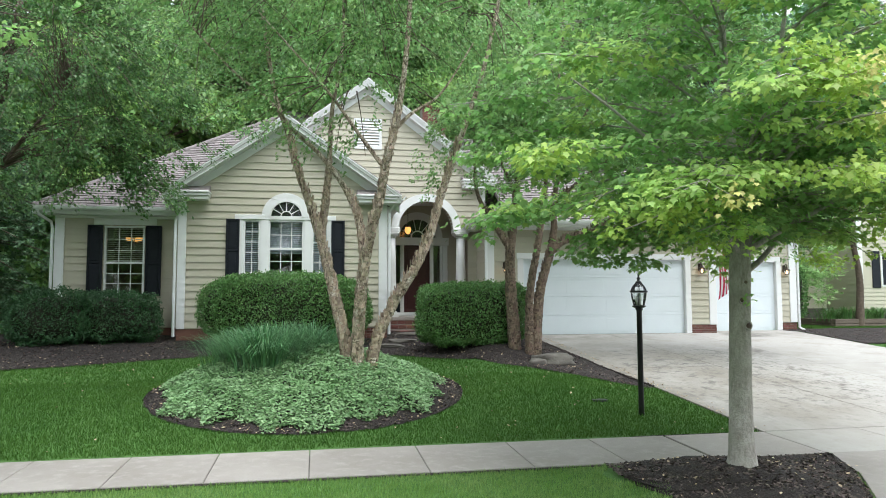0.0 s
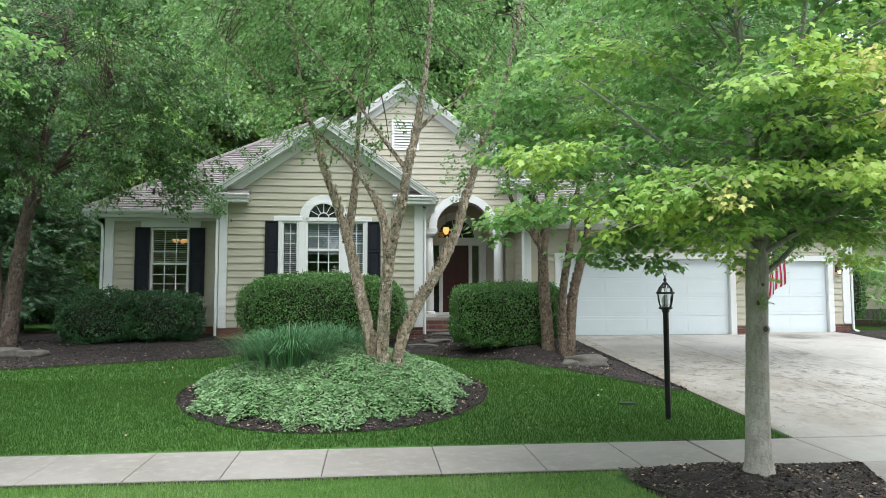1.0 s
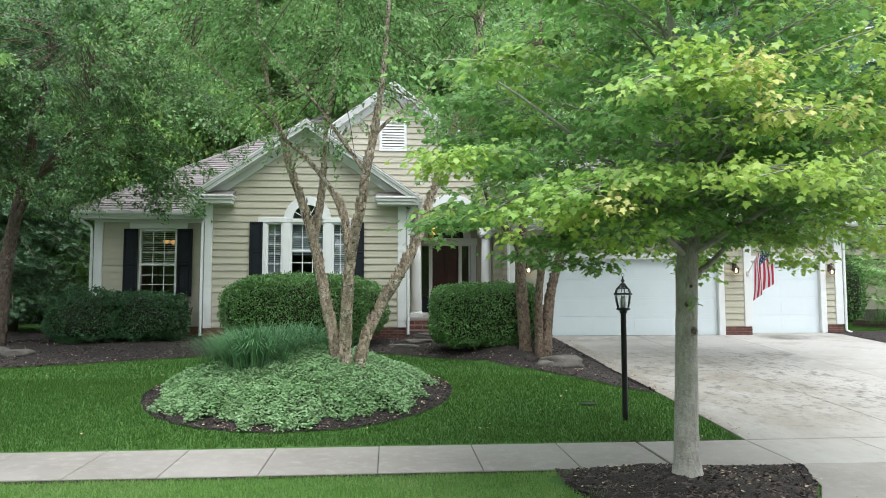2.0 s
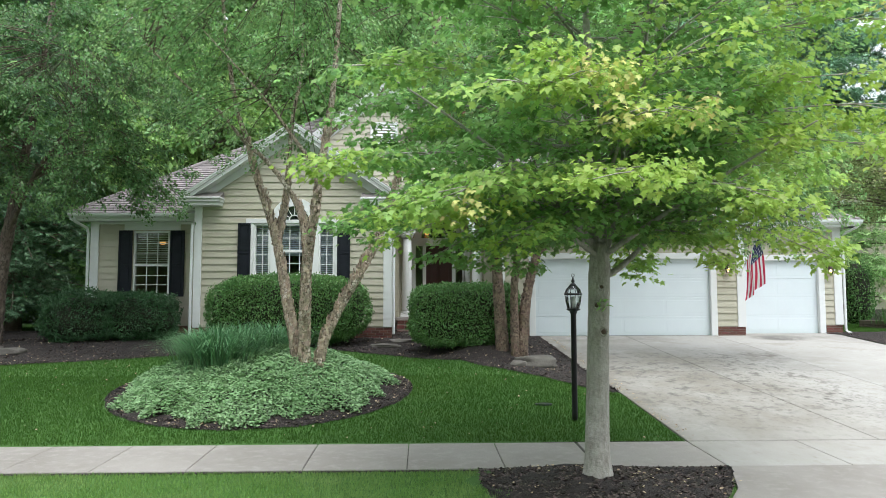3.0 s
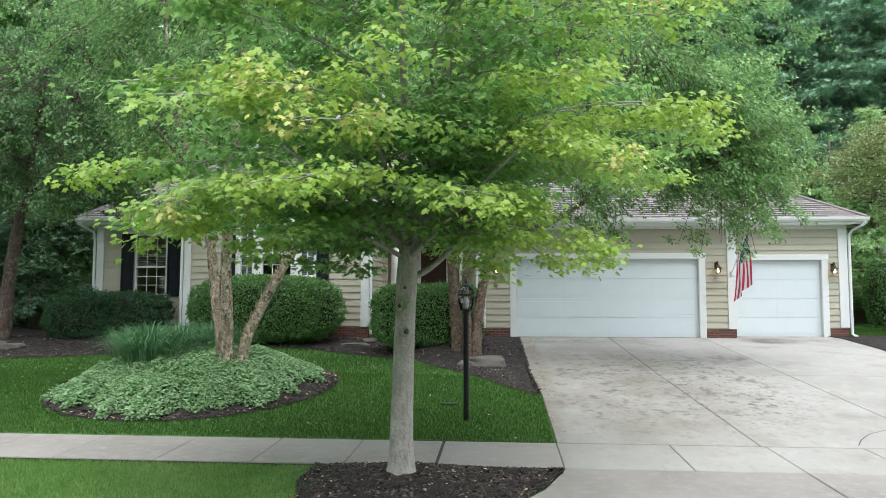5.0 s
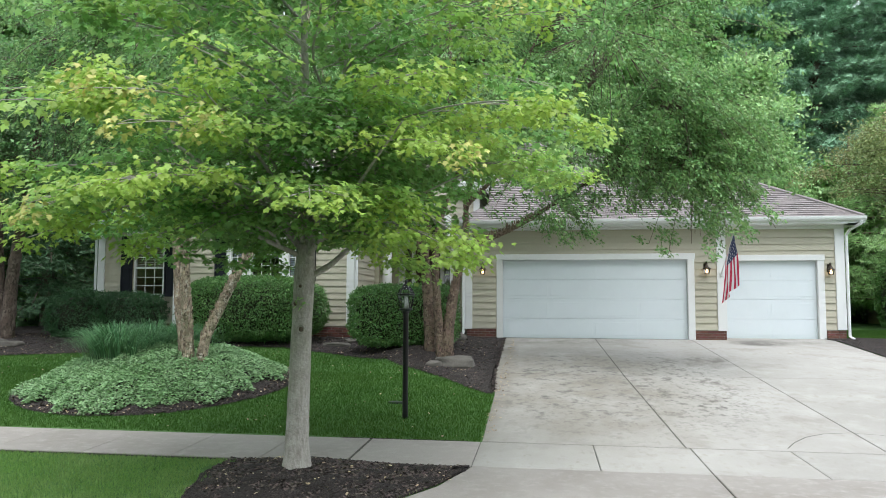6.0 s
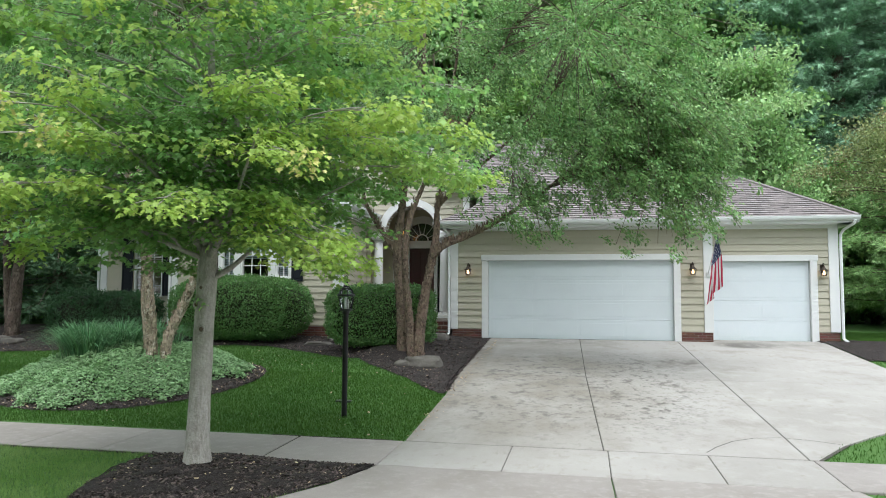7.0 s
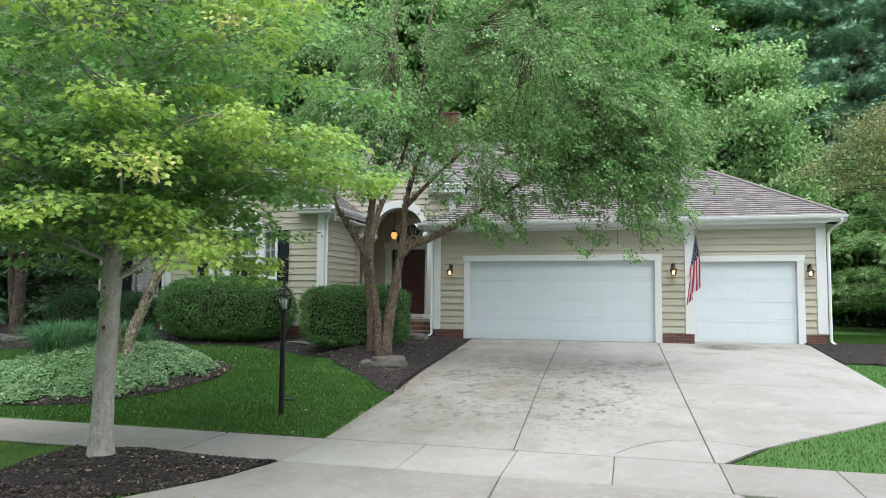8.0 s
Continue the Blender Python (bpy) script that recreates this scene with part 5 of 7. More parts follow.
# ---- the street maple ----
def street_maple(x, y, z, seed, label, full=True):
    rng = np.random.default_rng(seed)
    tree = thing("maple_tree", (x, y, z), label, "tree", "street maples")
    g = Geo()
    P = lambda *q: [(x + a, y + b, z + c) for a, b, c in q]
    line = curve(P((0, 0, -0.14), (0, 0, 0.0), (0, 0, 0.12), (0.0, 0, 0.35), (0.01, 0, 0.8), (0.03, 0.0, 1.5), (0.05, 0.0, 2.05), (0.06, 0, 2.3)), 6)
    girth = [float(np.interp(p.z - z, [-0.14, 0.0, 0.07, 0.16, 0.3, 0.6, 1.5, 2.0, 2.3], [0.180, 0.158, 0.143, 0.130, 0.121, 0.113, 0.104, 0.108, 0.09])) for p in line]
    g.tube(line, girth, 20, 0.02, rng)
    nodes = list(zip(line, girth))[-8:]
    part("trunk", g, MAPLEBARK, tree, "smooth grey trunk with branch scars", smooth=True)
    for a, c, r in ((0.035, 1.42, 0.036), (-0.03, 1.68, 0.030), (0.02, 1.86, 0.026)):
        # a healed collar round a dark heart
        o = Vector((x + 0.02 + a, y - 0.104, z + c))
        ring = [o + Vector((math.cos(w) * r, 0.004 * abs(math.cos(w)), math.sin(w) * r * 1.15)) for w in [math.pi * q / 6 for q in range(13)]]
        scar = part("branch_scar", Geo().tube(ring, [0.011] * 13, 6, 0.1, rng), MAPLEBARK, tree, "healed branch scar with a raised collar", smooth=True)
        part("heart", Geo().tube([o + Vector((0, 0.012, 0)), o + Vector((0, -0.006, 0))], [r * 0.85, r * 0.6], 10), TWIG, scar, "dark heart of the scar", smooth=True)
    sprig = np.array([(x + 0.05 + 0.05 * math.cos(q), y - 0.13, z + 1.70 + 0.05 * math.sin(q)) for q in range(7)])
    soup("sprig", *MAPLE, sprig, turns(rng, 7, 0.3, 0.9), rng.uniform(0.04, 0.065, 7), MAPLELEAF, tree, "small leafy sprig on the trunk", kind="stuff")
    g = Geo()
    lead = [
        (P((0.06, 0, 2.05), (0.05, 0.02, 2.75), (0.0, 0.06, 3.95), (-0.05, 0.05, 5.5), (0.0, 0, 7.3)), 0.085, 0.012),
        (P((0.07, -0.03, 2.1), (0.2, -0.05, 2.65), (0.4, -0.1, 3.65), (0.6, -0.15, 4.9), (0.7, -0.15, 6.5)), 0.058, 0.010),
        (P((0.07, 0, 1.95), (0.3, 0.05, 2.08), (0.6, 0.1, 2.35), (1.1, 0.18, 2.75), (1.7, 0.2, 3.05)), 0.042, 0.006),
        (P((0.05, 0, 2.2), (-0.25, -0.1, 2.55), (-0.8, -0.3, 3.0), (-1.5, -0.4, 3.5), (-2.1, -0.4, 3.9)), 0.040, 0.006),
        (P((0.05, 0, 2.25), (0.1, 0.4, 2.8), (0.2, 1.0, 3.5), (0.3, 1.8, 4.2)), 0.040, 0.006),
        (P((0.05, 0, 2.3), (0.0, -0.45, 2.7), (-0.05, -1.1, 3.05), (-0.1, -2.0, 3.35)), 0.036, 0.006),
        (P((0.06, 0, 2.15), (0.5, -0.45, 2.5), (0.95, -1.0, 2.85), (1.4, -1.6, 3.15)), 0.034, 0.006),
        (P((0.06, 0, 2.15), (-0.4, -0.4, 2.4), (-0.7, -0.6, 2.65), (-0.95, -0.75, 2.9)), 0.030, 0.006),
    ]
    nodes += stems(g, lead, rng, 8, 0.03)
    env = ([2.0, 2.4, 2.9, 3.4, 4.2, 5.2, 6.3, 7.4, 8.4], [1.1, 2.1, 2.9, 3.15, 3.2, 2.95, 2.4, 1.5, 0.5])
    C, F, D, off = [], [], [], Vector((seed * 1.7, 2.0, 5.0))
    count = 150 if full else 180
    # long boughs over the street side: heading in degrees, height, reach
    long = [(-96, 3.05, 2.95), (-99, 2.65, 2.95), (-88, 3.4, 2.85), (-104, 3.3, 2.7), (-52, 3.4, 2.6), (-30, 3.35, 3.0), (-8, 3.3, 3.0), (-150, 2.75, 2.7), (-128, 2.7, 2.6), (172, 2.75, 2.9), (-70, 2.6, 2.3), (20, 3.12, 3.0), (40, 3.4, 3.2), (55, 3.8, 3.1), (35, 3.15, 3.1), (62, 3.15, 2.8), (135, 3.1, 3.0), (150, 2.7, 2.8), (122, 3.5, 3.0)] if full else []
    for i in range(count + len(long)):
        # one bough: it leaves a leader, rises, levels out and carries flat sprays on both sides
        h = 2.25 + 5.3 * ((i + rng.uniform(0, 1)) / count) ** 1.1
        az = i * 2.39996 + rng.normal(0, 0.3)
        reach = float(np.interp(h, *env)) * rng.uniform(0.55, 1.08)
        if i >= count:
            az, h, reach = radians(long[i - count][0]), long[i - count][1], long[i - count][2]
        ca, sa = math.cos(az), math.sin(az)
        if i < count and (noise.noise(Vector((ca * 1.3, sa * 1.3, h * 0.9)) + off) < -0.22 or (full and h > 4.6 and i % 3 == 0) or (full and sa > 0 and ca < 0.3 and h > 3.1 and i % 2) or (full and 2.8 < h < 4.8 and -0.37 < math.sin(az + math.pi / 2 - 0.17) < 0.2 and sa < 0)):
            continue
        rise = 0.06 + 0.12 * (h - 2.2) * 0.6
        sag = rng.uniform(0.06, 0.22) + (0.34 if h < 3.1 else 0.0) * rng.uniform(0.2, 1.0)
        root = Vector((x + 0.05, y, z + h - rise * reach * 0.7))
        tip = Vector((x + 0.05 + reach * ca, y + reach * sa, z + h + rise * reach * 0.3))
        at = lambda t: root.lerp(tip, t) + Vector((0, 0, 0.22 * math.sin(math.pi * t) - sag * t * t))
        k = min(nodes, key=lambda q: (q[0] - at(0.12)).length + (1.5 if q[0].z > at(0.12).z else 0))[0]
        wire = curve([k] + [at(t) for t in (0.25, 0.5, 0.75, 0.97)], 3)
        g.tube(wire, [0.017 - 0.0140 * q / (len(wire) - 1) for q in range(len(wire))], 5, caps=False)
        for q in range(int(6 + reach * (4.8 if full else 3.8))):
            t = 0.14 + 0.88 * rng.uniform(0, 1) ** 0.8
            side = rng.uniform(-1, 1) * (0.58 - 0.40 * t) * reach * 0.62
            c = at(t) + Vector((-sa * side, ca * side, -0.10 * abs(side) + rng.normal(0, 0.03)))
            if abs(side) > 0.15:
                g.tube(curve([at(max(0.1, t - 0.1)), at(t).lerp(c, 0.5) + Vector((0, 0, 0.03)), c], 2), [0.006, 0.005, 0.004, 0.0035, 0.003], 4, caps=False)
            C.append(tuple(c))
            F.append(t * min(1.0, reach / float(np.interp(h, *env))))
            D.append((ca, sa))
    part("branchwork", g, MAPLEBARK, tree, "slender grey limbs", smooth=True, kind="stuff")
    C, F, D = np.array(C), np.array(F), np.array(D)
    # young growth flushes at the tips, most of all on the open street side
    # weights also paint a brighter street side and shaded top into leaf colour
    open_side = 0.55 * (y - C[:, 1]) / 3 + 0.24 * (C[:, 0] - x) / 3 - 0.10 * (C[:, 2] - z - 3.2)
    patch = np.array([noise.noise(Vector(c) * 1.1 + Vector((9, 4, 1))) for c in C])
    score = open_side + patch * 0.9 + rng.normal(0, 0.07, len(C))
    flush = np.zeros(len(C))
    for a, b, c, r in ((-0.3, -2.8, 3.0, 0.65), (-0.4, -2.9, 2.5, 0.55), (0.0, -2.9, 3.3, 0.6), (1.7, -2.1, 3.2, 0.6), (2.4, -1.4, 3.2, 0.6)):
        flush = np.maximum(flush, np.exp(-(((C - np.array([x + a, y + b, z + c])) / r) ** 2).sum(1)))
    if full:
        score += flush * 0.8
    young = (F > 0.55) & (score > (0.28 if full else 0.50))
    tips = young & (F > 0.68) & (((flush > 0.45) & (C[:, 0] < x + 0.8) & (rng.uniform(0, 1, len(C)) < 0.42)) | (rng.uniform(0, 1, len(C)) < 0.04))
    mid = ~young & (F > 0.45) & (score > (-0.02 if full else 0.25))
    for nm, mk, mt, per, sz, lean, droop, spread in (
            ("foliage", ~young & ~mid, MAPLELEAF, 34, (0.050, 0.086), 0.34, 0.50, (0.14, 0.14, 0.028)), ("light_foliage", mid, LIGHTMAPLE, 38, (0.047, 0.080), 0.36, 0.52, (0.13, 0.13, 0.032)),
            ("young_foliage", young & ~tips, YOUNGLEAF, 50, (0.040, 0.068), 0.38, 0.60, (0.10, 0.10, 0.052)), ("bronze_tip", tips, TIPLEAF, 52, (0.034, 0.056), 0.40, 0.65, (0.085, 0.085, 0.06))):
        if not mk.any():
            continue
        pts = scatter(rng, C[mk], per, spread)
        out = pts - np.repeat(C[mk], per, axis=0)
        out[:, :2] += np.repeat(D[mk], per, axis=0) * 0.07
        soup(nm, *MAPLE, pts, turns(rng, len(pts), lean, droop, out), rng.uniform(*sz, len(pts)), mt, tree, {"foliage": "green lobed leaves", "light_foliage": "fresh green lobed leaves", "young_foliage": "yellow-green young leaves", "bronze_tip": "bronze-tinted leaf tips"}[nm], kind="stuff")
    return tree


street_maple(4.32, 6.74, -0.72, 11, "young street maple with green and yellow-green leaves")
street_maple(-6.1, 6.4, -0.86, 23, "young street maple with a dense green crown beside the sidewalk", False)


# ---- river birches ----
def birch(base, lines, blobs, seed, label, per=30, boughs=150, size=(0.05, 0.09), strand=0.45, material=None, bark=None, cut=-0.25):
    rng = np.random.default_rng(seed)
    tree = thing("birch_tree", base, label, "tree")
    nodes = []
    flakes = Geo()
    for l in lines:
        g = Geo()
        own = stems(g, [l], rng, 16, 0.115, 18)
        nodes += own
        part("trunk", g, bark or BIRCHBARK, tree, "brown scaly bark" if bark else "tan and cinnamon peeling bark", smooth=True)
        for p, r in own:
            for _ in range(8 if r > 0.045 and p.z < 6 else 0):
                w = rng.uniform(0, 6.28)
                q = Vector((math.cos(w), math.sin(w), 0))
                s = Vector((-q.y, q.x, 0)) * r * rng.uniform(0.12, 0.4)
                o, up = p + q * (r * 0.97) + Vector((0, 0, rng.uniform(-0.06, 0.06))), rng.uniform(0.025, 0.11)
                flakes.poly([o - s, o + s, o + q * rng.uniform(0.003, 0.020) + s * 1.1 + Vector((0, 0, up)), o + q * rng.uniform(0.002, 0.015) - s * 0.8 + Vector((0, 0, up * 1.2))])
    part("bark_flake", flakes, {BROWNBARK: BROWNFLAKE, DARKBARK: DARKFLAKE}.get(bark, FLAKE), tree, "curling flakes of papery bark", kind="stuff")
    C, lines2 = sprays(rng, blobs, strand, seed, cut)
    g = Geo()
    limbs(g, nodes, [l[0] for l in lines2][:boughs], rng, 0.014, 0.2)
    for a, b in lines2[:boughs]:
        a, b = Vector(a), Vector(b)
        g.tube(curve([a, a.lerp(b, 0.5) + Vector((0, 0, strand * 0.25)), b], 3), [0.012, 0.010, 0.009, 0.007, 0.006, 0.005, 0.004], 4, caps=False)
    part("branchwork", g, TWIG, tree, "thin dark branches", smooth=True, kind="stuff")
    # leaves hang along short drooping twigs that run outwards from the stem
    out = C[:, :2] - np.array([base[0], base[1]])
    out = out / (np.linalg.norm(out, axis=1)[:, None] + 0.3) + rng.normal(0, 0.45, out.shape)
    run = np.concatenate([out * 0.55, -rng.uniform(0.35, 1.0, (len(C), 1))], 1) * rng.uniform(0.22, 0.55, (len(C), 1))
    f = rng.uniform(0, 1, (len(C) * per, 1))
    pts = np.repeat(C, per, axis=0) + np.repeat(run, per, axis=0) * (f - 0.25) + rng.normal(size=(len(C) * per, 3)) * np.array([0.07, 0.07, 0.03])
    soup("foliage", *LEAF, pts, turns(rng, len(pts), 0.5, 0.6, np.repeat(out, per, axis=0)), rng.uniform(*size, len(pts)), material or BIRCHLEAF, tree, "small drooping green leaves", kind="stuff")
    return tree


birch((0.80, 11.35, -0.22), [
    ([(0.58, 11.40, -0.30), (0.52, 11.42, 0.3), (0.38, 11.5, 0.92), (0.25, 11.65, 1.48), (0.10, 11.8, 2.07), (-0.09, 11.85, 2.66), (-0.29, 11.85, 3.23), (-0.42, 11.85, 3.75), (-0.66, 11.9, 4.5), (-0.9, 11.9, 6.2), (-1.0, 12, 8.4)], 0.106, 0.025),
    ([(0.71, 11.25, -0.30), (0.71, 11.2, 0.38), (0.74, 11.05, 0.92), (0.78, 10.9, 1.45), (0.87, 10.7, 2.0), (0.98, 10.5, 2.45), (1.06, 10.3, 2.95), (1.17, 10.2, 3.45), (1.25, 10.1, 3.95), (1.32, 10.0, 4.6), (1.42, 9.95, 6.2), (1.5, 9.95, 8.4)], 0.106, 0.025),
    ([(0.92, 11.30, -0.30), (1.00, 11.28, 0.3), (1.28, 11.3, 0.92), (1.60, 11.2, 1.46), (1.88, 11.35, 2.03), (2.07, 11.5, 2.62), (2.24, 11.45, 3.18), (2.40, 11.25, 3.7), (2.55, 11.05, 4.21), (2.70, 10.9, 4.75), (2.95, 10.8, 6.0), (3.1, 10.7, 8.0)], 0.094, 0.022),
    ([(0.12, 11.8, 1.95), (0.19, 11.95, 2.45), (0.24, 12.05, 2.9), (0.27, 12.05, 3.4), (0.31, 12.1, 4.25), (0.46, 12.1, 5.2), (0.5, 12.0, 7.0)], 0.075, 0.02),
    ([(0.78, 10.9, 1.5), (0.72, 11.0, 2.1), (0.58, 11.1, 2.55), (0.34, 11.1, 2.95), (0.02, 11.1, 3.32), (-0.28, 11.1, 3.58), (-0.7, 11.1, 4.08), (-1.2, 11.1, 4.47), (-1.9, 11.0, 5.2)], 0.062, 0.014),
    ([(1.05, 10.35, 2.9), (0.7, 10.5, 3.4), (0.1, 10.5, 4.2), (-0.8, 10.5, 5.2)], 0.04, 0.010),
    ([(1.17, 10.2, 3.45), (1.45, 10.3, 3.75), (1.9, 10.4, 4.1), (2.4, 10.4, 4.9)], 0.035, 0.010),
], [((0.5, 11.2, 6.6), (4.0, 2.6, 2.2), 120), ((-1.6, 10.9, 5.4), (1.8, 1.4, 1.0), 20), ((2.7, 10.9, 5.4), (1.7, 1.3, 1.0), 20), ((0.6, 10.9, 4.1), (2.2, 1.2, 0.8), 16), ((0.9, 10.9, 4.9), (1.9, 1.2, 0.8), 22)],
    31, "three-stemmed river birch with peeling tan bark", 26, 150, strand=0.45)

birch((4.57, 15.05, 0.0), [
    ([(4.38, 15.1, -0.35), (4.35, 15.12, 0.27), (4.31, 15.15, 0.9), (4.27, 15.08, 1.4), (4.24, 14.95, 2.0), (4.29, 14.9, 2.5), (4.36, 14.9, 3.1), (4.44, 14.9, 3.8), (4.6, 14.95, 4.3), (4.75, 15.1, 5.5), (4.8, 15.1, 8.0)], 0.155, 0.03),
    ([(4.62, 14.85, -0.35), (4.60, 14.80, 0.3), (4.57, 14.66, 0.9), (4.57, 14.45, 1.4), (4.62, 14.2, 2.05), (4.70, 14.15, 2.6), (4.82, 14.3, 3.1), (5.1, 14.8, 4.2), (5.5, 15.1, 6.2), (5.7, 15.2, 8.2)], 0.10, 0.025),
    ([(4.76, 14.9, -0.35), (4.78, 14.87, 0.29), (4.86, 14.92, 0.9), (4.95, 14.89, 1.4), (5.10, 14.78, 2.0), (5.18, 14.75, 2.5), (5.2, 14.8, 3.15), (5.5, 14.8, 4.2), (6.1, 14.7, 5.4), (6.9, 14.6, 7.0)], 0.14, 0.02),
    ([(5.10, 14.78, 2.0), (5.36, 14.78, 2.22), (5.77, 14.8, 2.38), (6.46, 14.78, 2.70), (7.10, 14.74, 3.1), (7.55, 14.7, 3.37), (8.3, 14.6, 4.0), (9.3, 14.5, 4.9)], 0.078, 0.018),
    ([(4.24, 14.95, 2.05), (4.04, 14.9, 2.35), (3.70, 14.88, 2.85), (3.46, 14.85, 3.4), (3.42, 14.8, 4.3), (3.3, 14.7, 5.6)], 0.075, 0.018),
    ([(4.36, 14.9, 3.3), (4.16, 14.9, 3.73), (4.0, 14.9, 4.15), (3.85, 14.9, 5.2)], 0.05, 0.014),
    ([(5.2, 14.8, 3.1), (5.9, 14.6, 3.7), (6.8, 14.4, 4.4), (7.8, 14.2, 5.4)], 0.055, 0.014),
], [((8.2, 14.6, 6.5), (3.5, 2.8, 2.9), 96), ((9.6, 14.4, 4.9), (2.1, 1.9, 1.4), 78), ((9.9, 14.2, 3.6), (1.55, 1.2, 1.0), 50), ((6.9, 14.6, 3.5), (1.3, 1.0, 0.6), 26), ((8.1, 14.3, 3.9), (1.6, 1.2, 0.7), 26), ((5.0, 15.0, 6.6), (3.0, 2.4, 2.4), 62), ((4.9, 14.7, 4.6), (1.9, 1.4, 0.9), 24), ((3.6, 14.6, 4.9), (1.5, 1.2, 1.2), 44), ((6.9, 14.5, 4.5), (1.9, 1.5, 0.8), 16)],
    37, "multi-stemmed river birch with a wide drooping crown", 32, 280, (0.055, 0.10), strand=0.75, bark=BROWNBARK)

# this crown stands in shade, given by its darker leaf colour
birch((-7.7, 17.1, 0.05), [
    ([(-7.75, 17.1, -0.4), (-7.70, 17.1, 0.2), (-7.55, 17.05, 1.8), (-7.25, 17.0, 3.6), (-6.8, 16.8, 5.5), (-6.3, 16.6, 8.5)], 0.24, 0.05),
    ([(-7.85, 17.2, -0.4), (-7.9, 17.2, 0.2), (-8.1, 17.2, 2.0), (-8.2, 17.2, 4.0), (-8.0, 17.0, 7.0)], 0.16, 0.04),
    ([(-7.4, 17.0, 2.7), (-6.9, 16.7, 3.5), (-6.1, 16.3, 4.5), (-5.2, 16.0, 5.4)], 0.09, 0.02),
], [((-5.4, 15.8, 6.5), (4.5, 2.6, 2.8), 125), ((-4.5, 15.5, 4.5), (1.7, 1.0, 0.8), 20), ((-4.3, 15.2, 3.9), (1.6, 0.7, 0.6), 32), ((-7.6, 16.2, 4.7), (2.6, 1.8, 1.6), 40)],
    41, "tall birch with dark bark leaning over the lawn", 34, 200, (0.055, 0.10), strand=0.75, material=SHADEBIRCH, bark=DARKBARK)


# ---- hedges ----
def hedge(c, r, n, seed, material, label, size=(0.03, 0.056), sq=0.46, name="hedge", lump=0.075):
    rng = np.random.default_rng(seed)
    ob = thing(name, (c[0], c[1], ground_at(c[0], c[1])), label, "hedge")
    k = 2 / sq
    R = np.asarray(r)
    area = np.array([R[1] * R[2], R[0] * R[2], R[0] * R[1]])
    axis = rng.choice(3, n, p=area / area.sum())
    d = rng.uniform(-1, 1, (n, 3))
    d[np.arange(n), axis] = rng.choice([-1.0, 1.0], n)
    q = d / (np.abs(d) ** k).sum(1)[:, None] ** (1 / k)
    nz = np.array([noise.noise(Vector(p * np.asarray(r)) * 2.6 + Vector((seed, 0, 0))) + 0.6 * noise.noise(Vector(p * np.asarray(r)) * 6.5) for p in q])
    p = np.asarray(c) + q * R + q * (nz * lump - 0.01 + rng.normal(0, 0.03, n))[:, None]
    # a smooth solid core, coloured near-black for the shade behind the leaves
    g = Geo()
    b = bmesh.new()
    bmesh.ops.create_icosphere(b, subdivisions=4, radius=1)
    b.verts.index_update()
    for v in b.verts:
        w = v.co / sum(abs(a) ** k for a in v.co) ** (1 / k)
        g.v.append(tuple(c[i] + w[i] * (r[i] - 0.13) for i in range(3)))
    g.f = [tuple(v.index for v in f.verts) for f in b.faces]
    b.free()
    part("shade_core", g, SHRUBCORE, ob, "solid near-black core standing in for the shade among the leaves", smooth=True)
    soup("foliage", *OVAL, p, turns(rng, n, 0.9, 0.0), rng.uniform(*size, n), material, ob, "dense small clipped leaves", kind="stuff")
    return ob


hedge((-0.62, 17.02, 0.78), (1.97, 0.78, 0.82), 52000, 51, HEDGELEAF, "large rounded clipped green hedge under the window", sq=0.72)
hedge((3.60, 15.95, 0.66), (1.24, 0.74, 0.68), 36000, 53, HEDGELEAF, "square-clipped green hedge beside the entry")
hedge((-5.90, 17.75, 0.58), (0.98, 0.64, 0.62), 17000, 55, DARKLEAF, "low dark green yew hedge below the wing window", sq=0.74, lump=0.16)
hedge((-4.50, 17.85, 0.57), (0.92, 0.62, 0.61), 16000, 57, DARKLEAF, "low dark green yew hedge beside the corner board", sq=0.74, lump=0.16)

# ---- round bed: ground cover and ornamental grass ----
rng = np.random.default_rng(61)
n = 76000
a, f = rng.uniform(0, 2 * np.pi, n), np.sqrt(rng.uniform(0, 1, n))
edge = 1 + 0.05 * np.sin(a * 7) + 0.04 * np.sin(a * 17 + 1) + 0.03 * np.sin(a * 31)
cx, cy = -0.08 + 2.14 * f * edge * np.cos(a), 11.76 + 2.13 * f * edge * np.sin(a)
lump = np.array([noise.noise(Vector((p, q, 0)) * 2.4) + 0.7 * noise.noise(Vector((p, q, 3)) * 6) for p, q in zip(cx, cy)])
cz = ground_np(cx, cy) + 0.05 + 0.27 * (1 - f ** 7) * (0.75 + 0.35 * lump) + rng.uniform(-0.05, 0.03, n)
cover = thing("ground_cover", (-0.2, 11.7, -0.3), "low pale green variegated ground cover filling the round bed", "ground cover", kind="stuff")
soup("foliage", *OVAL, np.stack([cx, cy, cz], 1), turns(rng, n, 0.34, 0.15), rng.uniform(0.034, 0.060, n), COVERLEAF, cover)


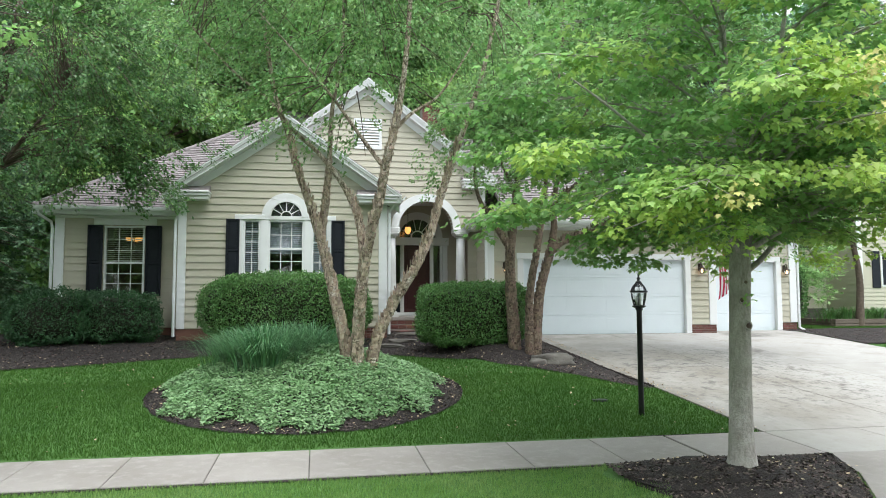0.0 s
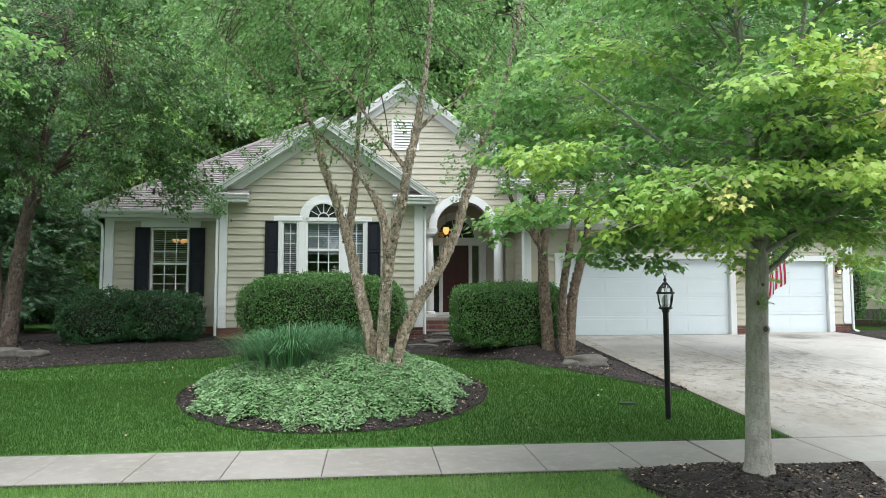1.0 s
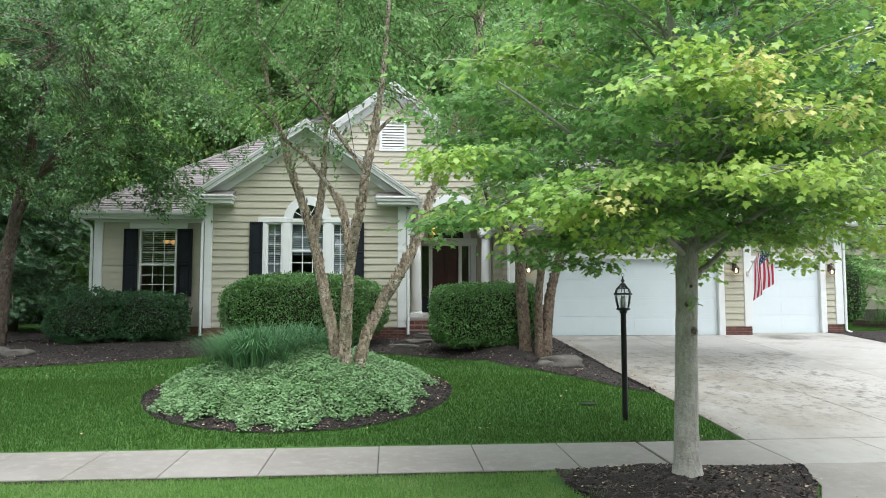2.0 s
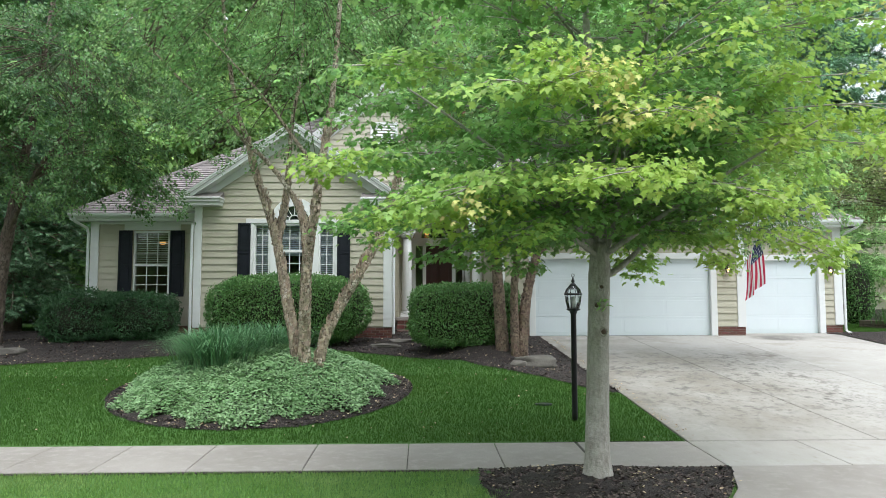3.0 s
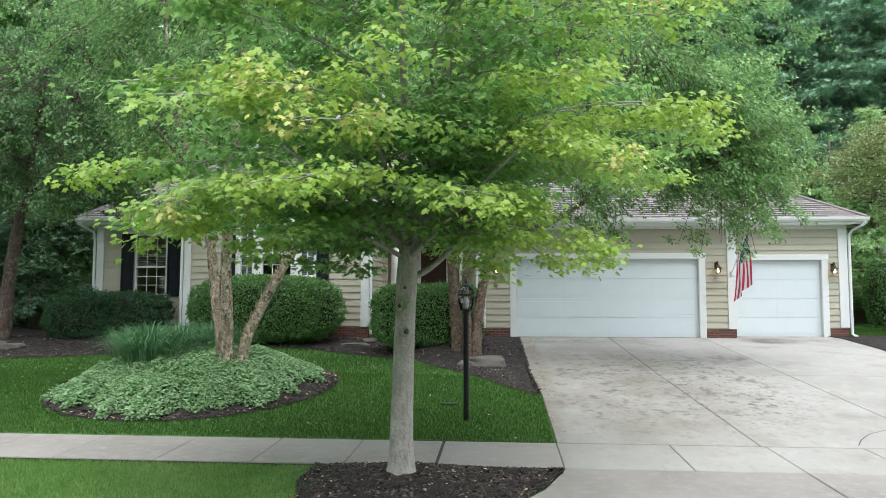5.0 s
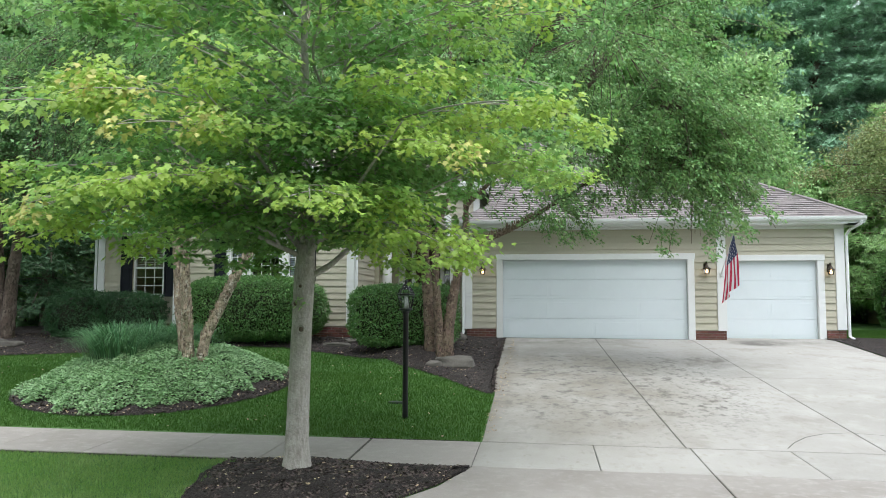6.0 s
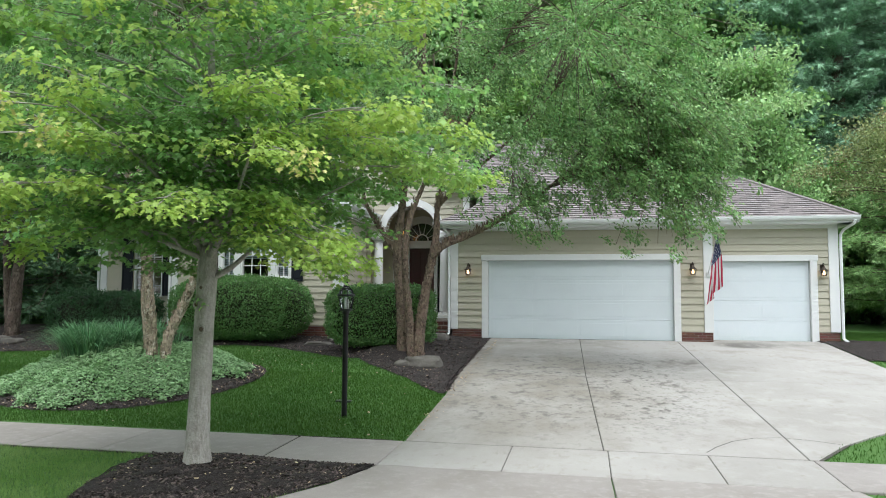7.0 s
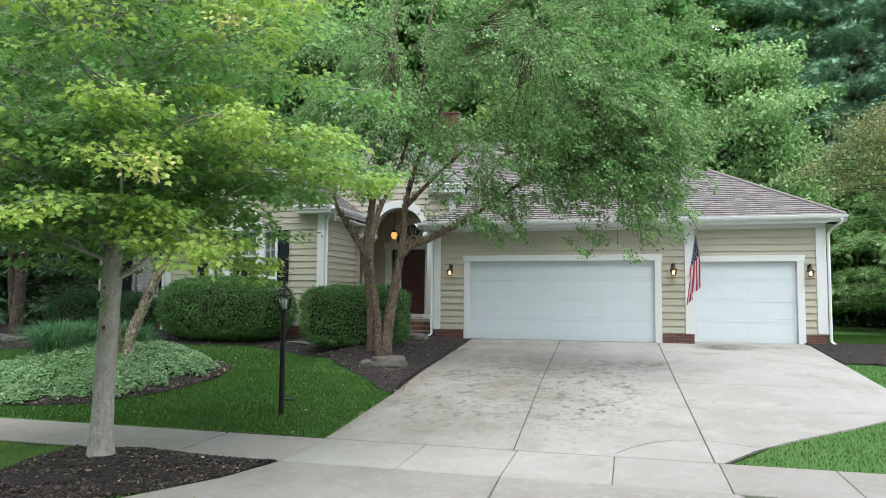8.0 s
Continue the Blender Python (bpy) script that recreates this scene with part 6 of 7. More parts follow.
def reeds(c, n, length, spread, seed, label, material, name="ornamental_grass", width=0.010):
    """A clump of arching blades, each a narrow folded ribbon."""
    rng = np.random.default_rng(seed)
    g = Geo()
    for _ in range(n):
        w, r = rng.uniform(0, 6.283), abs(rng.normal(0, 0.16))
        L = length * rng.uniform(0.6, 1.1)
        out = spread * rng.uniform(0.25, 1.0)
        dx, dy = math.cos(w), math.sin(w)
        x, y = c[0] + dx * r * 1.6, c[1] + dy * r
        side = Vector((-dy, dx, 0)) * width * rng.uniform(0.6, 1.1)
        base = len(g.v)
        for k in range(6):
            t = k / 5
            p = Vector((x + dx * out * t ** 1.5, y + dy * out * t ** 1.5, c[2] + L * (1.62 * t - (0.72 + 0.5 * out) * t * t)))
            q = side * (1 - t * 0.9)
            g.v += [tuple(p - q), tuple(p + q)]
        g.f += [(base + 2 * k, base + 2 * k + 1, base + 2 * k + 3, base + 2 * k + 2) for k in range(5)]
    ob = thing(name, c, label, "ornamental grass")
    part("blades", g, material, ob, "long arching blue-green blades")
    return ob


reeds((-0.72, 11.35, -0.15), 1000, 0.97, 0.92, 71, "arching clump of blue-green ornamental grass in the round bed", REED, width=0.012)
reeds((-1.15, 12.0, -0.17), 750, 0.92, 0.82, 72, "fine arching clump of blue-green ornamental grass in the round bed", REED, width=0.012)
reeds((-0.02, 12.35, -0.15), 850, 0.95, 0.80, 73, "smaller clump of blue-green ornamental grass behind the birch", REED, width=0.012)
reeds((-0.45, 11.95, -0.14), 900, 0.98, 0.88, 74, "tall clump of blue-green ornamental grass in the round bed", REED, width=0.012)

# ---- post lamp ----
lx, ly = 4.81, 9.97
lz = ground_at(lx, ly) - 0.01
post = thing("post_lamp", (lx, ly, lz), "black metal post lamp with a glass lantern in the lawn", "street lamp")
part("post", Geo().lathe(lx, ly, [(0.045, lz - 0.1), (0.042, lz + 0.1), (0.040, 0.80), (0.055, 0.82), (0.055, 0.85), (0.03, 0.86)], 16), BLACK, post, smooth=True)
lan = part("lantern_frame", Geo().lathe(lx, ly, [(0.06, 0.845), (0.10, 0.86), (0.10, 0.88), (0.05, 0.885)], 16), BLACK, post)
for k in range(6):
    w = math.pi * k / 3
    c, s = math.cos(w), math.sin(w)
    part("lantern_rib", Geo().tube([(lx + 0.082 * c, ly + 0.082 * s, 0.875), (lx + 0.108 * c, ly + 0.108 * s, 0.97), (lx + 0.122 * c, ly + 0.122 * s, 1.075)], [0.0042] * 3, 5), BLACK, lan)
part("glass_body", Geo().tube([(lx, ly, z) for z in (0.88, 0.97, 1.07)], [0.079, 0.105, 0.116], 16, caps=False), LAMPGLASS, lan, "clear glass").visible_shadow = False
part("lantern_ring", Geo().lathe(lx, ly, [(0.114, 1.073), (0.133, 1.078), (0.133, 1.100), (0.114, 1.104)], 18), BLACK, lan)
part("glass_dome", Geo().tube([(lx, ly, z) for z in (1.105, 1.16, 1.215)], [0.118, 0.097, 0.042], 16, caps=False), LAMPGLASS, lan, "clear glass").visible_shadow = False
for k in range(6):
    w = math.pi * k / 3
    part("dome_rib", Geo().tube([(lx + r * math.cos(w), ly + r * math.sin(w), z) for r, z in ((0.122, 1.10), (0.101, 1.16), (0.045, 1.218))], [0.005] * 3, 5), BLACK, lan)
part("lantern_cap", Geo().lathe(lx, ly, [(0.040, 1.212), (0.048, 1.22), (0.044, 1.235), (0.02, 1.25), (0.014, 1.262), (0.030, 1.28), (0.018, 1.30), (0.010, 1.31), (0.014, 1.325), (0.003, 1.35)], 14), BLACK, lan, smooth=True)
part("finial_loop", Geo().tube([(lx + 0.022 * math.cos(w), ly, 1.365 + 0.022 * math.sin(w)) for w in [math.pi * q / 7 for q in range(15)]], [0.004] * 15, 5), BLACK, lan)
part("chimney", Geo().tube([(lx, ly, z) for z in (0.885, 0.94, 1.03, 1.06)], [0.022, 0.032, 0.030, 0.022], 14), mat("frosted_glass", (0.72, 0.73, 0.72), 0.3, [(6, (0.66, 0.67, 0.66), 0.4, 0.7)], translucent=0.6), lan, "pale frosted glass chimney", smooth=True)
for k in range(3):
    w = 2.1 * k + 0.4
    part("candle_bulb", Geo().lathe(lx + 0.035 * math.cos(w), ly + 0.035 * math.sin(w), [(0.010, 0.88), (0.010, 0.96), (0.016, 0.985), (0.012, 1.01), (0.003, 1.03)], 8), WHITE, lan, smooth=True)

# ---- wall lamps by the garage doors ----
for x, y in ((5.20, 18.97), (11.08, 18.97), (14.44, 19.80)):
    wl = thing("wall_lamp", (x, y - 0.03, 1.75), "lit bronze carriage lamp on the siding beside a garage door", "wall lamp", "garage lamps")
    part("back_plate", Geo().box(x - 0.05, y - 0.045, 1.80, x + 0.05, y - 0.018, 2.02, 0.008), BRONZE, wl)
    part("arm", Geo().tube(curve([(x, y - 0.04, 1.97), (x, y - 0.10, 2.05), (x, y - 0.16, 2.03), (x, y - 0.16, 1.97)], 4), [0.011] * 13, 6), BRONZE, wl)
    part("hood", Geo().lathe(x, y - 0.16, [(0.01, 1.99), (0.03, 1.96), (0.05, 1.91), (0.10, 1.875), (0.105, 1.86), (0.05, 1.862)], 14), BRONZE, wl, smooth=True)
    part("glass_shade", Geo().tube([(x, y - 0.16, z) for z in (1.862, 1.80, 1.73)], [0.085, 0.08, 0.06], 14, caps=False), LAMPGLASS, wl, "clear glass").visible_shadow = False
    part("cage_ring", Geo().lathe(x, y - 0.16, [(0.06, 1.725), (0.068, 1.73), (0.06, 1.737), (0.02, 1.72)], 12), BRONZE, wl)
    part("bulb", Geo().lathe(x, y - 0.16, [(0.012, 1.86), (0.022, 1.83), (0.034, 1.79), (0.026, 1.76), (0.004, 1.745)], 10), BULB, wl, "glowing warm bulb", smooth=True)

# ---- porch lantern ----
px, py = 2.78, 21.1
pl = thing("porch_lantern", (px, py, 2.98), "lit amber pendant lantern under the porch ceiling", "pendant lamp")
part("chain", Geo().tube([(px, py, 3.95), (px, py, 3.26)], [0.008, 0.008], 6), BRONZE, pl)
part("canopy", Geo().lathe(px, py, [(0.06, 3.95), (0.05, 3.92), (0.01, 3.91)], 12), BRONZE, pl)
part("cap", Geo().lathe(px, py, [(0.015, 3.28), (0.05, 3.24), (0.10, 3.20), (0.10, 3.185)], 12), BRONZE, pl)
part("shade", Geo().lathe(px, py, [(0.075, 3.185), (0.098, 3.12), (0.085, 3.04), (0.035, 2.97)], 14), SHADE, pl, "glowing amber glass shade", smooth=True)

# ---- ceiling lamp behind the wing window ----
ch = thing("chandelier", (-4.88, 20.6, 2.6), "lit chandelier with glowing shades in the room behind the window", "ceiling lamp")
part("stem", Geo().tube([(-4.88, 20.6, 3.3), (-4.88, 20.6, 2.62)], [0.012, 0.012], 6), BRONZE, ch)
for k, dx in enumerate((-0.13, 0.13, 0.0)):
    dy = 0.0 if k < 2 else 0.22
    part("arm", Geo().tube(curve([(-4.88, 20.6, 2.62), (-4.88 + dx * 0.6, 20.6 + dy * 0.6, 2.55), (-4.88 + dx, 20.6 + dy, 2.62)], 4), [0.009] * 9, 5), BRONZE, ch)
    part("shade", Geo().lathe(-4.88 + dx, 20.6 + dy, [(0.03, 2.62), (0.075, 2.66), (0.09, 2.72)], 12), SHADE, ch, "glowing frosted glass shade", smooth=True)

# ---- flag on an angled pole ----
flag = thing("flag", (11.47, 18.93, 1.72), "red, white and blue striped flag hanging from an angled pole", "flag")
A, B = Vector((11.46, 18.90, 1.72)), Vector((11.56, 17.90, 2.78))
part("pole", Geo().tube([A, B], [0.013, 0.011], 8), ALUPOLE, flag, "white metal pole")
part("finial", Geo().tube([B, B + (B - A).normalized() * 0.03, B + (B - A).normalized() * 0.06], [0.012, 0.024, 0.008], 8), mat("gilt", (0.55, 0.38, 0.08), 0.35, [(10, (0.45, 0.3, 0.06), 0.4, 0.7)], metal=0.8), flag, "gilt ball", smooth=True)
part("bracket", Geo().box(11.43, 18.885, 1.66, 11.51, 18.935, 1.80, 0.008), ALUPOLE, flag)


def cloth(s, f):
    """Point on the hanging cloth: s from the pole's tip down, f from the pole to the fly."""
    p = B.lerp(A, 0.03 + 0.64 * s)
    drop = 1.32 * f * (1 - 0.12 * s)
    pull = (B.lerp(A, 0.2) - p) * (0.14 * min(1.0, f * 1.6))
    fold = 0.05 * math.sin(s * 7.5 + f * 2.2) * min(1.0, f * 2.5) + 0.02 * math.sin(s * 15 + f * 5) * min(1.0, f * 2)
    return Vector((p.x + pull.x + fold + 0.06 * f ** 1.2 - 0.22 * s * f, p.y + pull.y * 0.8 - 0.06 * f + 0.03 * math.sin(f * 6), p.z + pull.z * 0.7 - drop))


for k in range(13):
    g = Geo()
    f0 = 0.40 if k < 7 else 0.0
    nf, ns = 14, 3
    for i in range(nf + 1):
        for j in range(ns + 1):
            g.v.append(tuple(cloth((k + j / ns) / 13, f0 + (1 - f0) * i / nf)))
    g.f = [(i * (ns + 1) + j, i * (ns + 1) + j + 1, (i + 1) * (ns + 1) + j + 1, (i + 1) * (ns + 1) + j) for i in range(nf) for j in range(ns)]
    part("stripe", g, RED if k % 2 == 0 else FLAGWHITE, flag, "red stripe" if k % 2 == 0 else "white stripe", smooth=True)
g = Geo()
for i in range(9):
    for j in range(15):
        g.v.append(tuple(cloth(7 / 13 * j / 14, 0.4 * i / 8)))
g.f = [(i * 15 + j, i * 15 + j + 1, (i + 1) * 15 + j + 1, (i + 1) * 15 + j) for i in range(8) for j in range(14)]
canton = part("canton", g, BLUE, flag, "dark blue field with white stars", smooth=True)
for i in range(6):
    for j in range(5):
        s0, f0 = 7 / 13 * (j + 0.5 + 0.25 * (i % 2)) / 5.5, 0.4 * (i + 0.6) / 6.2
        p, du, dv = cloth(s0, f0), (cloth(s0 + 0.02, f0) - cloth(s0, f0)).normalized(), (cloth(s0, f0 + 0.02) - cloth(s0, f0)).normalized()
        nn = du.cross(dv).normalized()
        for side in (1, -1):
            g = Geo().poly([p + nn * 0.004 * side + du * (math.cos(w) * r) + dv * (math.sin(w) * r) for w, r in [(math.pi * q / 5, 0.028 if q % 2 == 0 else 0.012) for q in range(10)]])
            part("star", g, FLAGWHITE, canton)


# ---- stones, lid, litter ----
def rock(c, r, seed, label):
    rng = np.random.default_rng(seed)
    b = bmesh.new()
    bmesh.ops.create_icosphere(b, subdivisions=3, radius=1)
    b.verts.index_update()
    g = Geo()
    for v in b.verts:
        q = Vector([math.copysign(abs(a) ** 0.7, a) for a in v.co])
        k = 1 + 0.30 * noise.noise(v.co * 1.6 + Vector((seed, 0, 0))) + 0.14 * noise.noise(v.co * 4.2 + Vector((0, seed, 0)))
        q.z = math.copysign(round(abs(q.z) * 3.2) / 3.2 * 0.55 + abs(q.z) * 0.45, q.z)
        g.v.append((c[0] + q.x * r[0] * k, c[1] + q.y * r[1] * k, c[2] + q.z * r[2] * k))
    g.f = [tuple(v.index for v in f.verts) for f in b.faces]
    b.free()
    return tagged(part("stone", g, STONE, smooth=True), label, "stone", "bed stones")


for i, (x, y, a, b, h) in enumerate(((4.98, 14.35, 0.44, 0.26, 0.14), (4.60, 14.22, 0.18, 0.14, 0.08), (4.55, 17.9, 0.28, 0.2, 0.12), (2.15, 17.3, 0.40, 0.25, 0.05), (1.75, 16.7, 0.34, 0.22, 0.05), (2.45, 18.5, 0.35, 0.22, 0.05), (-7.3, 16.2, 0.35, 0.25, 0.12), (-6.7, 16.1, 0.30, 0.2, 0.10), (-7.9, 15.9, 0.32, 0.22, 0.12), (17.1, 18.0, 0.45, 0.25, 0.09))):
    rock((x, y, ground_at(x, y) + h * 0.55), (a, b, h), i + 3, "grey-brown field stone lying in the mulch")
lid = Geo().lathe(0, 0, [(0.11, 0.0), (0.11, 0.025), (0.10, 0.03), (0.0, 0.03)], 20)
vx, vy = 4.5, 10.8
lid.v = [(vx + p[0] * 1.25, vy + p[1] * 0.8, ground_at(vx, vy) - 0.012 + p[2]) for p in lid.v]
tagged(part("valve_lid", lid, mat("green_plastic", (0.014, 0.022, 0.016), 0.6, [(9, (0.02, 0.03, 0.022), 0.4, 0.7)])), "dark green plastic valve box lid set in the lawn", "valve lid")

# ---- neighbouring house, seen past the garage ----
NB = thing("neighbour_house", (25, 31, 0.2), "neighbouring two-storey house with beige siding and white trim", "house")


def far_siding(name, F, u0, u1, z0, z1):
    g = Geo()
    z = z0
    while z < z1:
        g.prism([F(u0, 0.0, z), F(u0, 0.02, z), F(u0, 0.004, z + 0.178), F(u0, 0.0, z + 0.178)], F.u * (u1 - u0))
        z += 0.178
    wl = part(name, F.box(Geo(), u0, u1, -0.16, -0.002, -0.3, z1), SHEATH, NB, "beige lap-sided wall")
    part("siding", g, SIDING, wl, kind="stuff")


N1, N2, N3 = S(0, 28.8), S(0, 26.8), Face((23.2, 0), (0, 1), (-1, 0))
far_siding("wall", N1, 20.4, 23.2, 0.55, 6.2)
far_siding("wall", N2, 23.2, 32.0, 0.55, 6.2)
far_siding("wall", N3, 26.8, 28.8, 0.55, 6.2)
far_siding("wall", Face((20.4, 0), (0, 1), (-1, 0)), 28.8, 31.6, 0.55, 6.2)
part("wall", Geo().box(20.4, 31.5, -0.3, 32, 31.6, 6.2).box(31.9, 26.8, -0.3, 32, 31.6, 6.2), SHEATH, NB, "plain rear walls")
part("corner_board", N2.box(Geo(), 23.15, 23.4, -0.02, 0.04, 0.5, 6.2, 0.01), WHITE, NB)
part("corner_board", N1.box(Geo(), 20.36, 20.6, -0.02, 0.04, 0.5, 6.2, 0.01), WHITE, NB)
part("foundation", Geo().box(20.38, 28.75, -0.3, 23.2, 29, 0.55).box(23.18, 26.75, -0.3, 32, 27, 0.55), STONE, NB, "stone foundation")
wn1 = part("window", N2.box(Geo(), 24.3, 25.3, -0.02, 0.03, 1.5, 3.0, 0.01), WHITE, NB, "white-framed window")
part("pane", N2.box(Geo(), 24.38, 25.22, 0.025, 0.034, 1.58, 2.92), SHUTTER, wn1)
part("shutter", N2.box(Geo(), 23.85, 24.25, 0.0, 0.05, 1.45, 3.05, 0.01), SHUTTER, NB)
for sx in (-1, 1):
    e = 26.2 + sx * 6.2
    part("roof", Geo().prism([(e, 26.3, 6.1), (26.2, 26.3, 10.0), (26.2, 32.0, 10.0), (e, 32.0, 6.1)] if sx > 0 else [(e, 28.4, 6.1), (26.2, 28.4, 10.0), (26.2, 32.0, 10.0), (e, 32.0, 6.1)], (0, 0, -0.12)), ROOF, NB, "grey shingled roof")
    y0 = 26.26 if sx > 0 else 28.36
    part("rake_board", Geo().prism([(e, y0, 6.12), (26.2, y0, 10.02), (26.2, y0, 9.74), (e, y0, 5.84)], (0, 0.05, 0)), WHITE, NB)
part("gable_wall", Geo().prism([(20.4, 28.8, 6.15), (32.0, 28.8, 6.15), (26.2, 28.8, 9.75)], (0, 0.1, 0)), SIDING, NB)

raised = thing("raised_bed", (20.5, 22.4, 0), "low raised bed edged with dark weathered timbers", "raised bed")
for k in range(2):
    for x0, x1 in ((17.6, 20.4), (20.4, 23.6)):
        part("timber", Geo().box(x0, 21.5 + 0.004 * k, -0.05 + 0.17 * k, x1 - 0.01, 21.68, 0.11 + 0.17 * k, 0.012), TIMBER, raised)
    part("timber", Geo().box(17.6, 21.7, -0.05 + 0.17 * k, 17.76, 23.4, 0.11 + 0.17 * k, 0.012), TIMBER, raised)
part("soil", Geo().box(17.78, 21.69, -0.05, 23.6, 23.5, 0.24), MULCH, raised)
for i in range(9):
    reeds((17.95 + 0.62 * i + 0.1 * math.sin(i * 5), 22.1 + 0.2 * math.sin(i * 3), 0.2), 150, 0.62, 0.5, 80 + i, "clump of strap-leaved daylilies in the raised bed", HEDGELEAF, "daylily", 0.02)


# ---- woods behind and beside the house, and unseen trees added across the street ----
def woods_tree(at, height, blobs, seed, material, label, leaf=(0.20, 0.34), per=20, name="deciduous_tree", lean=0.0, dense=0.26):
    rng = np.random.default_rng(seed)
    x, y, z = at
    tree = thing(name, at, label, "tree")
    g = Geo()
    nodes = stems(g, [([(x, y, z - 0.3), (x + 0.1, y, z + height * 0.25), (x - 0.1 + lean, y + 0.1, z + height * 0.55), (x + lean, y, z + height * 0.92)], height * 0.016 + 0.06, 0.04)], rng, 9, 0.05)
    C, lines2 = sprays(rng, [((x + c[0], y + c[1], z + c[2]), r, int(n * dense)) for c, r, n in blobs], 0.35, seed, -0.4)
    limbs(g, nodes, [l[1] for l in lines2][:80], rng, 0.03)
    part("trunk", g, TWIG, tree, "dark trunk and limbs", smooth=True)
    pts = scatter(rng, C, per, (0.36, 0.36, 0.14) if leaf[1] > 0.15 else (0.2, 0.2, 0.08), 0.2)
    soup("crown", *LEAF, pts, turns(rng, len(pts), 0.7, 0.4), rng.uniform(*leaf, len(pts)), material, tree, "dense green leaves", kind="stuff")
    return tree


def tall(h, w):
    return [((0, 0, h * 0.62), (w, w, h * 0.36), 420), ((w * 0.5, -0.5, h * 0.38), (w * 0.7, w * 0.7, h * 0.16), 90), ((-w * 0.55, 0.2, h * 0.42), (w * 0.6, w * 0.7, h * 0.18), 90)]


wa = woods_tree((-9.0, 31.0, 0.15), 15.5, tall(15.5, 4.2), 101, WOODLEAF, "tall green broadleaf tree in the woods behind the house")
wb = woods_tree((-2.5, 33.5, 0.2), 17.0, tall(17.0, 4.6), 103, WOODLEAF, "tall green broadleaf tree in the woods behind the house")
wc = woods_tree((4.5, 33.0, 0.2), 15.0, tall(15.0, 4.4), 107, WOODLEAF, "tall green broadleaf tree in the woods behind the house")
for k, (src, x, y, turn, s) in enumerate(((wb, -14.5, 27, 60, 1), (wa, -20, 31, 130, 1), (wc, -16, 36, 200, 1), (wa, 10.5, 34, 80, 1), (wb, 1, 39, 250, 1), (wc, -7, 39, 10, 1), (wb, 12, 40, 150, 1), (wa, 5.5, 41, 300, 1), (wc, -26, 26, 45, 1), (wa, -13, 21, 20, 1), (wb, -19, 22, 300, 1), (wc, -12, 44, 75, 1), (wb, -22, 42, 215, 1), (wa, -4, 46, 160, 1), (wc, 9, 47, 110, 1), (wb, 17, 50, 20, 1), (wa, 24, 52, 50, 1), (wc, 31, 50, 270, 1), (wa, -30, 36, 310, 1), (wb, -1, 27.5, 130, 1), (wc, 8.5, 29.5, 30, 1),
                                        # unseen row added across the street, to be mirrored in the windows
                                        (wa, -14, -17, 15, 1), (wb, -6, -19, 75, 1), (wc, 2, -17, 140, 1), (wa, 10, -19, 210, 1), (wb, 18, -17, 280, 1), (wc, -22, -15, 330, 1), (wc, 27, -16, 30, 1))):
    copy_thing(src, pose(x, y, ground_at(x, y) if abs(y) < 60 else 0, 0, 0, turn))
th = woods_tree((-14.0, 25.5, 0.1), 9.0, [((0, 0, 4.2), (3.4, 3.2, 4.0), 380), ((0.5, 0, 1.6), (3.0, 2.8, 1.6), 140)], 117, WOODLEAF, "dense low-branched green tree at the woods' edge")
# copies at negative y: unseen, added to close gaps in the window reflections
for x, y, t in ((-11.5, 27.5, 80), (-18, 19.5, 170), (-22, 24, 260), (-16.5, 15.5, 20), (-8, 29, 130), (20.5, 33, 60), (25, 35.5, 200), (30, 33, 310), (16.5, 34, 15), (-20, -24, 40), (-13, -25, 110), (-6, -24, 200), (1, -25, 290), (8, -24, 330), (15, -25, 70), (22, -24, 150), (29, -23, 220), (-27, -20, 90)):
    copy_thing(th, pose(x, y, ground_at(x, y), 0, 0, t))
wd = woods_tree((-5.5, 31.0, 0.2), 22.0, tall(22.0, 6.0), 119, WOODLEAF, "very tall green broadleaf tree in the woods", (0.24, 0.40), 22)
for x, y, t in ((-12.5, 34, 60), (1.5, 32, 200), (8.0, 35, 300), (14.0, 39, 140), (-20, 30, 250), (-28, 30, 20)):
    copy_thing(wd, pose(x, y, ground_at(x, y), 0, 0, t))
lt = woods_tree((-8.0, 26.8, 0.15), 11.5, [((0, 0, 8.0), (3.0, 2.6, 3.0), 240), ((0.8, -0.4, 6.0), (2.4, 2.0, 1.8), 110)], 115, LITWOOD, "light green broadleaf tree just behind the house", (0.16, 0.28), 22)
for x, y, t in ((-3.6, 28.4, 140), (-5.7, 26.2, 200), (-12.6, 29.5, 260), (6.2, 28.8, 40)):
    copy_thing(lt, pose(x, y, ground_at(x, y), 0, 0, t))
woods_tree((14.9, 28.3, 0.1), 11.8, [((0, 0, 8.2), (2.1, 2.0, 3.4), 230), ((0.2, 0, 4.6), (2.2, 2.0, 1.8), 100)], 111, LIGHTLEAF, "slender light green tree behind the garage", (0.13, 0.24), 22)
woods_tree((18.6, 21.6, 0.05), 6.6, [((-1.0, -0.6, 5.4), (3.3, 2.4, 1.35), 230), ((-0.2, 0, 4.4), (2.2, 1.8, 0.8), 60)], 113, OLIVELEAF, "small olive-brown ornamental tree beside the garage", (0.06, 0.11), 30, "ornamental_tree", dense=0.34)


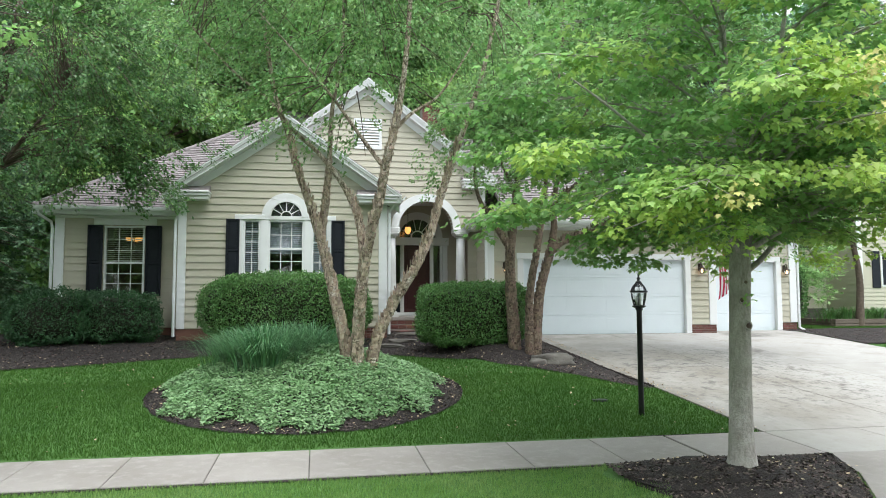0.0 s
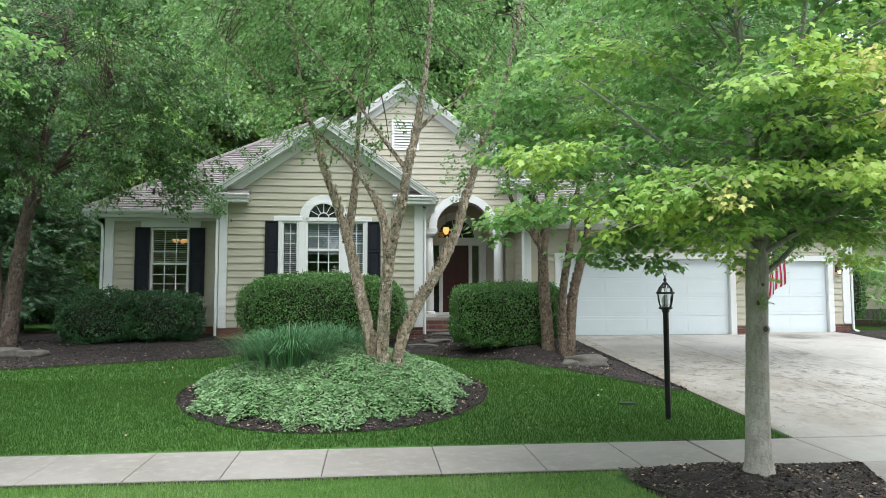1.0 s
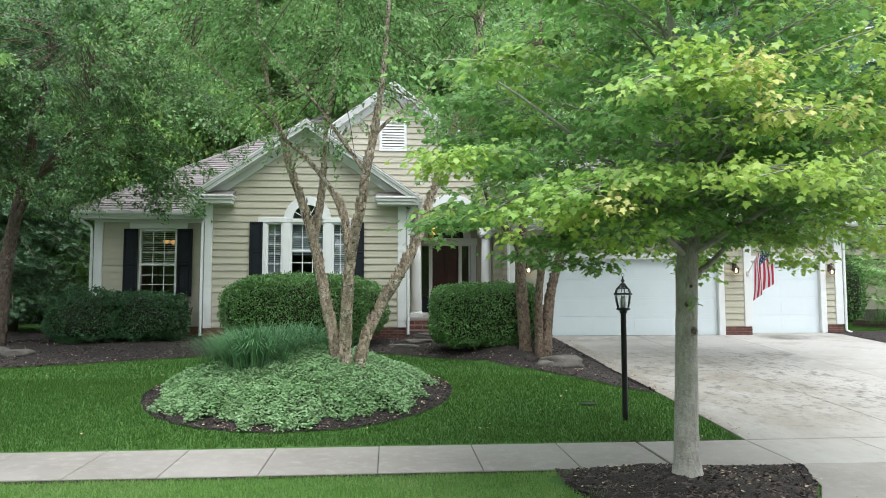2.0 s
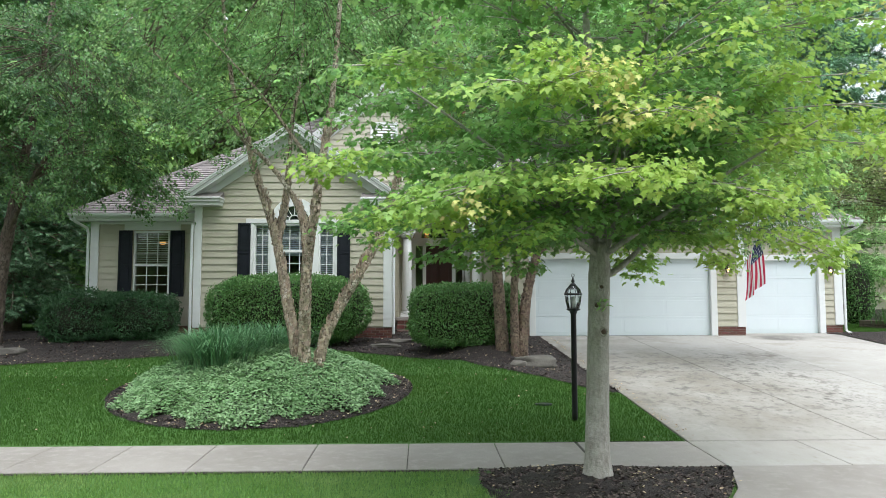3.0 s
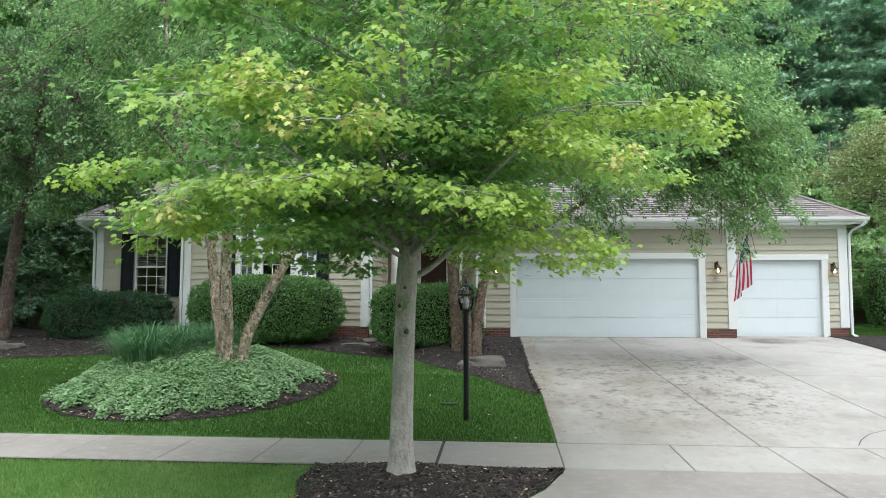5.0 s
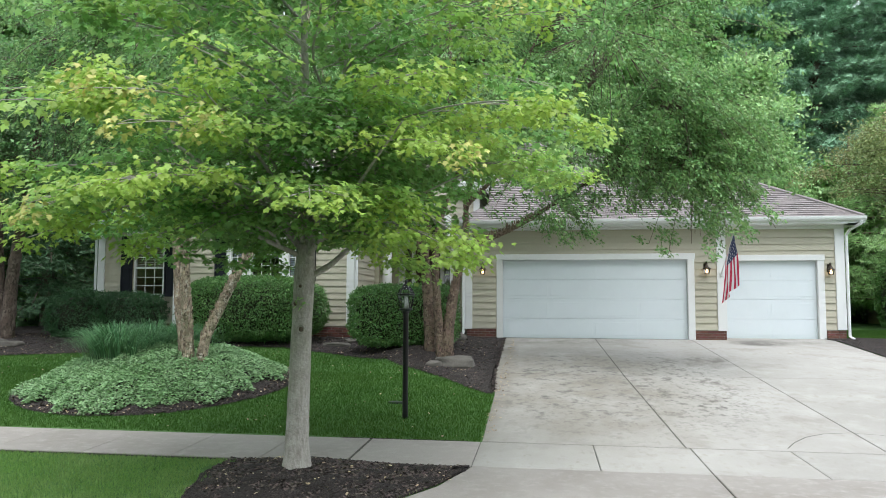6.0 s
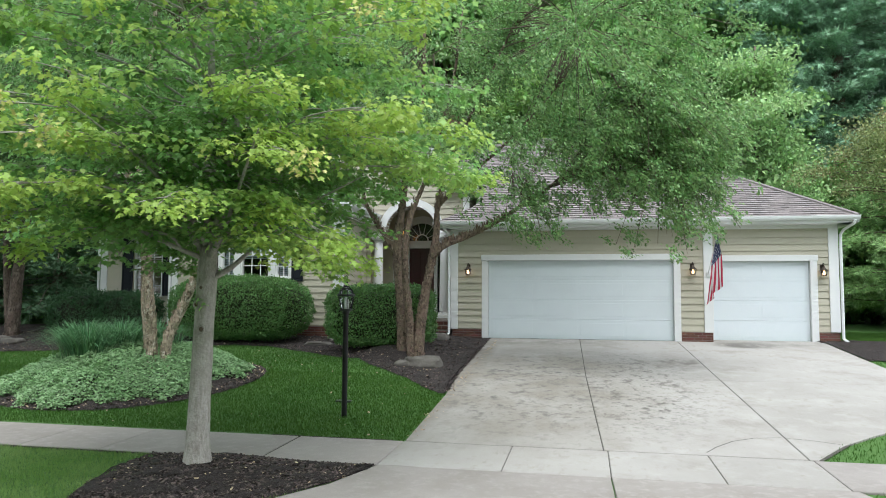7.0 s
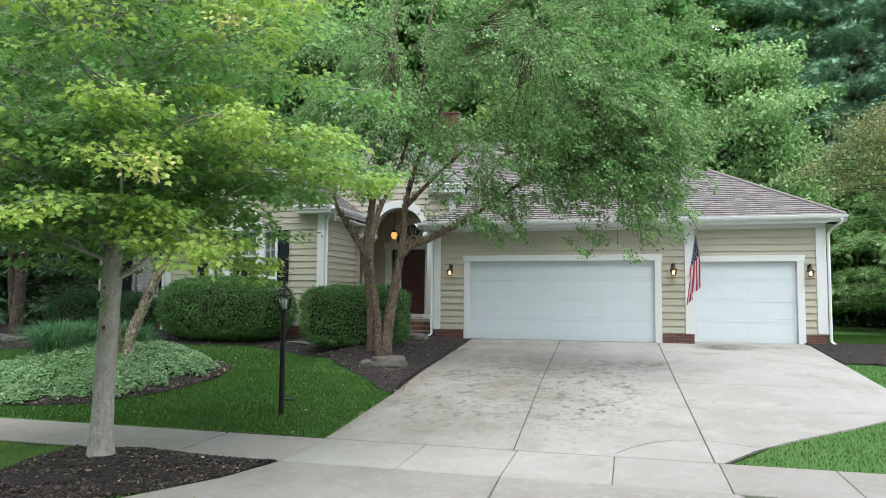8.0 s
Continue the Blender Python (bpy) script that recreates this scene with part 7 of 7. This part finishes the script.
def conifer(at, height, width, seed, material, label, low=0.06, whorls=26, tuft=0.42, droop=0.25, boughs=9, dense=22, taper=0.75):
    """A conifer: whorls of boughs clad in needle sprays."""
    rng = np.random.default_rng(seed)
    x, y, z = at
    tree = thing("conifer", at, label, "tree")
    g = Geo().tube([(x, y, z - 0.3), (x, y, z + height * 0.5), (x, y, z + height)], [0.02 * height, 0.012 * height, 0.01], 8)
    pts = []
    for i in range(whorls):
        t = low + (1 - low) * (i + rng.uniform(0, 0.8)) / whorls
        zz = z + t * height
        r = width * (1 - t) ** taper * rng.uniform(0.8, 1.1) + 0.15
        for k in range(boughs):
            w = rng.uniform(0, 6.283)
            L = r * rng.uniform(0.65, 1.1)
            tip = Vector((x + math.cos(w) * L, y + math.sin(w) * L, zz - droop * L + rng.normal(0, 0.1)))
            mid = Vector((x + math.cos(w) * L * 0.55, y + math.sin(w) * L * 0.55, zz - droop * L * 0.25))
            line = curve([(x, y, zz), mid, tip], 3)
            g.tube(line, [0.03 * (1 - j / 7) + 0.005 for j in range(len(line))], 4, caps=False)
            m = max(8, int(L * dense))
            for _ in range(m):
                f = rng.uniform(0.2, 1.05)
                p = Vector((x, y, zz)).lerp(mid, f / 0.55) if f < 0.55 else mid.lerp(tip, (f - 0.55) / 0.45)
                s = 0.32 * (1.1 - f) * L * 0.5 + 0.12
                pts.append((p.x + rng.normal(0, s), p.y + rng.normal(0, s), p.z + rng.normal(0, 0.08)))
    part("trunk", g, TWIG, tree, "dark trunk and boughs", smooth=True)
    pts = np.array(pts)
    soup("needles", *TUFT, pts, turns(rng, len(pts), 0.55, 0.35), rng.uniform(0.7, 1.25, len(pts)) * tuft, material, tree, "dense dark needles", kind="stuff")
    return tree


sp = conifer((-9.3, 20.7, 0.1), 11.5, 2.9, 121, SPRUCE, "dark green spruce beside the house", tuft=0.24, dense=52, boughs=10)
copy_thing(sp, pose(-12.3, 18.6, 0.0, 0, 0, 70))
copy_thing(sp, pose(-16.0, 23.0, 0.05, 0, 0, 170))
pn = conifer((21.0, 38.0, 0.3), 24.0, 5.2, 127, PINE, "tall dark pine behind the garage", 0.12, 32, 0.46, 0.05, 9, 40, 0.5)
for x, y, t in ((16.0, 41, 40), (26.0, 38, 100), (31, 36, 210), (18.5, 46, 160), (35, 42, 60), (23.5, 45, 300), (28.5, 46, 20), (12.5, 46, 250), (38, 36, 130), (17.6, 37, 70), (20.5, 42, 190)):
    copy_thing(pn, pose(x, y, 0.3, 0, 0, t))
lp = conifer((19.6, 27.6, 0.1), 8.5, 3.4, 131, LIGHTLEAF, "soft green pine with low boughs beside the garage", 0.10, 18, 0.34, 0.08, 8, 40)
copy_thing(lp, pose(24.5, 33.0, 0.2, 0, 0, 120))
hedge((18.75, 25.4, 1.2), (0.62, 0.6, 1.25), 5000, 59, HEDGELEAF, "upright green shrub against the neighbouring wall", (0.05, 0.09), 0.8, "shrub")

# ---- lawn, mulch chips and fallen leaves ----
rng = np.random.default_rng(91)


def open_lawn(x, y):
    """True where turf grows."""
    e = np.interp(x, [-14, -9, -6.4, -5, -3.5, -2, -0.5, 0.5, 1.8, 2.6, 3.4, 4.1, 4.95, 5.65, 5.9], [13.4, 13.9, 14.4, 14.95, 15.6, 16.1, 16.45, 16.4, 15.8, 15.3, 14.8, 13.9, 13.0, 12.1, 11.8])
    front = (x < np.interp(y, [8.9, 11.7, 13.7], [6.055, 6.025, 5.90]) + 0.02 * np.sin(y * 11) + 0.015 * np.sin(y * 27)) & (y > 8.92 + 0.015 * np.sin(x * 9)) & (y < e) & (((x - RING[0]) / (RING[2] + 0.01)) ** 2 + ((y - RING[1]) / (RING[3] + 0.01)) ** 2 > 1)
    m = np.interp(x, [3.2, 3.5, 4.2, 4.6, 5.2, 5.75, 6.02], [6.9, 5.8, 5.2, 5.3, 6.05, 6.9, 7.55])
    apron = np.interp(y, [4.26, 5.1, 6.0, 6.85, 7.65], [4.1, 4.6, 5.2, 5.75, 6.03])
    strip = (y > 4.3) & (y < 7.60 + 0.015 * np.sin(x * 7)) & (x < apron) & ((x < 3.25 + 0.2 * np.sin(y * 5)) | (y < m))
    fl = np.interp(y, [8.89, 9.55, 10.15, 10.95, 11.75, 12.6], [11.02, 11.5, 12.1, 13.0, 13.8, 14.27])
    right = (y > 8.89) & (x > fl - 0.03 + 0.02 * np.sin(y * 13)) & (y < 16.1 + 0.12 * (x - 14.3) + 0.35 * np.sin(x)) & ((x > 14.27) | (y < 12.6))
    r2 = (y > 4.3) & (y < 7.63) & (x > np.interp(y, [4.26, 5.2, 6.3, 7.65], [12.8, 12.2, 11.5, 11.04]))
    far = (x > 14.9) & (y > 20.3)
    return front | strip | right | r2 | far


def turf(n, x0, x1, y0, y1, hgt, wid):
    x, y = rng.uniform(x0, x1, n), rng.uniform(y0, y1, n)
    k = open_lawn(x, y)
    x, y = x[k], y[k]
    s = np.stack([rng.uniform(*wid, len(x)), rng.uniform(*hgt, len(x)), rng.uniform(*hgt, len(x))], 1)
    return np.stack([x, y, ground_np(x, y) - 0.016], 1), s


bits = [turf(170000, -9, 6, 8.85, 13, (0.035, 0.062), (0.008, 0.013)), turf(70000, -12, 6, 13, 16.6, (0.035, 0.065), (0.010, 0.016)), turf(60000, 11, 19, 4.6, 16.5, (0.035, 0.06), (0.009, 0.014)), turf(30000, 14.9, 22, 20.3, 25, (0.04, 0.07), (0.012, 0.02))]
pts, siz = np.concatenate([b[0] for b in bits]), np.concatenate([b[1] for b in bits])
tagged(soup("grass", *BLADE, pts, turns(rng, len(pts), 0.25), siz, GRASS), "short green mown grass blades", "grass", kind="stuff")
pts, siz = turf(130000, -6, 6.1, 4.6, 7.66, (0.035, 0.065), (0.006, 0.010))
tagged(soup("grass", *BLADE, pts, turns(rng, len(pts), 0.3), siz, VERGE), "paler mown grass on the strip beside the kerb", "grass", kind="stuff")

n = 42000
x = np.concatenate([rng.uniform(-9, 5.8, n), rng.uniform(3.2, 6.0, n // 3), rng.uniform(-2.6, 2.5, n // 4), rng.uniform(14.3, 18, n // 8)])
y = np.concatenate([rng.uniform(12, 19, n), rng.uniform(5.2, 7.62, n // 3), rng.uniform(9.3, 14.1, n // 4), rng.uniform(15.8, 19.7, n // 8)])
k = ~open_lawn(x, y) & ~((x > 5.8) & (y > 8.8) & (x < 14.25)) & ~((y > 4) & (y < 7.65) & (x > np.interp(y, [4.26, 5.1, 6.0, 6.85, 7.65], [4.1, 4.6, 5.2, 5.75, 6.0])) & (x < 14))
x, y = x[k], y[k]
pts = np.stack([x, y, ground_np(x, y) + 0.022], 1)
ey = rng.uniform(11.9, 18.9, 1500)
ex = np.interp(ey, [11.7, 13.7, 19.0], [6.0, 5.88, 5.80]) + rng.normal(-0.015, 0.022, 1500)
pts = np.concatenate([pts, np.stack([ex, ey, ground_np(ex, ey) + 0.022], 1)])
tagged(soup("mulch_chips", *CHIPT, pts, turns(rng, len(pts), 0.35), rng.uniform(0.02, 0.06, len(pts)), CHIP), "loose dark bark chips on the beds", "mulch", kind="stuff")
n = 2400
x, y = rng.uniform(-8, 5.7, n), np.where(rng.uniform(0, 1, n) < 0.62, rng.uniform(13.5, 18, n), rng.uniform(9, 14, n))
ra = rng.uniform(0, 2 * np.pi, 420)
rr = rng.uniform(0.86, 1.0, 420)
x2, y2 = np.concatenate([RING[0] + RING[2] * rr * np.cos(ra), rng.uniform(3.3, 5.9, 120), 6.0 + np.abs(rng.normal(0, 0.10, 260))]), np.concatenate([RING[1] + RING[3] * rr * np.sin(ra), rng.uniform(6.0, 7.6, 120), rng.uniform(9, 18.6, 260)])
x, y = np.concatenate([x, x2]), np.concatenate([y, y2])
k = (~open_lawn(x, y)) | (rng.uniform(0, 1, len(x)) < 0.2)
x, y = x[k], y[k]
tagged(soup("fallen_leaves", *OVAL, np.stack([x, y, ground_np(x, y) + 0.04], 1), turns(rng, len(x), 0.3), rng.uniform(0.02, 0.05, len(x)), LITTER), "small dry fallen leaves scattered on mulch and lawn", "fallen leaves", kind="stuff")
